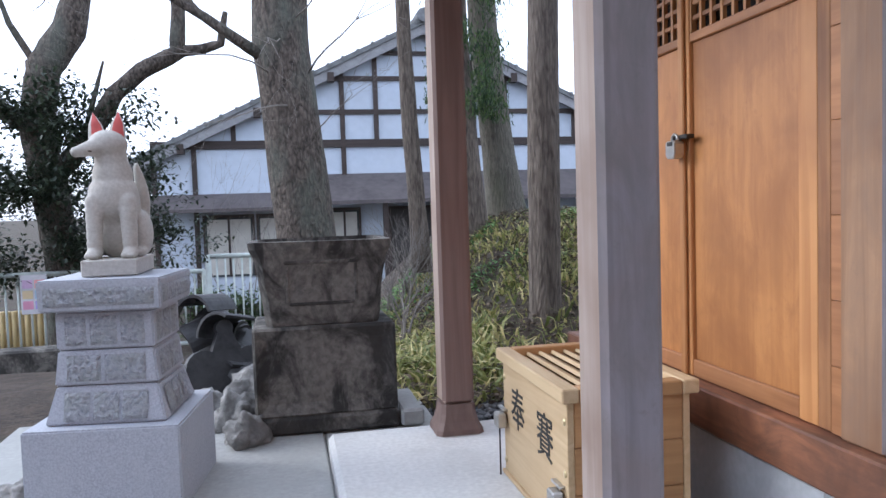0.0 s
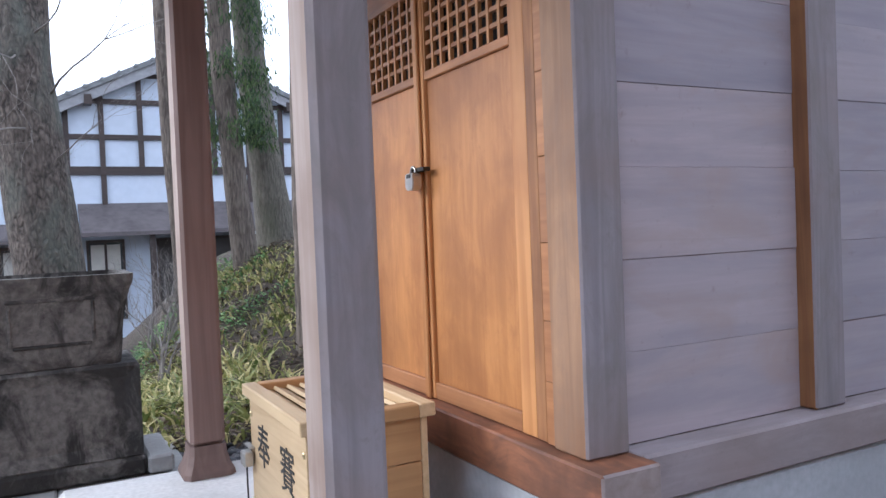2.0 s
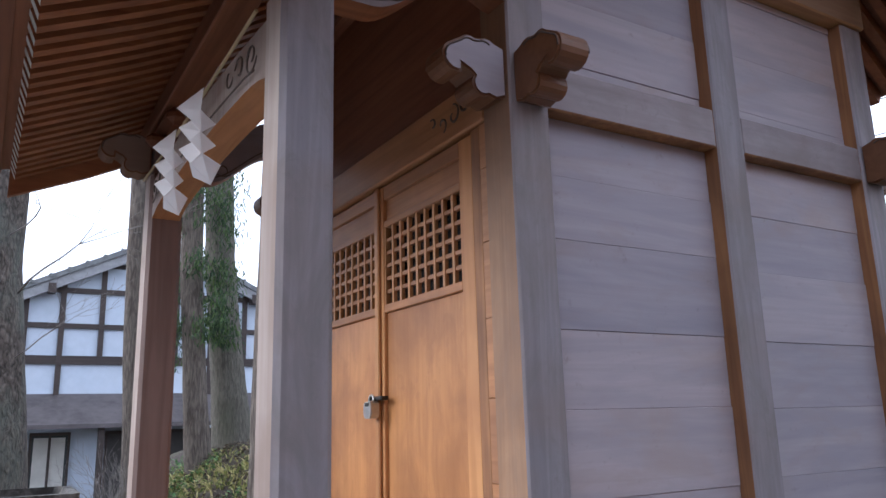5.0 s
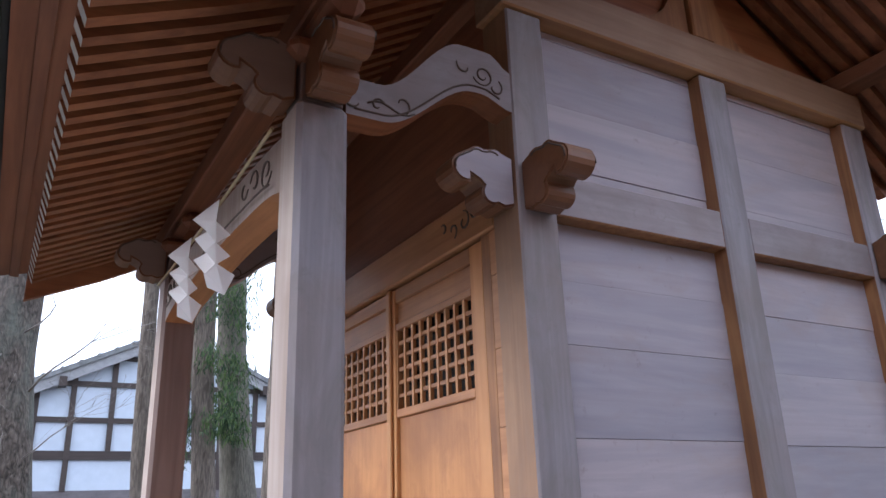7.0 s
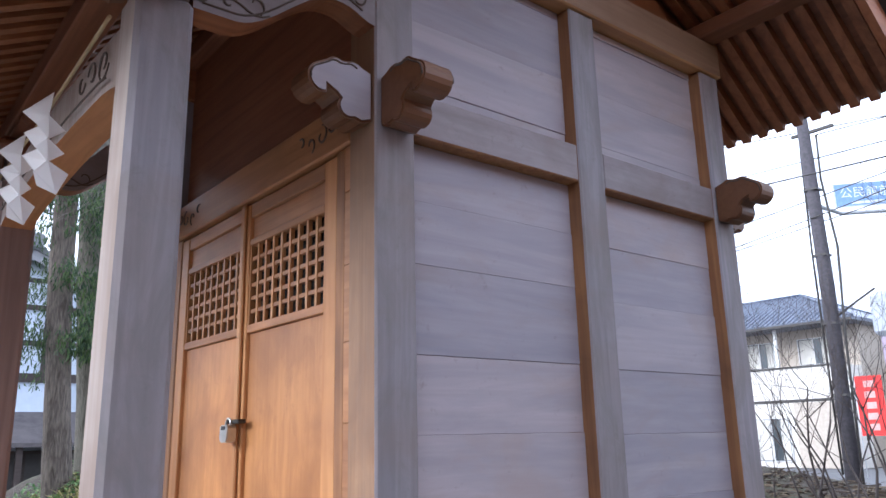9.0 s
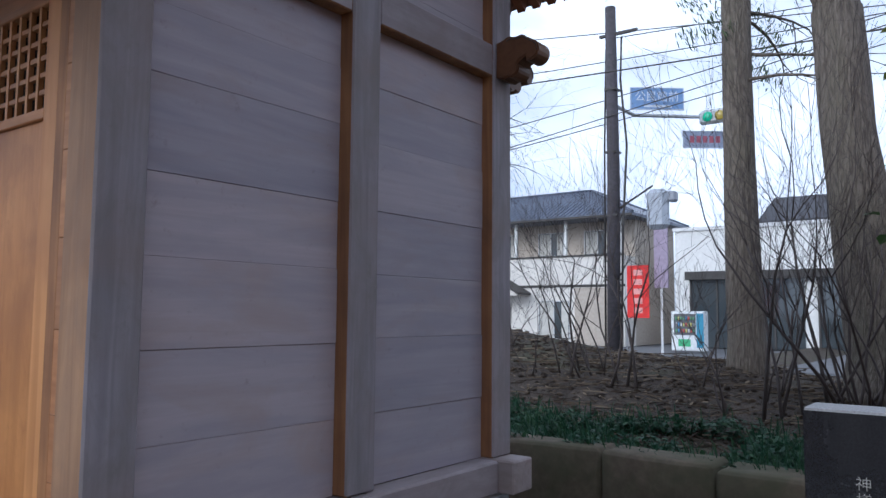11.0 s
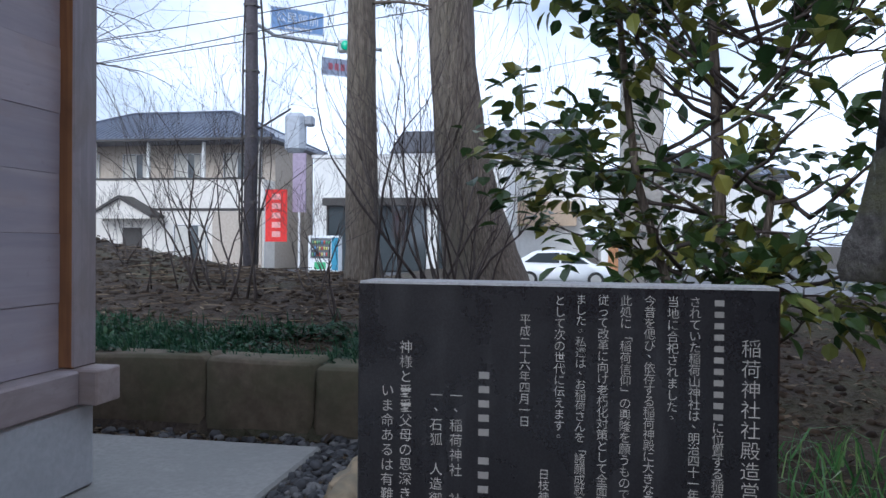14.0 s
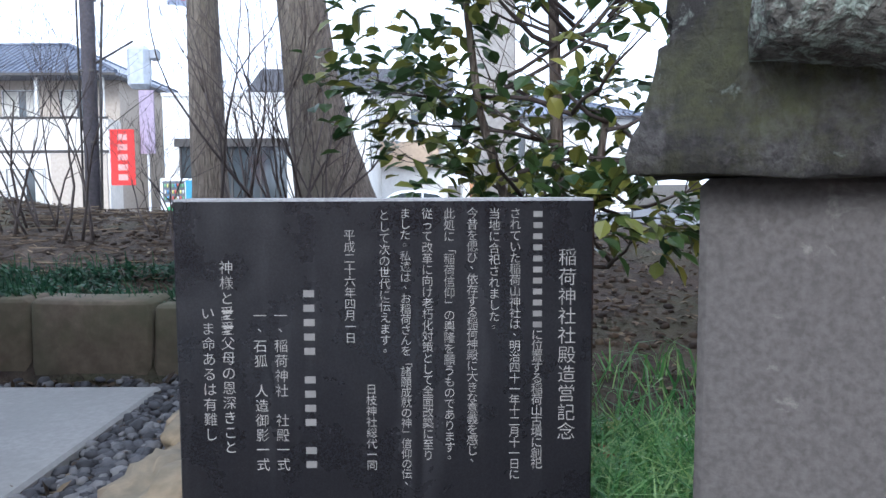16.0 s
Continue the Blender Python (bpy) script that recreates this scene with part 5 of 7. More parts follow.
# dark evergreen with crooked bare limbs
t = tree_root("evergreen_tree", (-3.6, 8.4, -0.6), "dark broadleaf evergreen with crooked thick limbs", "")
part("trunk", trunk_mesh([(-3.9, 8.4, -0.8), (-3.88, 8.4, 0.3), (-3.98, 8.4, 1.3), (-4.10, 8.4, 2.1), (-3.98, 8.4, 2.8), (-3.68, 8.4, 3.25), (-3.55, 8.4, 3.7), (-3.6, 8.4, 4.6)], [0.26, 0.2, 0.2, 0.19, 0.2, 0.19, 0.16, 0.13], rng, 16, 0.08), BARK_GREY, t)
for pts, rad in (([(-3.95, 8.4, 1.5), (-3.45, 8.2, 2.0), (-3.15, 8.1, 2.46), (-2.83, 8.05, 2.72), (-2.42, 8.0, 2.92), (-2.39, 8.0, 3.4), (-2.42, 8.0, 4.1)], [0.12, 0.11, 0.10, 0.10, 0.095, 0.08, 0.065]), ([(-2.45, 8.0, 2.93), (-2.15, 8.0, 2.96), (-1.93, 8.0, 3.03), (-1.86, 8.0, 3.4)], [0.07, 0.06, 0.05, 0.03]), ([(-4.1, 8.4, 2.1), (-4.6, 8.3, 2.4), (-5.1, 8.2, 2.6)], [0.12, 0.1, 0.08]), ([(-3.98, 8.4, 2.7), (-4.3, 8.3, 3.3), (-4.5, 8.3, 4.0)], [0.05, 0.035, 0.02]), ([(-3.5, 8.2, 2.1), (-3.38, 8.2, 2.5), (-3.28, 8.2, 2.85)], [0.03, 0.03, 0.015])):
    part("limb", trunk_mesh(pts, rad, rng, 12, 0.07), BARK_GREY, t)
vs, fs = [], []
for k in range(190):
    a, r = rng.uniform(0, 6.283), rng.uniform(0.2, 1.0)
    c = Vector((-3.8 + 1.2 * r * math.cos(a) + (0.15 if k % 3 else 0), 8.1 + 0.7 * r * math.sin(a), 0.2 + 2.3 * rng.random() ** 1.05))
    c.x += 0.25 * (1.2 - c.z) * rng.random() - 0.25 * max(0.0, c.z - 1.5)
    if noise.noise((c.x * 1.7, c.z * 1.9, 3.0)) < -0.12:
        continue
    for j in range(95):
        q = c + Vector((rng.gauss(0, 0.13), rng.gauss(0, 0.13), rng.gauss(0, 0.10)))
        d = Vector((rng.uniform(-1, 1), rng.uniform(-1, 1), rng.uniform(-0.7, 0.5)))
        add_leaf(vs, fs, q, d, Vector((0, 0, 1)), rng.uniform(0.055, 0.095), 0.042)
for k in range(14):
    c = Vector((-2.55, 8.0, 0.75)) + Vector((rng.gauss(0, 0.28), rng.gauss(0, 0.2), rng.gauss(0, 0.22)))
    for j in range(40):
        add_leaf(vs, fs, c + Vector((rng.gauss(0, 0.09), rng.gauss(0, 0.09), rng.gauss(0, 0.06))), Vector((rng.uniform(-1, 1), rng.uniform(-1, 1), rng.uniform(-0.6, 0.5))), Vector((0, 0, 1)), 0.07, 0.034)
from_lists("crown", vs, fs, LEAF_DARK, t)

# bare shrubs before the house
for x, y, z, h, n in ((-0.15, 6.6, -0.05, 0.75, 7), (0.05, 6.9, 0.05, 0.7, 6), (-1.9, 9.5, -0.8, 2.2, 4), (-0.35, 4.4, -0.02, 0.55, 5)):
    sh = thing("bare_shrub", (x, y, z), "leafless twiggy shrub on the slope", "shrub", "bare shrubs")
    for k in range(n):
        bm = bmesh.new()
        branch(bm, Vector((x + rng.uniform(-0.1, 0.1), y + rng.uniform(-0.1, 0.1), z)), Vector((rng.uniform(-0.5, 0.5), rng.uniform(-0.4, 0.4), 1)).normalized(), h * rng.uniform(0.45, 0.7), 0.012, 3, rng, [], 0.75, 0.3, 5, 3)
        part("stem", bm, TWIG_PALE, sh)

# low green shrubs behind the railing
for x, y, w in ((-2.55, 9.3, 0.55), (-1.75, 9.1, 0.45), (-0.95, 9.4, 0.5)):
    z = ground_z(x, y)
    bush = thing("green_shrub", (x, y, z), "low leafy green shrub behind the pale railing", "shrub", "shrubs behind the railing")
    for k in range(6):
        bm = bmesh.new()
        branch(bm, Vector((x + rng.uniform(-0.1, 0.1), y + rng.uniform(-0.1, 0.1), z - 0.03)), Vector((rng.uniform(-0.6, 0.6), rng.uniform(-0.5, 0.5), 1)).normalized(), w, 0.012, 1, rng, [], 0.7, 0.3, 5, 3)
        part("stem", bm, TWIG, bush)
    vs, fs = [], []
    for k in range(40):
        c = Vector((x + rng.gauss(0, w * 0.42), y + rng.gauss(0, w * 0.3), z + w * rng.uniform(0.2, 1.25)))
        for j in range(34):
            add_leaf(vs, fs, c + Vector((rng.gauss(0, 0.09), rng.gauss(0, 0.09), rng.gauss(0, 0.07))), Vector((rng.uniform(-1, 1), rng.uniform(-1, 1), rng.uniform(-0.6, 0.6))), Vector((0, 0, 1)), rng.uniform(0.05, 0.09), 0.04)
    from_lists("foliage", vs, fs, LEAF_CONIFER, bush)

# ---- grass, leaves and pebbles ----
rng = random.Random(31)
vs, fs = [], []
for k in range(22000):
    x, y = rng.uniform(-0.72, 3.2), 2.45 + 5.2 * rng.random() ** 1.5
    patch = noise.noise((x * 1.1, y * 0.9, 2.0))
    if patch < -0.02 and rng.random() < 0.85:
        continue
    p = Vector((x, y, ground_z(x, y) - 0.01))
    h = rng.uniform(0.06, 0.21) * (1.2 if y < 4.5 else 0.75)
    add_blade(vs, fs, p, (rng.uniform(0, 6.283), rng.uniform(0.4, 1.3)), h, rng.uniform(0.010, 0.034), rng)
tagged(from_lists("mound_grass", vs, fs, GRASS_M), "yellow-green sedge and dry grass on the mound", "grass", kind="stuff")
vs, fs = [], []
for k in range(11000):
    x, y = rng.uniform(-0.6, 3.2), 5.2 + 3.4 * rng.random()
    if noise.noise((x * 1.3, y * 1.1, 9.0)) < -0.05:
        continue
    p = Vector((x, y, ground_z(x, y) + rng.uniform(0, 0.08)))
    add_leaf(vs, fs, p, Vector((rng.uniform(-1, 1), rng.uniform(-1, 1), rng.uniform(-0.2, 0.7))), Vector((0, 0, 1)), rng.uniform(0.03, 0.06), 0.03)
tagged(from_lists("ground_cover", vs, fs, GRASS_G), "low green creeping plants over the mound top", "plants", kind="stuff")
vs, fs = [], []
for k in range(21000):
    if k % 2:
        x, y = rng.uniform(-0.6, 2.8), 2.4 + 5.1 * rng.random() ** 1.4
    elif k % 4:
        x, y = rng.uniform(3.0, 7.0), rng.uniform(-3.4, 6)
    else:
        x, y = (rng.uniform(1.6, 6.0), rng.uniform(-5.0, -1.2)) if k % 8 else (rng.choice((rng.uniform(2.49, 2.72), rng.uniform(1.3, 2.72))), rng.uniform(-1.0, 2.0))
        if x < 2.49 and y > -0.69:
            y = rng.uniform(-1.0, -0.69)
    p = Vector((x, y, ground_z(x, y) + rng.uniform(0.002, 0.03) + (0.09 * rng.random() if k % 2 else 0)))
    add_leaf(vs, fs, p, Vector((rng.uniform(-1, 1), rng.uniform(-1, 1), rng.uniform(-0.15, 0.3))), Vector((rng.uniform(-0.3, 0.3), rng.uniform(-0.3, 0.3), 1)), rng.uniform(0.03, 0.085), rng.uniform(0.015, 0.035), rng.uniform(-0.4, 0.6), 0.3)
tagged(from_lists("leaf_litter", vs, fs, LITTER), "dry brown fallen leaves on the earth", "leaves", kind="stuff")
vs, fs = [], []
for k in range(900):
    x, y = rng.uniform(3.2, 6.6), rng.uniform(-1.5, 5)
    p = Vector((x, y, ground_z(x, y) + 0.012))
    a = rng.uniform(0, 6.283)
    L = rng.uniform(0.12, 0.4)
    d = Vector((math.cos(a), math.sin(a), rng.uniform(-0.02, 0.12))) * L
    s = Vector((-math.sin(a), math.cos(a), 0)) * 0.004
    i0 = len(vs)
    vs += [p - s, p + s, p + Vector((0, 0, 0.008)), p + d - s, p + d + s, p + d + Vector((0, 0, 0.007))]
    fs += [(i0, i0 + 1, i0 + 4, i0 + 3), (i0 + 1, i0 + 2, i0 + 5, i0 + 4), (i0 + 2, i0, i0 + 3, i0 + 5)]
tagged(from_lists("fallen_twigs", vs, fs, LITTER), "dry fallen twigs and straw on the bank", "twigs", kind="stuff")
vs, fs = [], []
for k in range(34000):
    x, y = 2.84 + 1.1 * rng.random() ** 1.3, rng.uniform(-1.4, 3.6)
    if noise.noise((x * 1.6, y * 1.3, 5.0)) < 0.0 - 0.5 * (x < 3.3):
        continue
    p = Vector((x, y, ground_z(x, y) + rng.uniform(0.0, 0.15) * (0.5 + 0.9 * abs(noise.noise((y * 2.5, x * 2, 1))))))
    if rng.random() < 0.9:
        add_leaf(vs, fs, p, Vector((rng.uniform(-1, 0.3), rng.uniform(-1, 1), rng.uniform(-0.3, 0.6))), Vector((0, 0, 1)), rng.uniform(0.03, 0.055), 0.028)
    else:
        add_blade(vs, fs, p, (rng.uniform(2, 4.4), rng.uniform(0.3, 1.0)), rng.uniform(0.08, 0.2), 0.007, rng)
tagged(from_lists("bank_plants", vs, fs, IVY), "dark green low plants along the wall top", "plants", kind="stuff")
vs, fs = [], []
for k in range(20000):
    x, y = rng.uniform(0.95, 2.7), -2.1 - 1.5 * rng.random()
    if x > 1.75 + 0.4 * noise.noise((y * 2, 0, 0)) and rng.random() < 0.96:
        continue
    p = Vector((x, y, ground_z(x, y) - 0.005))
    add_blade(vs, fs, p, (rng.uniform(0, 6.283), rng.uniform(0.3, 1.2)), rng.uniform(0.10, 0.30), rng.uniform(0.005, 0.013), rng)
tagged(from_lists("lawn_grass", vs, fs, leafy("lawn_blade", (0.04, 0.13, 0.04), (0.10, 0.26, 0.075), (0.27, 0.40, 0.15), 0.45)), "long green grass beside the memorial stone", "grass", kind="stuff")


def pebbles(name, count, place, rng, label, mat=None):
    base = bmesh.new()
    bmesh.ops.create_icosphere(base, subdivisions=1, radius=1.0)
    bv = [v.co.copy() for v in base.verts]
    bf = [[v.index for v in f.verts] for f in base.faces]
    base.free()
    vs, fs = [], []
    for k in range(count):
        x, y, z = place(rng)
        s = rng.uniform(0.012, 0.034)
        sc = (s * rng.uniform(0.9, 1.5), s * rng.uniform(0.8, 1.2), s * rng.uniform(0.5, 0.8))
        rot = Euler((rng.uniform(-0.4, 0.4), rng.uniform(-0.4, 0.4), rng.uniform(0, 6.28))).to_matrix()
        i0 = len(vs)
        for v in bv:
            q = rot @ Vector((v.x * sc[0], v.y * sc[1], v.z * sc[2])) * (1 + 0.15 * noise.noise(v * 2 + Vector((k, 0, 0))))
            vs.append((x + q.x, y + q.y, z + q.z))
        fs += [[i0 + i for i in f] for f in bf]
    tagged(from_lists(name, vs, fs, mat or PEBBLE_R, smooth=True), label, "earth" if mat else "pebbles", kind="stuff")


CLOD = leafy("soil_clod", (0.03, 0.022, 0.017), (0.07, 0.05, 0.037), (0.15, 0.115, 0.08), 0.95)
PEBBLE_R = leafy("river_pebble", (0.030, 0.030, 0.034), (0.085, 0.085, 0.095), (0.24, 0.235, 0.235), 0.55)
pebbles("pebble_border", 1900, lambda r: (r.uniform(0.2, 2.72), r.uniform(-1.0, -0.675), r.uniform(-0.055, -0.02)), rng, "grey river pebbles along the edge of the concrete pad")
pebbles("pebble_border", 330, lambda r: (r.uniform(2.49, 2.72), r.uniform(-0.9, 2.4), r.uniform(-0.055, -0.02)), rng, "grey river pebbles below the retaining wall")
pebbles("pebble_border", 1500, lambda r: (r.uniform(-0.62, 1.4), r.uniform(1.9, 2.5), r.uniform(-0.055, -0.02)), rng, "dark river pebbles below the grassy mound")


def on_bank(r):
    x, y = r.uniform(2.95, 6.6), r.uniform(-3.2, 5.0)
    return x, y, ground_z(x, y) + r.uniform(-0.01, 0.006)


pebbles("soil_clods", 3800, on_bank, rng, "dark crumbly clods of earth on the bank", CLOD)
# ---- memorial stone, stone lantern, camellia ----
m_, n_, l_, b_ = nodes_of("black_granite", 0.22)
v_ = coords(n_, l_, (1, 1, 1))
fg = noise_of(n_, l_, v_, 260, 3)
c_ = ramp_of(n_, l_, fg, [(0.35, (0.007, 0.007, 0.009)), (0.75, (0.021, 0.021, 0.025))])
c_ = mix_of(n_, l_, ramp_of(n_, l_, noise_of(n_, l_, coords(n_, l_, (1, 6, 0.8)), 3, 5), [(0.55, (0, 0, 0)), (0.8, (0.4, 0.4, 0.4))]), c_, (0.06, 0.06, 0.065))
l_.new(c_, b_.inputs["Base Color"])
l_.new(ramp_of(n_, l_, noise_of(n_, l_, v_, 9, 6), [(0.3, (0.18, 0.18, 0.18)), (0.75, (0.42, 0.42, 0.42))]), b_.inputs["Roughness"])
BLACK = m_
SX, SY0, SY1, SZ0, SZ1 = 0.863, -2.224, -1.330, 0.085, 0.836
stele = thing("memorial_stone", (SX + 0.06, (SY0 + SY1) / 2, 0.0), "polished black granite memorial stone engraved with white columns of text", "memorial stone")
part("slab", box_bm(SX, SX + 0.12, SY0, SY1, SZ0, SZ1, bev=0.004), BLACK, stele)
part("base", box_bm(SX - 0.10, SX + 0.22, SY0 - 0.10, SY1 + 0.08, -0.07, SZ0 - 0.0005, bev=0.012), stone("dark_granite", (0.16, 0.16, 0.165), (0.09, 0.09, 0.095), 150), stele, "dark granite base")
# pale strip over the top face, light on it painted as colour
part("polished_edge", box_bm(SX - 0.001, SX + 0.121, SY0 + 0.004, SY1 - 0.004, SZ1 - 0.0035, SZ1 + 0.002), stone("painted_top_light", (0.42, 0.42, 0.43), (0.28, 0.28, 0.29), 160), stele)
ENGRAVED = plain("engraving_white", (0.40, 0.385, 0.36), 0.7)
DIM = plain("worn_engraving", (0.22, 0.21, 0.20), 0.7)


def col_y(px):
    return SY1 - (px - 304) * (SY1 - SY0) / 747.0


def col_z(py):
    return SZ1 - (py - 354) * 0.00122


def column(px, top, bottom, text, size):
    """One upright column of letters, spread evenly from top to bottom; '#' is an unread or private letter, drawn as a bar."""
    n = len(text)
    step = (bottom - top) / n
    letters = "".join(text)
    for k, ch in enumerate(letters):
        py = top + step * (k + 0.5)
        y, z = col_y(px), col_z(py)
        if ch == "#":
            part("text_bar", box_bm(SX - 0.0012, SX + 0.001, y - size * 0.34, y + size * 0.34, z - size * 0.22, z + size * 0.22), DIM, stele)
        elif ch != "　":
            if ch in "、。":
                y, z = y - size * 0.25, z + size * 0.3
            if ch in "「」":
                m = Matrix.Translation((SX - 0.001, y, z)) @ FACE_W @ Matrix.Rotation(radians(-90), 4, "Z")
            else:
                m = Matrix.Translation((SX - 0.001, y, z)) @ FACE_W
            text_mesh("letter", ch, size * 0.94, m, ENGRAVED, stele, 0.0008, thin=size * 0.014)


column(1004, 440, 785, "稲荷神社社殿造営記念", 0.043)
column(951, 370, 835, "###########に位置する稲荷山古墳に創祀", 0.028)
column(911, 370, 855, "されていた稲荷山神社は、明治四十一年十二月十一日に", 0.027)
column(874, 370, 590, "当地に合祀されました。", 0.027)
column(835, 370, 830, "今昔を偲び、依存する稲荷神殿に大きな意義を感じ、", 0.027)
column(794, 370, 825, "此処に「稲荷信仰」の興隆を願うものであります。", 0.027)
column(755, 370, 820, "従って改革に向け老朽化対策として全面改築に至り", 0.027)
column(716, 370, 872, "ました。私達は、お稲荷さんを「諸願成就の神」信仰の伝、", 0.026)
column(679, 372, 632, "として次の世代に伝えます。", 0.027)
column(617, 407, 608, "平成二十六年四月一日", 0.027)
column(653, 680, 838, "日枝神社総代一同", 0.026)
column(543, 505, 838, "#####　####　##", 0.034)
column(492, 545, 840, "一、稲荷神社　社殿一式", 0.032)
column(455, 545, 840, "一、石狐　人造御影一式", 0.032)
column(397, 460, 808, "神様と愛愛父母の恩深きこと", 0.033)
column(362, 540, 785, "いま命あるは有難し", 0.033)

# flat edging stones beside the memorial stone
rng = random.Random(17)
for at, sz in (((1.35, -1.13, -0.01), (0.30, 0.13, 0.085)), ((1.95, -1.05, -0.01), (0.32, 0.13, 0.09)), ((2.45, -1.0, 0.0), (0.2, 0.12, 0.08)), ((0.72, -1.12, -0.02), (0.26, 0.12, 0.06))):
    rock("edging_stone", at, sz, rng, stone("tawny_stone", (0.33, 0.26, 0.17), (0.20, 0.155, 0.10), 18, (0.14, 0.13, 0.10), 4, 0.6, 0.9, 0.6), "tawny flat edging stone along the pebble strip", "edging stones")

LT = Matrix.Translation((0.33, -2.286, 0)) @ Matrix.Rotation(radians(-20), 4, "Z") @ Matrix.Translation((-0.33, 2.286, 0))
lantern = thing("stone_lantern", (0.55, -2.50, 0.0), "old grey stone monument with a heavy mossy cap stone", "stone monument")
bm = box_bm(0.33, 0.76, -2.72, -2.286, -0.05, 0.843, bev=0.012, m=LT)
bmesh.ops.subdivide_edges(bm, edges=bm.edges[:], cuts=5, use_grid_fill=True)
for v in bm.verts:
    v.co += noise.noise_vector(v.co * 7) * 0.006
part("shaft", bm, stone("shaft_stone", (0.128, 0.117, 0.11), (0.088, 0.080, 0.075), 90, (0.26, 0.24, 0.22), 14, 0.7, 0.95, 0.4, 0.62, 0.72), lantern, smooth=True)


def rough_frustum(cx, cy, prof, seed, amp, n=18):
    """A square stone turned from (half-width, height) rows, with hewn unevenness."""
    bm = bmesh.new()
    rows = []
    for r, z in prof:
        ring = []
        for side in range(4):
            for k in range(n):
                t = -1 + 2 * k / n
                a, c = ((t, -1), (1, t), (-t, 1), (-1, -t))[side]
                p = Vector((cx + a * r, cy + c * r, z))
                q = noise.noise_vector(p * 8 + Vector((seed, 0, 0))) * amp + noise.noise_vector(p * 25 + Vector((0, seed, 0))) * amp * 0.4
                if noise.noise(Vector((p.x * 5, p.y * 5, p.z * 11 + seed))) > 0.12:
                    q += Vector((cx - p.x, cy - p.y, 0)) * 0.05   # flaked-off patch
                ring.append(bm.verts.new(LT @ (p + q)))
        rows.append(ring)
    for r0, r1 in zip(rows, rows[1:]):
        for k in range(4 * n):
            bm.faces.new((r0[k], r0[(k + 1) % (4 * n)], r1[(k + 1) % (4 * n)], r1[k])).smooth = True
    bm.faces.new(rows[0][::-1])
    bm.faces.new(rows[-1])
    return bm


prof = [(0.26, 0.843), (0.306, 0.846), (0.312, 0.87), (0.306, 0.90)] + [(0.306 - 0.080 * (k / 44) ** 0.6, 0.90 + 0.55 * k / 44) for k in range(1, 45)]
part("cap", rough_frustum(0.545, -2.503, prof, 3.0, 0.010, 44), MOSS_STONE, lantern, "rough cap stone with green moss")
prof = [(0.16, 1.03), (0.215, 1.035), (0.275, 1.05), (0.285, 1.09), (0.27, 1.16), (0.22, 1.28), (0.14, 1.38), (0.05, 1.43)]
part("crown_stone", rough_frustum(0.42, -2.66, [(r * 1.16, z - 0.055) for r, z in prof], 9.0, 0.022), stone("lichen_stone", (0.16, 0.15, 0.13), (0.07, 0.066, 0.058), 70, (0.36, 0.42, 0.36), 34, 0.85, 0.95, 1.0, 0.49, 0.58, 0.02), lantern, "lichen-spotted crown stone")
lantern.location += Vector((0, 0.018, 0.034))

# camellia behind the memorial stone
rng = random.Random(41)
cam_tree = thing("camellia_shrub", (2.55, -2.42, 0.0), "tall camellia shrub with glossy dark and yellowing leaves", "shrub")
tips = []
bm = bmesh.new()
tube(bm, [(2.6, -2.42, -0.05), (2.6, -2.43, 0.5), (2.61, -2.40, 1.0), (2.62, -2.38, 1.6), (2.62, -2.33, 2.3)], [0.04, 0.035, 0.03, 0.024, 0.012], 10)
part("stem", bm, BARK_BROWN, cam_tree)
for pts in ([(2.6, -2.40, 0.2), (2.58, -2.2, 0.7), (2.55, -2.05, 1.2), (2.55, -1.98, 1.8), (2.52, -1.95, 2.3)], [(2.6, -2.44, 0.3), (2.6, -2.52, 0.6), (2.62, -2.58, 0.9), (2.62, -2.62, 1.2)]):
    bm = bmesh.new()
    tube(bm, pts, [0.026 - 0.004 * k for k in range(len(pts))], 8)
    part("stem", bm, BARK_BROWN, cam_tree)
for k in range(56):
    z = rng.uniform(0.5, 2.25)
    a = rng.uniform(0, 6.283)
    bm = bmesh.new()
    mine = []
    reach = 0.52 if z > 0.8 else 0.28
    branch(bm, Vector((2.58, -2.41 + (-0.05, 0.27 * min(1, z / 1.3), -0.34 * min(1, z / 0.8), -0.2)[k % 4], z)), Vector((0.5 * math.cos(a), math.sin(a), 0.25)).normalized(), reach * rng.uniform(0.7, 1.15), 0.011, 2, rng, mine, 0.8, 0.2, 5, 3)
    part("twig", bm, TWIG, cam_tree)
    tips += mine
for p0, p1 in (((2.6, -2.4, 1.05), (2.55, -1.86, 1.12)), ((2.6, -2.4, 1.45), (2.5, -1.84, 1.72)), ((2.6, -2.5, 1.5), (2.5, -2.85, 1.75)), ((2.6, -2.4, 0.8), (2.5, -2.85, 0.85)), ((2.6, -2.4, 1.2), (2.55, -1.8, 1.45))):
    bm = bmesh.new()
    mine = []
    a, c = Vector(p0), Vector(p1)
    branch(bm, a, (c - a).normalized(), (c - a).length * 0.8, 0.013, 2, rng, mine, 0.5, 0.1, 5, 4)
    part("twig", bm, TWIG, cam_tree)
    tips += mine
vs, fs = [], []
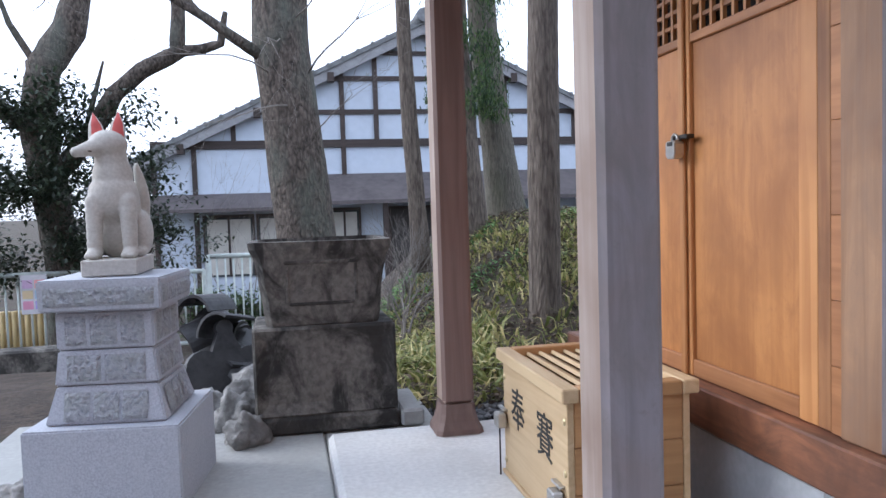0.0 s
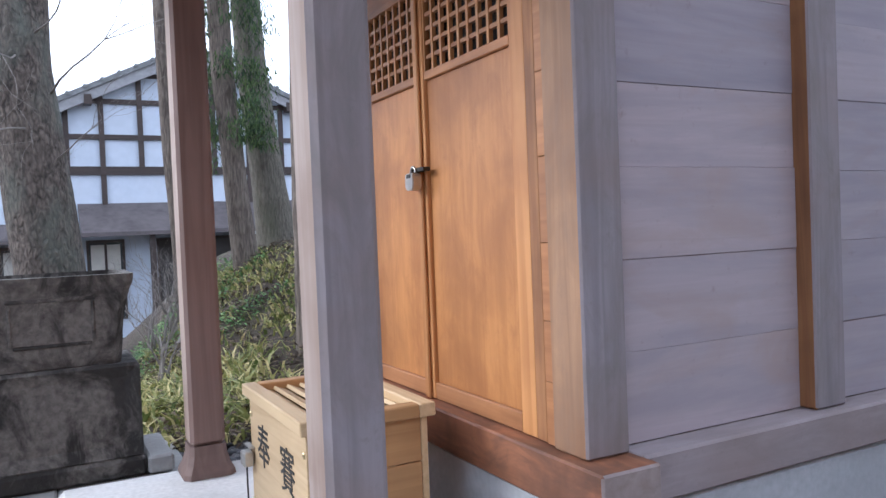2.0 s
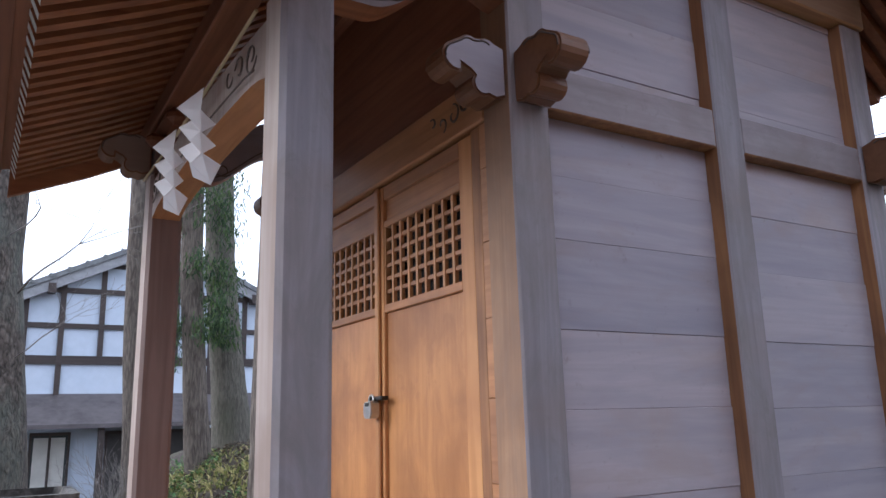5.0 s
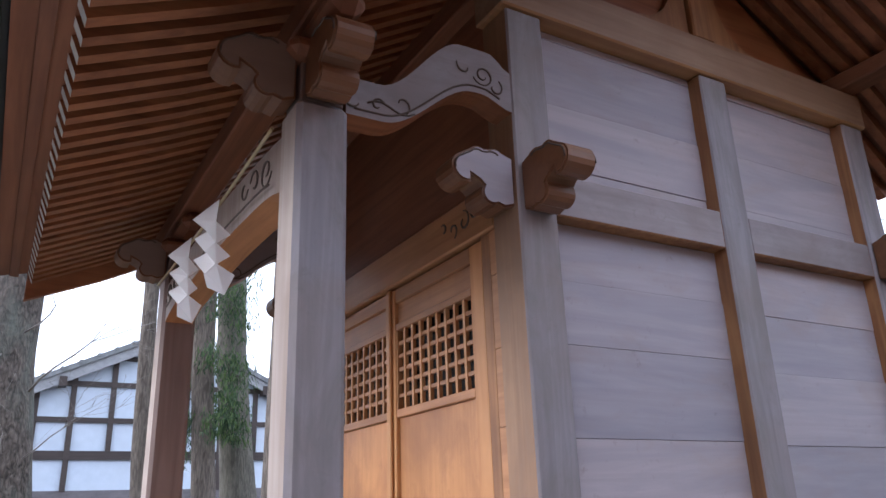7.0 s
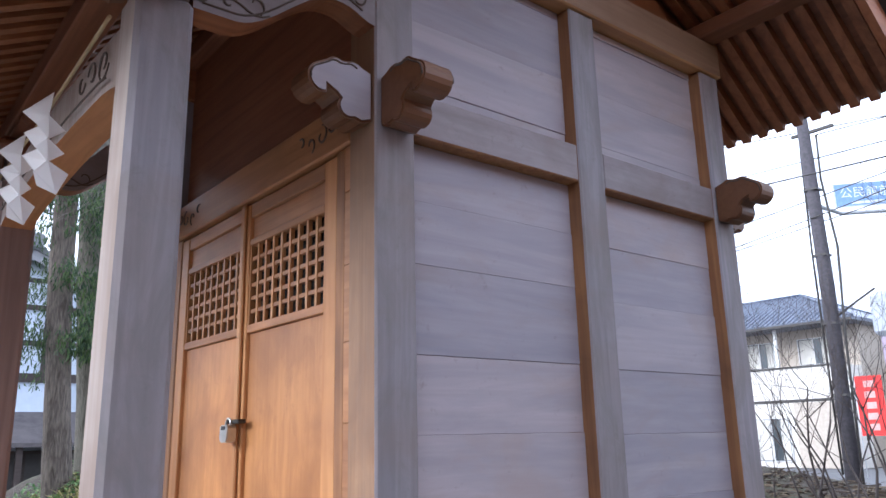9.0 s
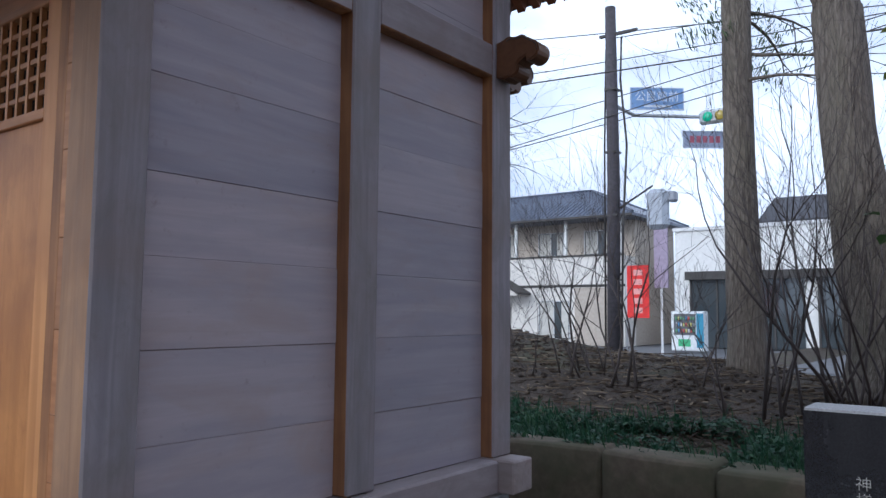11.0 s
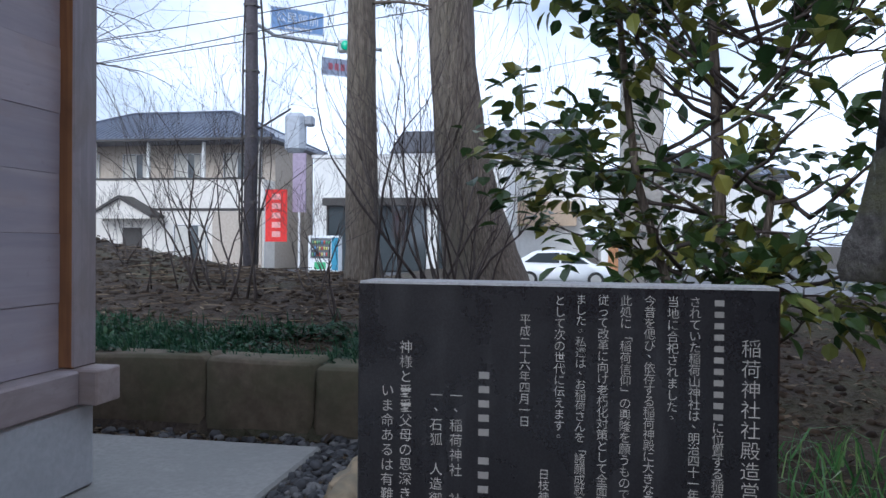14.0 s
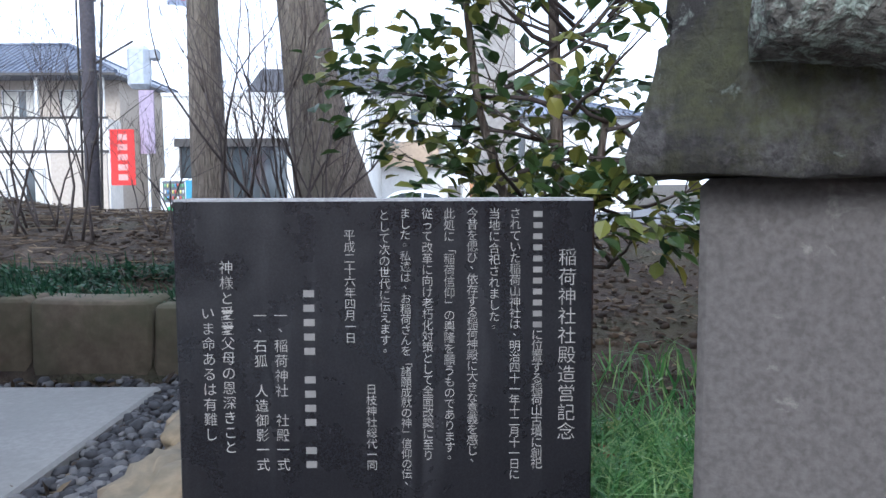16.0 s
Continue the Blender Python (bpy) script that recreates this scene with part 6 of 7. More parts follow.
for p, d in tips:
    for k in range(rng.randint(4, 6)):
        q = p + Vector((rng.gauss(0, 0.04), rng.gauss(0, 0.045), rng.gauss(0, 0.04)))
        e = (d + Vector((rng.uniform(-1, 1), rng.uniform(-1, 1), rng.uniform(-0.9, 0.5)))).normalized()
        add_leaf(vs, fs, q, e, Vector((rng.uniform(-0.5, 0.5), rng.uniform(-0.5, 0.5), 1)), rng.uniform(0.075, 0.11), rng.uniform(0.052, 0.072), 0.3, 0.2)
from_lists("foliage", vs, fs, LEAF_CAM, cam_tree)

# ---- bank trees and shrubs to the east ----
rng = random.Random(51)
t = tree_root("tree", (6.0, 0.17, 0.6), "straight grey-brown trunk on the earth bank", "trees on the bank")
part("trunk", trunk_mesh([(6.0, 0.16, 0.45), (6.0, 0.168, 0.85), (6.0, 0.19, 2.0), (6.0, 0.195, 3.1), (6.0, 0.19, 4.4), (6.02, 0.16, 8)], [0.2, 0.162, 0.142, 0.125, 0.125, 0.11], rng, 22, 0.025), BARK_EAST, t)
vs, fs = [], []
for k in range(26):
    z = rng.uniform(3.2, 5.6)
    a = rng.uniform(0, 6.283)
    L = rng.uniform(0.3, 0.75)
    for j in range(90):
        s = rng.random()
        q = Vector((6 + math.cos(a) * (0.1 + L * s), 0.18 + math.sin(a) * (0.1 + L * s), z - 0.12 * s)) + Vector((rng.gauss(0, 0.05), rng.gauss(0, 0.05), rng.gauss(0, 0.05)))
        add_blade(vs, fs, q, (a + rng.uniform(-0.9, 0.9), 1.0), rng.choice((-1, 1)) * rng.uniform(0.05, 0.12), 0.012, rng)
from_lists("crown", vs, fs, LEAF_CONIFER, t)
for k in range(10):
    bm = bmesh.new()
    z, a = rng.uniform(3.1, 5.4), rng.uniform(0, 6.283)
    branch(bm, Vector((6, 0.18, z)), Vector((math.cos(a), math.sin(a), 0)), 0.8, 0.02, 1, rng, [], 0.6, 0, 5, 3)
    part("limb", bm, BARK_EAST, t)
t = tree_root("tree", (5.5, -0.98, 0.6), "thick leaning trunk flaring at its root on the bank", "trees on the bank")
part("trunk", trunk_mesh([(5.5, -1.06, 0.4), (5.5, -1.0, 0.8), (5.5, -0.92, 1.15), (5.5, -0.84, 1.6), (5.5, -0.75, 2.4), (5.5, -0.70, 3.4), (5.5, -0.6, 7)], [0.42, 0.315, 0.262, 0.225, 0.192, 0.185, 0.16], rng, 26, 0.03), BARK_EAST, t)

for x, y, h, n, r in ((5.0, 0.84, 2.0, 5, 0.012), (4.9, 1.7, 0.8, 3, 0.008), (4.5, -0.45, 2.2, 4, 0.014), (4.9, -0.75, 2.5, 6, 0.015), (4.4, -0.1, 1.1, 3, 0.009), (5.2, 0.35, 1.2, 3, 0.009), (5.6, 2.3, 0.9, 3, 0.009), (6.2, -2.6, 0.9, 4, 0.009), (5.1, -0.35, 1.3, 4, 0.010), (4.85, -0.95, 1.5, 6, 0.011), (5.1, 1.45, 1.7, 4, 0.011), (4.7, -0.95, 1.9, 6, 0.011), (5.1, 1.15, 1.7, 5, 0.010)):
    z = ground_z(x, y) - 0.02
    sh = thing("bare_shrub", (x, y, z), "leafless many-stemmed shrub on the earth bank", "shrub", "bare shrubs")
    for k in range(n):
        bm = bmesh.new()
        branch(bm, Vector((x + rng.uniform(-0.12, 0.12), y + rng.uniform(-0.12, 0.12), z)), Vector((rng.uniform(-0.4, 0.4), rng.uniform(-0.6, 0.6), 1)).normalized(), h * rng.uniform(0.42, 0.62), r * rng.uniform(0.8, 1.15), 3, rng, [], 0.8, 0.35, 5, 3, 0.24)
        part("stem", bm, TWIG, sh)

# bare tree beyond the shrine's back, its twigs hanging over the bank
t = tree_root("bare_tree", (10.2, 7.6, -0.7), "bare grey tree with fine drooping twigs by the road", "")
part("trunk", trunk_mesh([(10.2, 7.6, -1.6), (10.2, 7.6, 0.8), (10.15, 7.5, 3.0), (10.1, 7.4, 6.5)], [0.2, 0.16, 0.13, 0.08], rng, 14, 0.05), BARK_GREY, t)
for k in range(9):
    bm = bmesh.new()
    branch(bm, Vector((10.15, 7.5, 3.0 + 0.35 * k)), Vector((rng.uniform(-0.3, 0.2), -1, rng.uniform(0.0, 0.35))).normalized(), rng.uniform(1.3, 1.9), 0.028, 3, rng, [], 0.6, -0.6, 5, 3, 0.18)
    part("limb", bm, TWIG, t)

# stone name pillar
pillar = thing("stone_pillar", (7.7, -2.44, 0.3), "tall square pale stone pillar with carved characters", "stone pillar")
part("shaft", box_bm(7.5, 7.93, -2.665, -2.23, 0.1, 2.84, bev=0.02), stone("pillar_stone", (0.50, 0.48, 0.45), (0.38, 0.36, 0.34), 20, (0.30, 0.29, 0.27), 3, 0.6), pillar)
for ch, z in (("年", 1.92), ("中", 1.0)):
    text_mesh("carved_letter", ch, 0.15, Matrix.Translation((7.498, -2.42, z)) @ FACE_W, CARVE, pillar)
for z in (1.64, 1.32):
    part("carved_bar", box_bm(7.497, 7.501, -2.47, -2.37, z - 0.045, z + 0.045), CARVE, pillar)

# ---- across the road ----
WHITE_W = stone("white_render", (0.84, 0.83, 0.80), (0.77, 0.76, 0.73), 6, (0.66, 0.65, 0.62), 0.7, 0.4, 0.9, 0.1)
CREAM_W = stone("cream_render", (0.78, 0.74, 0.68), (0.70, 0.66, 0.60), 6, (0.60, 0.57, 0.52), 0.6, 0.4, 0.9, 0.1)
TAN_W = stone("tan_render", (0.50, 0.44, 0.37), (0.43, 0.37, 0.31), 6)
BLUE_TILE = stone("blue_roof_tile", (0.10, 0.12, 0.17), (0.055, 0.065, 0.10), 5, (0.14, 0.16, 0.2), 1.0, 0.5, 0.35, 0.3)
DARK_TRIM = plain("dark_trim", (0.05, 0.045, 0.042), 0.6)
FRAME_W = plain("window_frame", (0.6, 0.6, 0.6), 0.5, 0.3)
m_, n_, l_, b_ = nodes_of("window_glass", 0.06)
b_.inputs["Base Color"].default_value = (0.05, 0.06, 0.065, 1)
b_.inputs["Specular IOR Level"].default_value = 0.8
GLASS = m_
CURTAIN = plain("curtain", (0.55, 0.53, 0.48), 0.9, 0, 0.1, 3)


def window_x(house, x, y0, y1, z0, z1, n=2, curtain=True):
    """A sliding window in a wall that faces -x."""
    w = part("window", box_bm(x - 0.05, x - 0.02, y0, y1, z0, z1), GLASS, house)
    for a, c, q0, q1 in [(y0 - 0.05, y0, z0 - 0.05, z1 + 0.05), (y1, y1 + 0.05, z0 - 0.05, z1 + 0.05)] + [(y0 + (y1 - y0) * k / n - 0.025, y0 + (y1 - y0) * k / n + 0.025, z0, z1) for k in range(1, n)]:
        part("frame", box_bm(x - 0.09, x - 0.015, a, c, q0, q1), FRAME_W, w)
    for q0, q1 in ((z0 - 0.05, z0), (z1, z1 + 0.05)):
        part("frame", box_bm(x - 0.088, x - 0.015, y0, y1, q0, q1), FRAME_W, w)
    if curtain:
        part("curtain", box_bm(x - 0.055, x - 0.051, y0 + (y1 - y0) * 0.52, y1 - 0.05, z0 + 0.03, z1 - 0.03), CURTAIN, w)
        part("curtain", box_bm(x - 0.055, x - 0.051, y0 + 0.05, y0 + (y1 - y0) * 0.25, z0 + 0.03, z1 - 0.03), CURTAIN, w)


def hip_roof(house, x0, x1, y0, y1, z0, z1, over, mat):
    bm = bmesh.new()
    x0, x1, y0, y1 = x0 - over, x1 + over, y0 - over, y1 + over
    cx, run = (x0 + x1) / 2, (x1 - x0) / 2
    c = [bm.verts.new(p) for p in ((x0, y0, z0), (x1, y0, z0), (x1, y1, z0), (x0, y1, z0), (cx, y0 + run, z1), (cx, y1 - run, z1))]
    lo = [bm.verts.new((v.co.x, v.co.y, z0 - 0.18)) for v in c[:4]]
    for q in ((0, 1, 4), (1, 2, 5, 4), (2, 3, 5), (3, 0, 4, 5)):
        bm.faces.new([c[k] for k in q])
    for k in range(4):
        bm.faces.new((c[k], lo[k], lo[(k + 1) % 4], c[(k + 1) % 4]))
    bm.faces.new(lo)
    bmesh.ops.recalc_face_normals(bm, faces=bm.faces[:])
    roof = part("roof", bm, mat, house)
    for a, d in ((c0, e) for c0, e in (((x0, y0, z0), (cx, y0 + run, z1)), ((x1, y0, z0), (cx, y0 + run, z1)), ((x0, y1, z0), (cx, y1 - run, z1)), ((cx, y0 + run, z1), (cx, y1 - run, z1)))):
        bm = bmesh.new()
        tube(bm, [a, d], 0.11, 8)
        part("ridge_tile", bm, mat, roof)
    n = int((y1 - y0) / 0.3)
    bm = bmesh.new()
    for k in range(n + 1):
        y = y0 + (y1 - y0) * k / n
        top = min(1.0, (y - y0) / run, (y1 - y) / run)
        if top > 0.05:
            tube(bm, [(x0, y, z0 + 0.01), (x0 + run * top, y, z0 + (z1 - z0) * top + 0.01)], 0.045, 5)
    tagged(part("roof_covering", bm, mat, roof), kind="stuff")
    part("gutter", box_bm(x0 - 0.1, x0 - 0.005, y0, y1, z0 - 0.2, z0 - 0.08), DARK_TRIM, roof)
    return roof


GZ = -0.46
eh = thing("two_storey_house", (44, 22, GZ), "cream two-storey house with blue tiled roof and balcony", "house")
bm = box_bm(41.6, 48, 14.9, 29.5, GZ, 7.0)
part("wall", bm, TAN_W, eh)
part("wall", box_bm(40.0, 41.59, 14.9, 29.5, GZ, 4.75), CREAM_W, eh)
part("balcony_rail", box_bm(39.93, 40.08, 14.9, 29.5, 4.76, 4.86), DARK_TRIM, eh)
part("floor_band", box_bm(39.94, 39.995, 14.85, 29.5, 2.95, 3.1), DARK_TRIM, eh)
for y in (15.1, 18.6, 22.1, 25.6, 29.2):
    part("balcony_post", box_bm(40.05, 40.2, y, y + 0.16, 4.87, 6.95), WHITE_W, eh)
hip_roof(eh, 40.2, 48, 14.9, 29.5, 7.15, 9.35, 0.75, BLUE_TILE)
for y in (16.4, 19.6, 23.0, 26.4):
    window_x(eh, 41.58, y, y + 1.7, 5.0, 6.4)
window_x(eh, 39.99, 18.4, 20.4, -0.1, 2.1)
window_x(eh, 39.99, 25.6, 28.0, -0.1, 2.1)
part("pier", box_bm(39.9, 39.995, 15.0, 18.0, GZ, 2.9), TAN_W, eh)
part("door", box_bm(39.92, 39.97, 22.5, 23.7, GZ, 1.95), DARK_TRIM, eh, "dark front door")
bm = bmesh.new()
prism(bm, [(-1.9, 0), (1.9, 0), (1.9, 0.14), (0, 1.15), (-1.9, 0.14)], 1.3, Matrix(((0, 0, 1, 38.7), (1, 0, 0, 23.1), (0, 1, 0, 2.45), (0, 0, 0, 1))))
part("porch_gable", bm, CREAM_W, eh)
for s in (-1, 1):
    bm = bmesh.new()
    prism(bm, [(0, 1.15), (s * 2.05, 0.05), (s * 2.05, 0.2), (0, 1.32)], 1.6, Matrix(((0, 0, 1, 38.5), (1, 0, 0, 23.1), (0, 1, 0, 2.45), (0, 0, 0, 1))))
    bmesh.ops.recalc_face_normals(bm, faces=bm.faces[:])
    part("porch_roof", bm, DARK_TRIM, eh)
eh.location += Vector((0, 1.1, -0.35))

wb = thing("flat_roofed_shop", (47, 7.5, GZ), "white flat-roofed shop with a dark glazed front", "building")
part("wall", box_bm(42.0, 52, 2.0, 13.4, GZ, 6.1), WHITE_W, wb)
part("parapet", box_bm(41.9, 52.1, 1.9, 13.5, 6.101, 6.3), FRAME_W, wb)
part("shop_glass", box_bm(41.93, 41.99, 6.6, 12.5, GZ, 3.7), GLASS, wb)
part("shop_glass", box_bm(41.93, 41.99, 3.2, 5.9, GZ, 3.7), GLASS, wb)
part("awning", box_bm(41.5, 41.92, 3.0, 12.7, 3.3, 3.75), DARK_TRIM, wb)
for y in (3.1, 5.85, 8.0, 9.6, 11.0, 12.45):
    part("mullion", box_bm(41.86, 41.925, y, y + 0.1, GZ, 3.3), DARK_TRIM, wb)
wb.location += Vector((0, 0.35, -0.32))

gb = thing("gabled_house", (54, 4.5, GZ), "white house with a dark pitched roof behind the shop", "house")
part("wall", box_bm(50.5, 57, -3.0, 9.8, GZ, 7.4), WHITE_W, gb)
bm = bmesh.new()
prism(bm, [(49.6, 7.3), (54, 9.3), (58, 7.3), (58, 7.55), (54, 9.6), (49.6, 7.55)], 13.6, Matrix(((1, 0, 0, 0), (0, 0, 1, -3.4), (0, 1, 0, 0), (0, 0, 0, 1))))
bmesh.ops.recalc_face_normals(bm, faces=bm.faces[:])
part("roof", bm, stone("dark_slate", (0.09, 0.09, 0.10), (0.055, 0.055, 0.062), 4), gb)
window_x(gb, 50.49, -1.6, 0.6, 4.9, 6.4)
part("balcony", box_bm(49.6, 50.48, -2.4, 2.2, 2.6, 4.2), stone("tan_panel", (0.55, 0.42, 0.30), (0.48, 0.36, 0.26), 5), gb)
gb.location += Vector((0, 0.9, -0.55))
rb = thing("white_house", (49, -9, GZ), "white rendered house with an orange-brown door", "house")
part("wall", box_bm(45.5, 54, -14.0, -3.8, GZ, 5.2), WHITE_W, rb)
part("door", box_bm(45.42, 45.48, -5.4, -4.2, GZ, 1.7), plain("orange_door", (0.40, 0.19, 0.08), 0.5), rb)
window_x(rb, 45.49, -8.0, -6.2, 2.8, 4.2)
window_x(rb, 45.49, -12.0, -10.0, 0.6, 2.0)
hip_roof(rb, 45.5, 54, -14, -3.8, 5.35, 7.0, 0.6, BLUE_TILE)
rb.location += Vector((0, 0.8, -0.4))

vm = thing("vending_machine", (36.2, 10.7, GZ), "white drinks vending machine with blue and green side", "vending machine")
part("cabinet", box_bm(35.85, 36.5, 9.95, 11.55, GZ, 1.45, bev=0.03), plain("white_panel", (0.78, 0.80, 0.80), 0.4), vm)
part("display", box_bm(35.82, 35.848, 10.35, 11.4, 0.3, 1.32), plain("display_dark", (0.16, 0.17, 0.18), 0.2), vm)
rng = random.Random(6)
for r in range(3):
    for k in range(8):
        y = 10.42 + 0.122 * k
        z = 0.42 + 0.3 * r
        col = rng.choice(((0.6, 0.1, 0.08), (0.1, 0.3, 0.55), (0.7, 0.65, 0.2), (0.75, 0.75, 0.75), (0.15, 0.4, 0.2)))
        bm = bmesh.new()
        tube(bm, [(35.80, y, z), (35.80, y, z + 0.17)], 0.035, 8)
        part("sample_can", bm, plain("can", col, 0.4), vm)
part("side_band", box_bm(35.835, 35.849, 9.96, 10.3, -0.3, 1.35), plain("machine_blue", (0.06, 0.30, 0.45), 0.4), vm)
part("green_mark", box_bm(35.836, 35.848, 10.6, 11.2, -0.25, 0.1), plain("machine_green", (0.08, 0.45, 0.2), 0.4), vm)
vm.location += Vector((0, 0.25, -0.26))

banner = thing("red_banner", (30.6, 11.1, GZ), "red upright cloth banner with unreadable white marks", "banner")
bm = bmesh.new()
tube(bm, [(30.6, 11.68, GZ), (30.6, 11.68, 3.45)], 0.02, 8)
part("pole", bm, FRAME_W, banner)
part("cloth", box_bm(30.59, 30.605, 10.65, 11.65, 1.1, 3.38), plain("banner_red", (0.70, 0.035, 0.03), 0.7), banner)
for k in range(5):
    part("white_mark", box_bm(30.58, 30.588, 10.95, 11.35, 1.3 + 0.41 * k, 1.55 + 0.41 * k), plain("mark_pale", (0.75, 0.35, 0.32), 0.8), banner)
banner.location += Vector((0, 0.16, -0.23))
ps = thing("purple_sign", (31, 10.2, GZ), "tall narrow purple upright sign", "sign")
part("panel", box_bm(30.95, 31.05, 9.95, 10.55, 2.4, 5.0), plain("sign_purple", (0.36, 0.29, 0.38), 0.6), ps)
part("post", box_bm(30.98, 31.02, 10.2, 10.3, GZ, 2.399), FRAME_W, ps)
ps.location += Vector((0, 0.16, -0.23))

# utility pole, wires, signals
pole = thing("utility_pole", (20, 7.52, -0.65), "tall grey concrete utility pole with fittings", "utility pole")
bm = bmesh.new()
tube(bm, [(20, 7.55, -0.75), (20, 7.5, 5), (20, 7.55, 10.3)], [0.20, 0.19, 0.16], 14)
part("shaft", bm, stone("pole_concrete", (0.085, 0.075, 0.085), (0.055, 0.05, 0.055), 12), pole)
for pts, r in (([(20, 7.8, 0), (20, 7.78, 6), (20, 7.7, 9)], 0.03), ([(19.95, 7.3, -0.6), (19.95, 7.2, 3.5), (19.95, 7.05, 6), (20, 7.25, 8), (20, 7.2, 9.3)], 0.035)):
    bm = bmesh.new()
    tube(bm, pts, r, 6)
    part("conduit", bm, DARK_TRIM, pole)
part("cross_arm", box_bm(19.95, 20.05, 6.7, 7.9, 9.4, 9.48), DARK_TRIM, pole)
bm = bmesh.new()
tube(bm, [(20, 7.4, 4.1), (20, 6.3, 4.72)], 0.03, 6)
part("arm", bm, DARK_TRIM, pole)
bm = box_bm(19.8, 20.2, 5.85, 6.45, 3.45, 4.6, bev=0.12)
part("transformer", bm, plain("grey_enamel", (0.42, 0.45, 0.50), 0.5), pole)
part("transformer_cap", box_bm(19.85, 20.15, 5.6, 5.84, 4.2, 4.5, bev=0.05), plain("grey_enamel_dark", (0.3, 0.32, 0.36), 0.5), pole)
for k in range(4):
    part("clamp", box_bm(19.82, 20.18, 7.33, 7.7, 2.0 + 1.9 * k, 2.06 + 1.9 * k), DARK_TRIM, pole)
for a, c, sag in (((20, 22, 11.5), (20, -30, 6.0), 0.6), ((20, 30, 5.5), (20, -10, 9.9), 0.5), ((20.4, 30, 4.9), (20.4, -10, 9.3), 0.5), ((20.2, 7.5, 9.4), (20.2, -30, 10.0), 0.9), ((19.8, 30, 4.2), (19.8, -4, 8.8), 0.4), ((13, 30, 7.5), (13, -20, 5.3), 0.5), ((20, 30, 9.9), (20, -20, 8.4), 0.6)):
    bm = bmesh.new()
    A, C = Vector(a), Vector(c)
    tube(bm, [A.lerp(C, k / 24) - Vector((0, 0, sag * math.sin(math.pi * k / 24))) for k in range(25)], 0.016, 5)
    part("cable", bm, DARK_TRIM, pole)
pole.location += Vector((0, 0.15, 0))
sg = thing("traffic_signal", (20.05, 7.75, 7.35), "traffic signal arm with a blue place sign", "traffic signal")
bm = bmesh.new()
tube(bm, [(20.05, 7.75, 7.35), (22.1, 7.85, 7.45), (23.3, 6.3, 7.42), (24.2, 4.9, 7.4)], 0.06, 8)
part("mast", bm, plain("signal_grey", (0.45, 0.46, 0.47), 0.5), sg)
bm = box_bm(22.9, 23.08, 4.75, 6.05, 7.02, 7.5, bev=0.12)
part("signal_head", bm, plain("signal_grey2", (0.5, 0.52, 0.53), 0.5), sg)
for k, c in enumerate(((0.35, 0.05, 0.04), (0.4, 0.3, 0.05), (0.02, 0.55, 0.3))):
    bm = bmesh.new()
    bmesh.ops.create_uvsphere(bm, u_segments=14, v_segments=8, radius=0.16, matrix=Matrix.Translation((22.9, 5.0 + 0.38 * k, 7.26)) @ Matrix.Diagonal((0.3, 1, 1, 1)))
    part("lens", bm, plain("lens%s" % "abc"[k], c, 0.3), sg, smooth=True)
SIGN_T = Matrix.Translation((22.0, 7.95, 0)) @ Matrix.Rotation(radians(38), 4, "Z") @ Matrix.Translation((-22.0, -7.95, 0))


def sign_panel(name, y0, y1, z0, z1, color, label):
    """A thin panel with a paler rim, swung about its left end."""
    p = part(name, box_bm(21.96, 22.0, y0, y1, z0, z1, m=SIGN_T), plain(name + "_paint", color, 0.5), sg, label)
    for a, c, q0, q1 in ((y0, y1, z0, z0 + 0.03), (y0, y1, z1 - 0.03, z1), (y0, y0 + 0.03, z0, z1), (y1 - 0.03, y1, z0, z1)):
        part("rim", box_bm(21.952, 21.959, a, c, q0, q1, m=SIGN_T), plain("sign_rim", (0.62, 0.66, 0.72), 0.5), p)
    return p


sign = sign_panel("place_sign", 6.2, 7.95, 7.62, 8.36, (0.22, 0.36, 0.62), "pale blue place sign with white letters")
text_mesh("sign_letters", "公民館前", 0.36, SIGN_T @ Matrix.Translation((21.955, 7.08, 8.04)) @ FACE_W, plain("sign_ink", (0.75, 0.8, 0.85), 0.6), sign)
part("text_bar", box_bm(21.954, 21.959, 6.6, 7.5, 7.70, 7.78, m=SIGN_T), plain("sign_ink2", (0.7, 0.75, 0.82), 0.6), sign)
sign = sign_panel("small_sign", 4.9, 6.25, 6.38, 6.95, (0.34, 0.38, 0.50), "grey-blue street sign with unreadable red writing")
for k in range(5):
    part("text_bar", box_bm(21.954, 21.959, 5.05 + 0.21 * k, 5.19 + 0.21 * k, 6.56, 6.78, m=SIGN_T), plain("bar_red%s" % "abcde"[k], (0.45, 0.12, 0.16), 0.6), sign)

# parked car
car = thing("parked_car", (30.4, -1.55, -0.60), "white hatchback parked across the road", "car")
CARW = plain("car_white", (0.78, 0.79, 0.80), 0.25, 0, 0.03)
bm = bmesh.new()
side = [(-2.0, 0.28), (-2.02, 0.62), (-1.9, 0.82), (-1.2, 0.92), (-0.55, 1.36), (0.1, 1.48), (1.1, 1.45), (1.75, 1.08), (2.02, 0.98), (2.04, 0.40), (1.9, 0.24), (-1.85, 0.2)]
mcar = Matrix(((0, 0, 1, 29.6), (1, 0, 0, -1.55), (0, 1, 0, -0.60), (0, 0, 0, 1)))
prism(bm, side, 1.68, mcar)
bmesh.ops.recalc_face_normals(bm, faces=bm.faces[:])
bmesh.ops.bevel(bm, geom=bm.edges[:], offset=0.07, segments=3, affect="EDGES", clamp_overlap=True)
part("body", bm, CARW, car, smooth=True)
bm = bmesh.new()
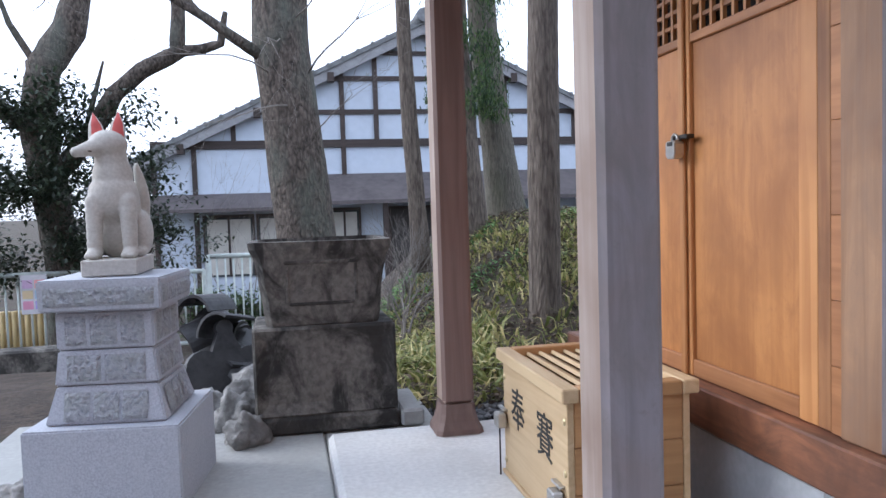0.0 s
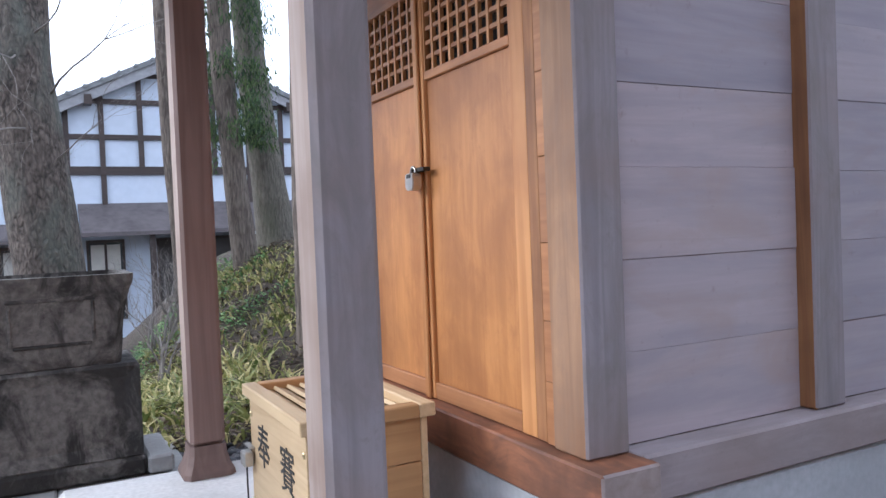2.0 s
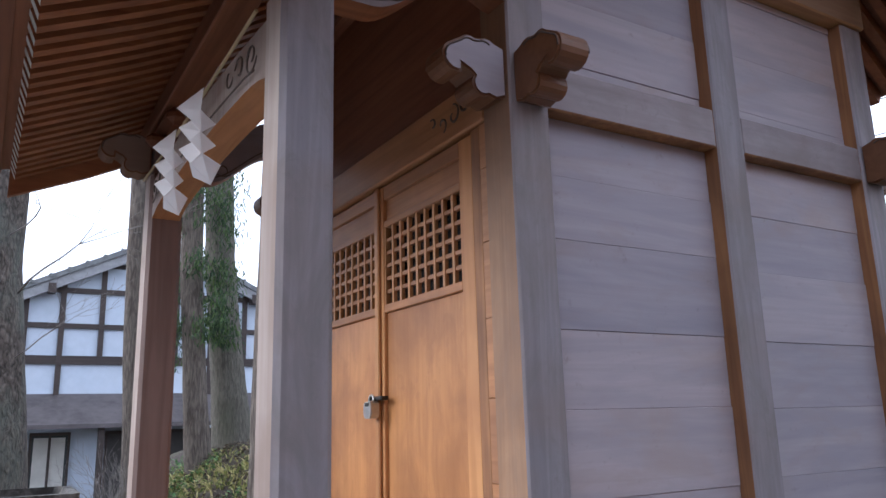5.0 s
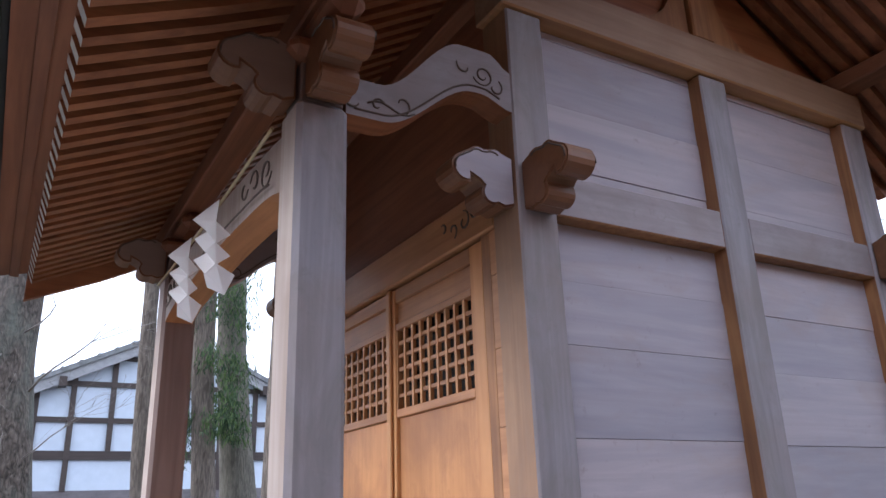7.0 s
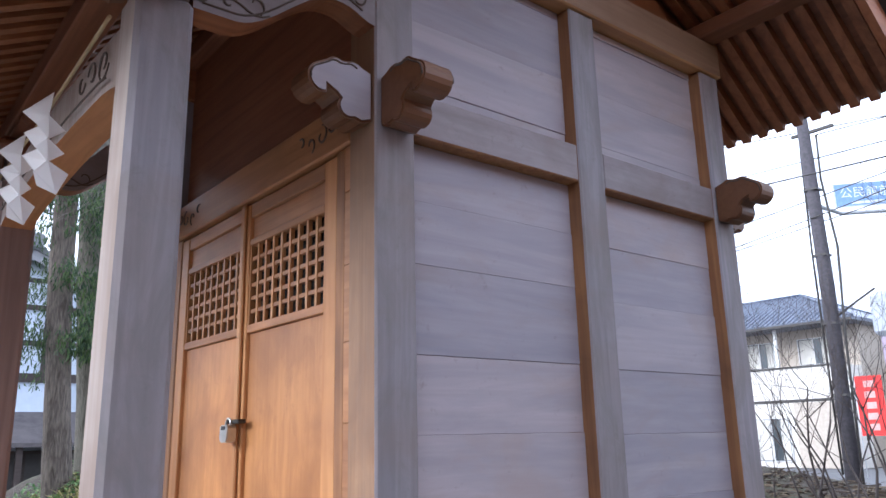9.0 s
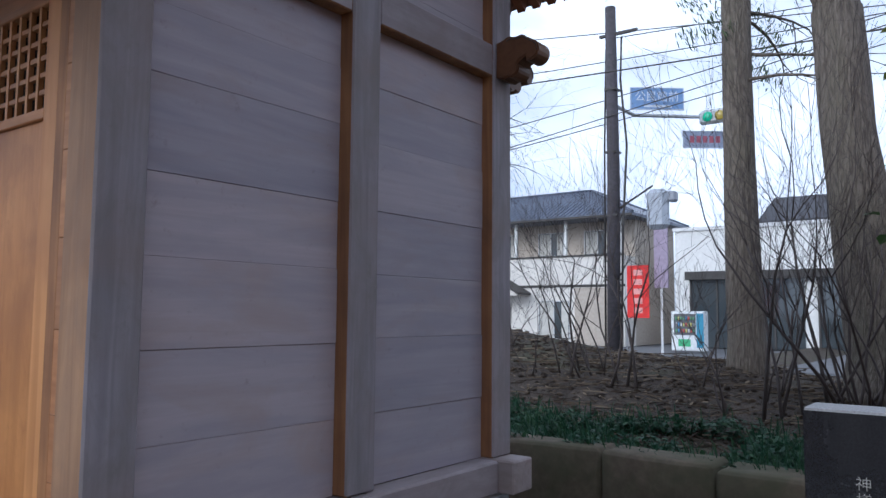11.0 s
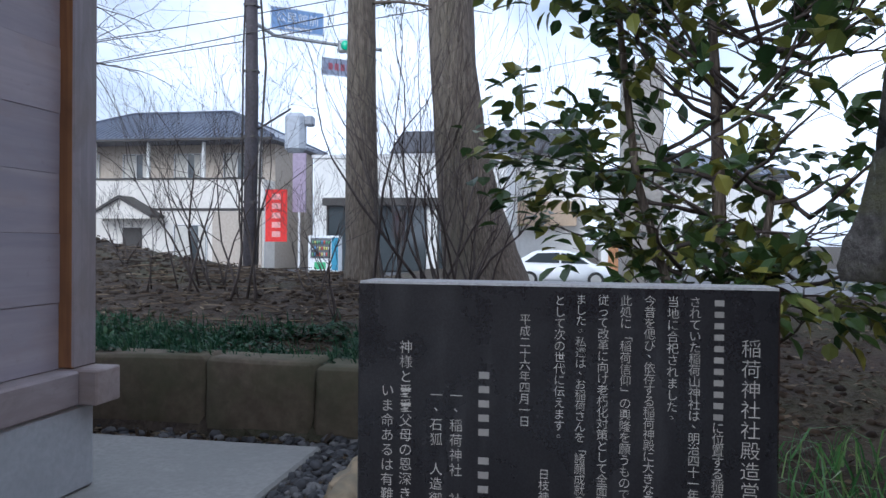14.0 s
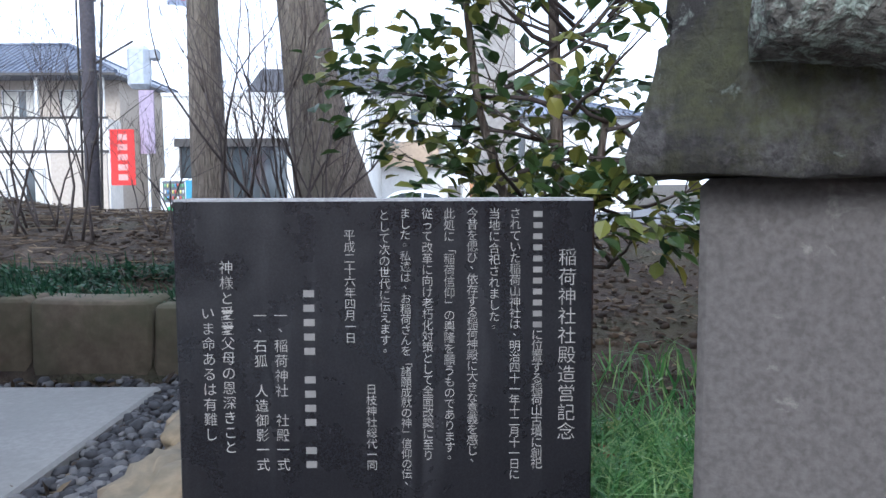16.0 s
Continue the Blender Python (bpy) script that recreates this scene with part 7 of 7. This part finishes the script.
prism(bm, [(-1.05, 0.95), (-0.5, 1.30), (0.12, 1.39), (0.98, 1.36), (1.5, 1.0)], 1.72, Matrix.Translation((-0.02, 0, 0)) @ mcar)
bmesh.ops.recalc_face_normals(bm, faces=bm.faces[:])
part("window", bm, GLASS, car)
part("pillar", box_bm(29.57, 29.6, -1.5, -1.42, 0.33, 0.80), CARW, car)
for y in (-2.85, -0.25):
    bm = bmesh.new()
    bmesh.ops.create_cone(bm, cap_ends=True, segments=24, radius1=0.32, radius2=0.32, depth=0.22, matrix=Matrix.Translation((29.66, y, -0.28)) @ Matrix.Rotation(radians(90), 4, "Y"))
    wh = part("tyre", bm, plain("rubber", (0.02, 0.02, 0.02), 0.8), car)
    bm = bmesh.new()
    bmesh.ops.create_cone(bm, cap_ends=True, segments=20, radius1=0.21, radius2=0.19, depth=0.04, matrix=Matrix.Translation((29.54, y, -0.28)) @ Matrix.Rotation(radians(90), 4, "Y"))
    part("rim", bm, STEEL, wh)
car.location += Vector((0, 0.45, -0.25))

# ---- the old timbered house to the north ----
HP = Matrix.Translation((3.0, 20.0, 0)) @ Matrix.Rotation(radians(0), 4, "Z")
TIMBER = wood("dark_timber", (0.055, 0.038, 0.032), (0.03, 0.021, 0.018), "x")
# white plaster with the sky's blue reflection tinted into its colour
PLASTER = stone("sky_tinted_plaster", (0.55, 0.61, 0.70), (0.50, 0.56, 0.645), 5, (0.52, 0.56, 0.62), 0.6, 0.4, 0.9, 0.1)
BROWN_ROOF = stone("brown_metal_roof", (0.10, 0.085, 0.085), (0.065, 0.055, 0.055), 6, (0.14, 0.12, 0.12), 1.2, 0.5, 0.6, 0.3)
KAWARA = stone("grey_roof_tile", (0.25, 0.26, 0.27), (0.15, 0.155, 0.165), 6, (0.10, 0.11, 0.09), 1.5, 0.5, 0.6, 0.4)
nh = thing("timbered_house", (3.0, 24, -1.5), "old white-plastered house with dark timber framing and wide gable", "house")
AX, AZ, SL = 2.7, 6.10, 0.475
HXL, HXR = -4.70, 10.1


def gable_z(x):
    return AZ - 0.20 - SL * abs(x - AX)


bm = bmesh.new()
prism(bm, [(HXL, -1.5), (HXR, -1.5), (HXR, gable_z(HXR)), (AX, gable_z(AX)), (HXL, gable_z(HXL))], 9.0, Matrix(((1, 0, 0, 0), (0, 0, 1, 20.0), (0, 1, 0, 0), (0, 0, 0, 1))))
bmesh.ops.recalc_face_normals(bm, faces=bm.faces[:])
part("wall", bm, PLASTER, nh)
for z, h, x0, x1 in ((2.75, 0.22, HXL, HXR), (3.665, 0.13, -2.3, 7.7), (4.585, 0.13, -0.4, 5.8), (5.30, 0.11, 1.2, 4.2)):
    part("beam", box_bm(x0, x1, 19.94, 19.998, z, z + h), TIMBER, nh)
for x, z0 in ((-4.63, -1.5), (-3.60, -1.5), (-2.55, 2.97), (-1.48, 2.97), (-0.43, 2.97), (0.40, 1.9), (1.34, 2.97), (2.28, 2.97), (3.22, 2.97), (4.16, 1.9), (5.1, 2.97), (6.1, 2.97), (7.2, 2.97), (8.4, 1.9), (10.02, -1.5)):
    part("stud", box_bm(x - 0.065, x + 0.065, 19.935, 19.997, z0, gable_z(x) - 0.02), TIMBER, nh)
for s in (-1, 1):
    ends = [(AX, AZ), (AX + s * 9.0, AZ - SL * 9.0)]
    m = Matrix(((1, 0, 0, 0), (0, 0, 1, 19.6), (0, 1, 0, 0), (0, 0, 0, 1)))
    bm = bmesh.new()
    prism(bm, [ends[0], ends[1], (ends[1][0], ends[1][1] + 0.13), (AX, AZ + 0.14)], 10.3, m)
    bmesh.ops.recalc_face_normals(bm, faces=bm.faces[:])
    roof = part("roof", bm, KAWARA, nh)
    bm = bmesh.new()
    prism(bm, [(AX, AZ - 0.27), (AX + s * 9.0, AZ - SL * 9.0 - 0.27), (AX + s * 9.0, AZ - SL * 9 - 0.003), (AX, AZ - 0.003)], 0.08, Matrix.Translation((0, 0.06, 0)) @ m)
    bmesh.ops.recalc_face_normals(bm, faces=bm.faces[:])
    part("bargeboard", bm, plain("faded_board", (0.30, 0.30, 0.31), 0.8), roof)
    for k in range(4):
        x = AX + s * (0.6 + 2.0 * k)
        part("purlin_end", box_bm(x - 0.09, x + 0.09, 19.62, 19.93, gable_z(x) - 0.15, gable_z(x) + 0.1), TIMBER, roof)
    n = 22
    for k in range(n):
        t = (k + 0.5) / n
        bm = bmesh.new()
        x, z = AX + s * 9 * t, AZ + 0.12 - SL * 9 * t
        tube(bm, [(x, 19.55, z), (x, 20.2, z)], 0.05, 6)
        part("verge_tile", bm, KAWARA, roof)
bm = bmesh.new()
tube(bm, [(AX, 19.45, AZ + 0.22), (AX, 29.9, AZ + 0.22)], 0.2, 8)
part("ridge", bm, KAWARA, nh)
# lean-to roof over the ground floor
bm = bmesh.new()
prism(bm, [(20.0, 2.02), (18.6, 1.26), (18.6, 1.16), (20.0, 1.82)], 9.2, Matrix(((0, 0, 1, -0.25), (1, 0, 0, 0), (0, 1, 0, 0), (0, 0, 0, 1))))
bmesh.ops.recalc_face_normals(bm, faces=bm.faces[:])
part("lean_to_roof", bm, BROWN_ROOF, nh)
bm = bmesh.new()
prism(bm, [(20.0, 1.55), (19.0, 1.15), (19.0, 1.06), (20.0, 1.4)], 4.5, Matrix(((0, 0, 1, -4.75), (1, 0, 0, 0), (0, 1, 0, 0), (0, 0, 0, 1))))
bmesh.ops.recalc_face_normals(bm, faces=bm.faces[:])
part("lean_to_roof", bm, BROWN_ROOF, nh)
for x0, x1, z0, z1 in ((-3.4, -2.15, -0.7, 0.9), (-2.0, -0.85, -0.7, 0.9), (-0.05, 0.75, -1.0, 1.0), (1.65, 4.35, -1.0, 1.0)):
    dark = x0 > 0
    w = part("window", box_bm(x0, x1, 19.95, 19.985, z0, z1), GLASS if not dark else DARK_TRIM, nh)
    for xx in (x0 - 0.05, (x0 + x1) / 2 - 0.03, x1):
        part("frame", box_bm(xx, xx + 0.06, 19.92, 19.948, z0, z1), TIMBER, w)
    part("frame", box_bm(x0 - 0.05, x1 + 0.06, 19.915, 19.947, z1, z1 + 0.08), TIMBER, w)
    if not dark:
        part("curtain", box_bm(x0 + 0.05, x1 - 0.05, 19.944, 19.949, z0 + 0.05, z1 - 0.05), CURTAIN, w)
for x in (1.3, 2.6, 4.6, 6.8):
    part("ground_post", box_bm(x, x + 0.14, 18.75, 18.9, -1.5, 1.2), TIMBER, nh)

# a few large fallen leaves in the grass by the memorial stone
rng = random.Random(77)
for x, y, c, nm in ((1.55, -2.42, (0.30, 0.10, 0.06), "brown"), (1.50, -2.35, (0.26, 0.09, 0.05), "brown"), (1.62, -2.62, (0.75, 0.70, 0.60), "pale"), (1.75, -2.50, (0.45, 0.36, 0.16), "yellow")):
    vs, fs = [], []
    add_leaf(vs, fs, Vector((x, y, ground_z(x, y) + 0.10)), Vector((-0.4, rng.uniform(-1, 1), 0.25)), Vector((-0.8, 0, 1)), 0.085, 0.05, 0.3, 0.2)
    lf = from_lists("fallen_leaf", vs, fs, plain("leaf_" + nm, c, 0.7))
    tagged(lf, nm + " fallen leaf lying on the green grass", "leaf", "fallen leaves")
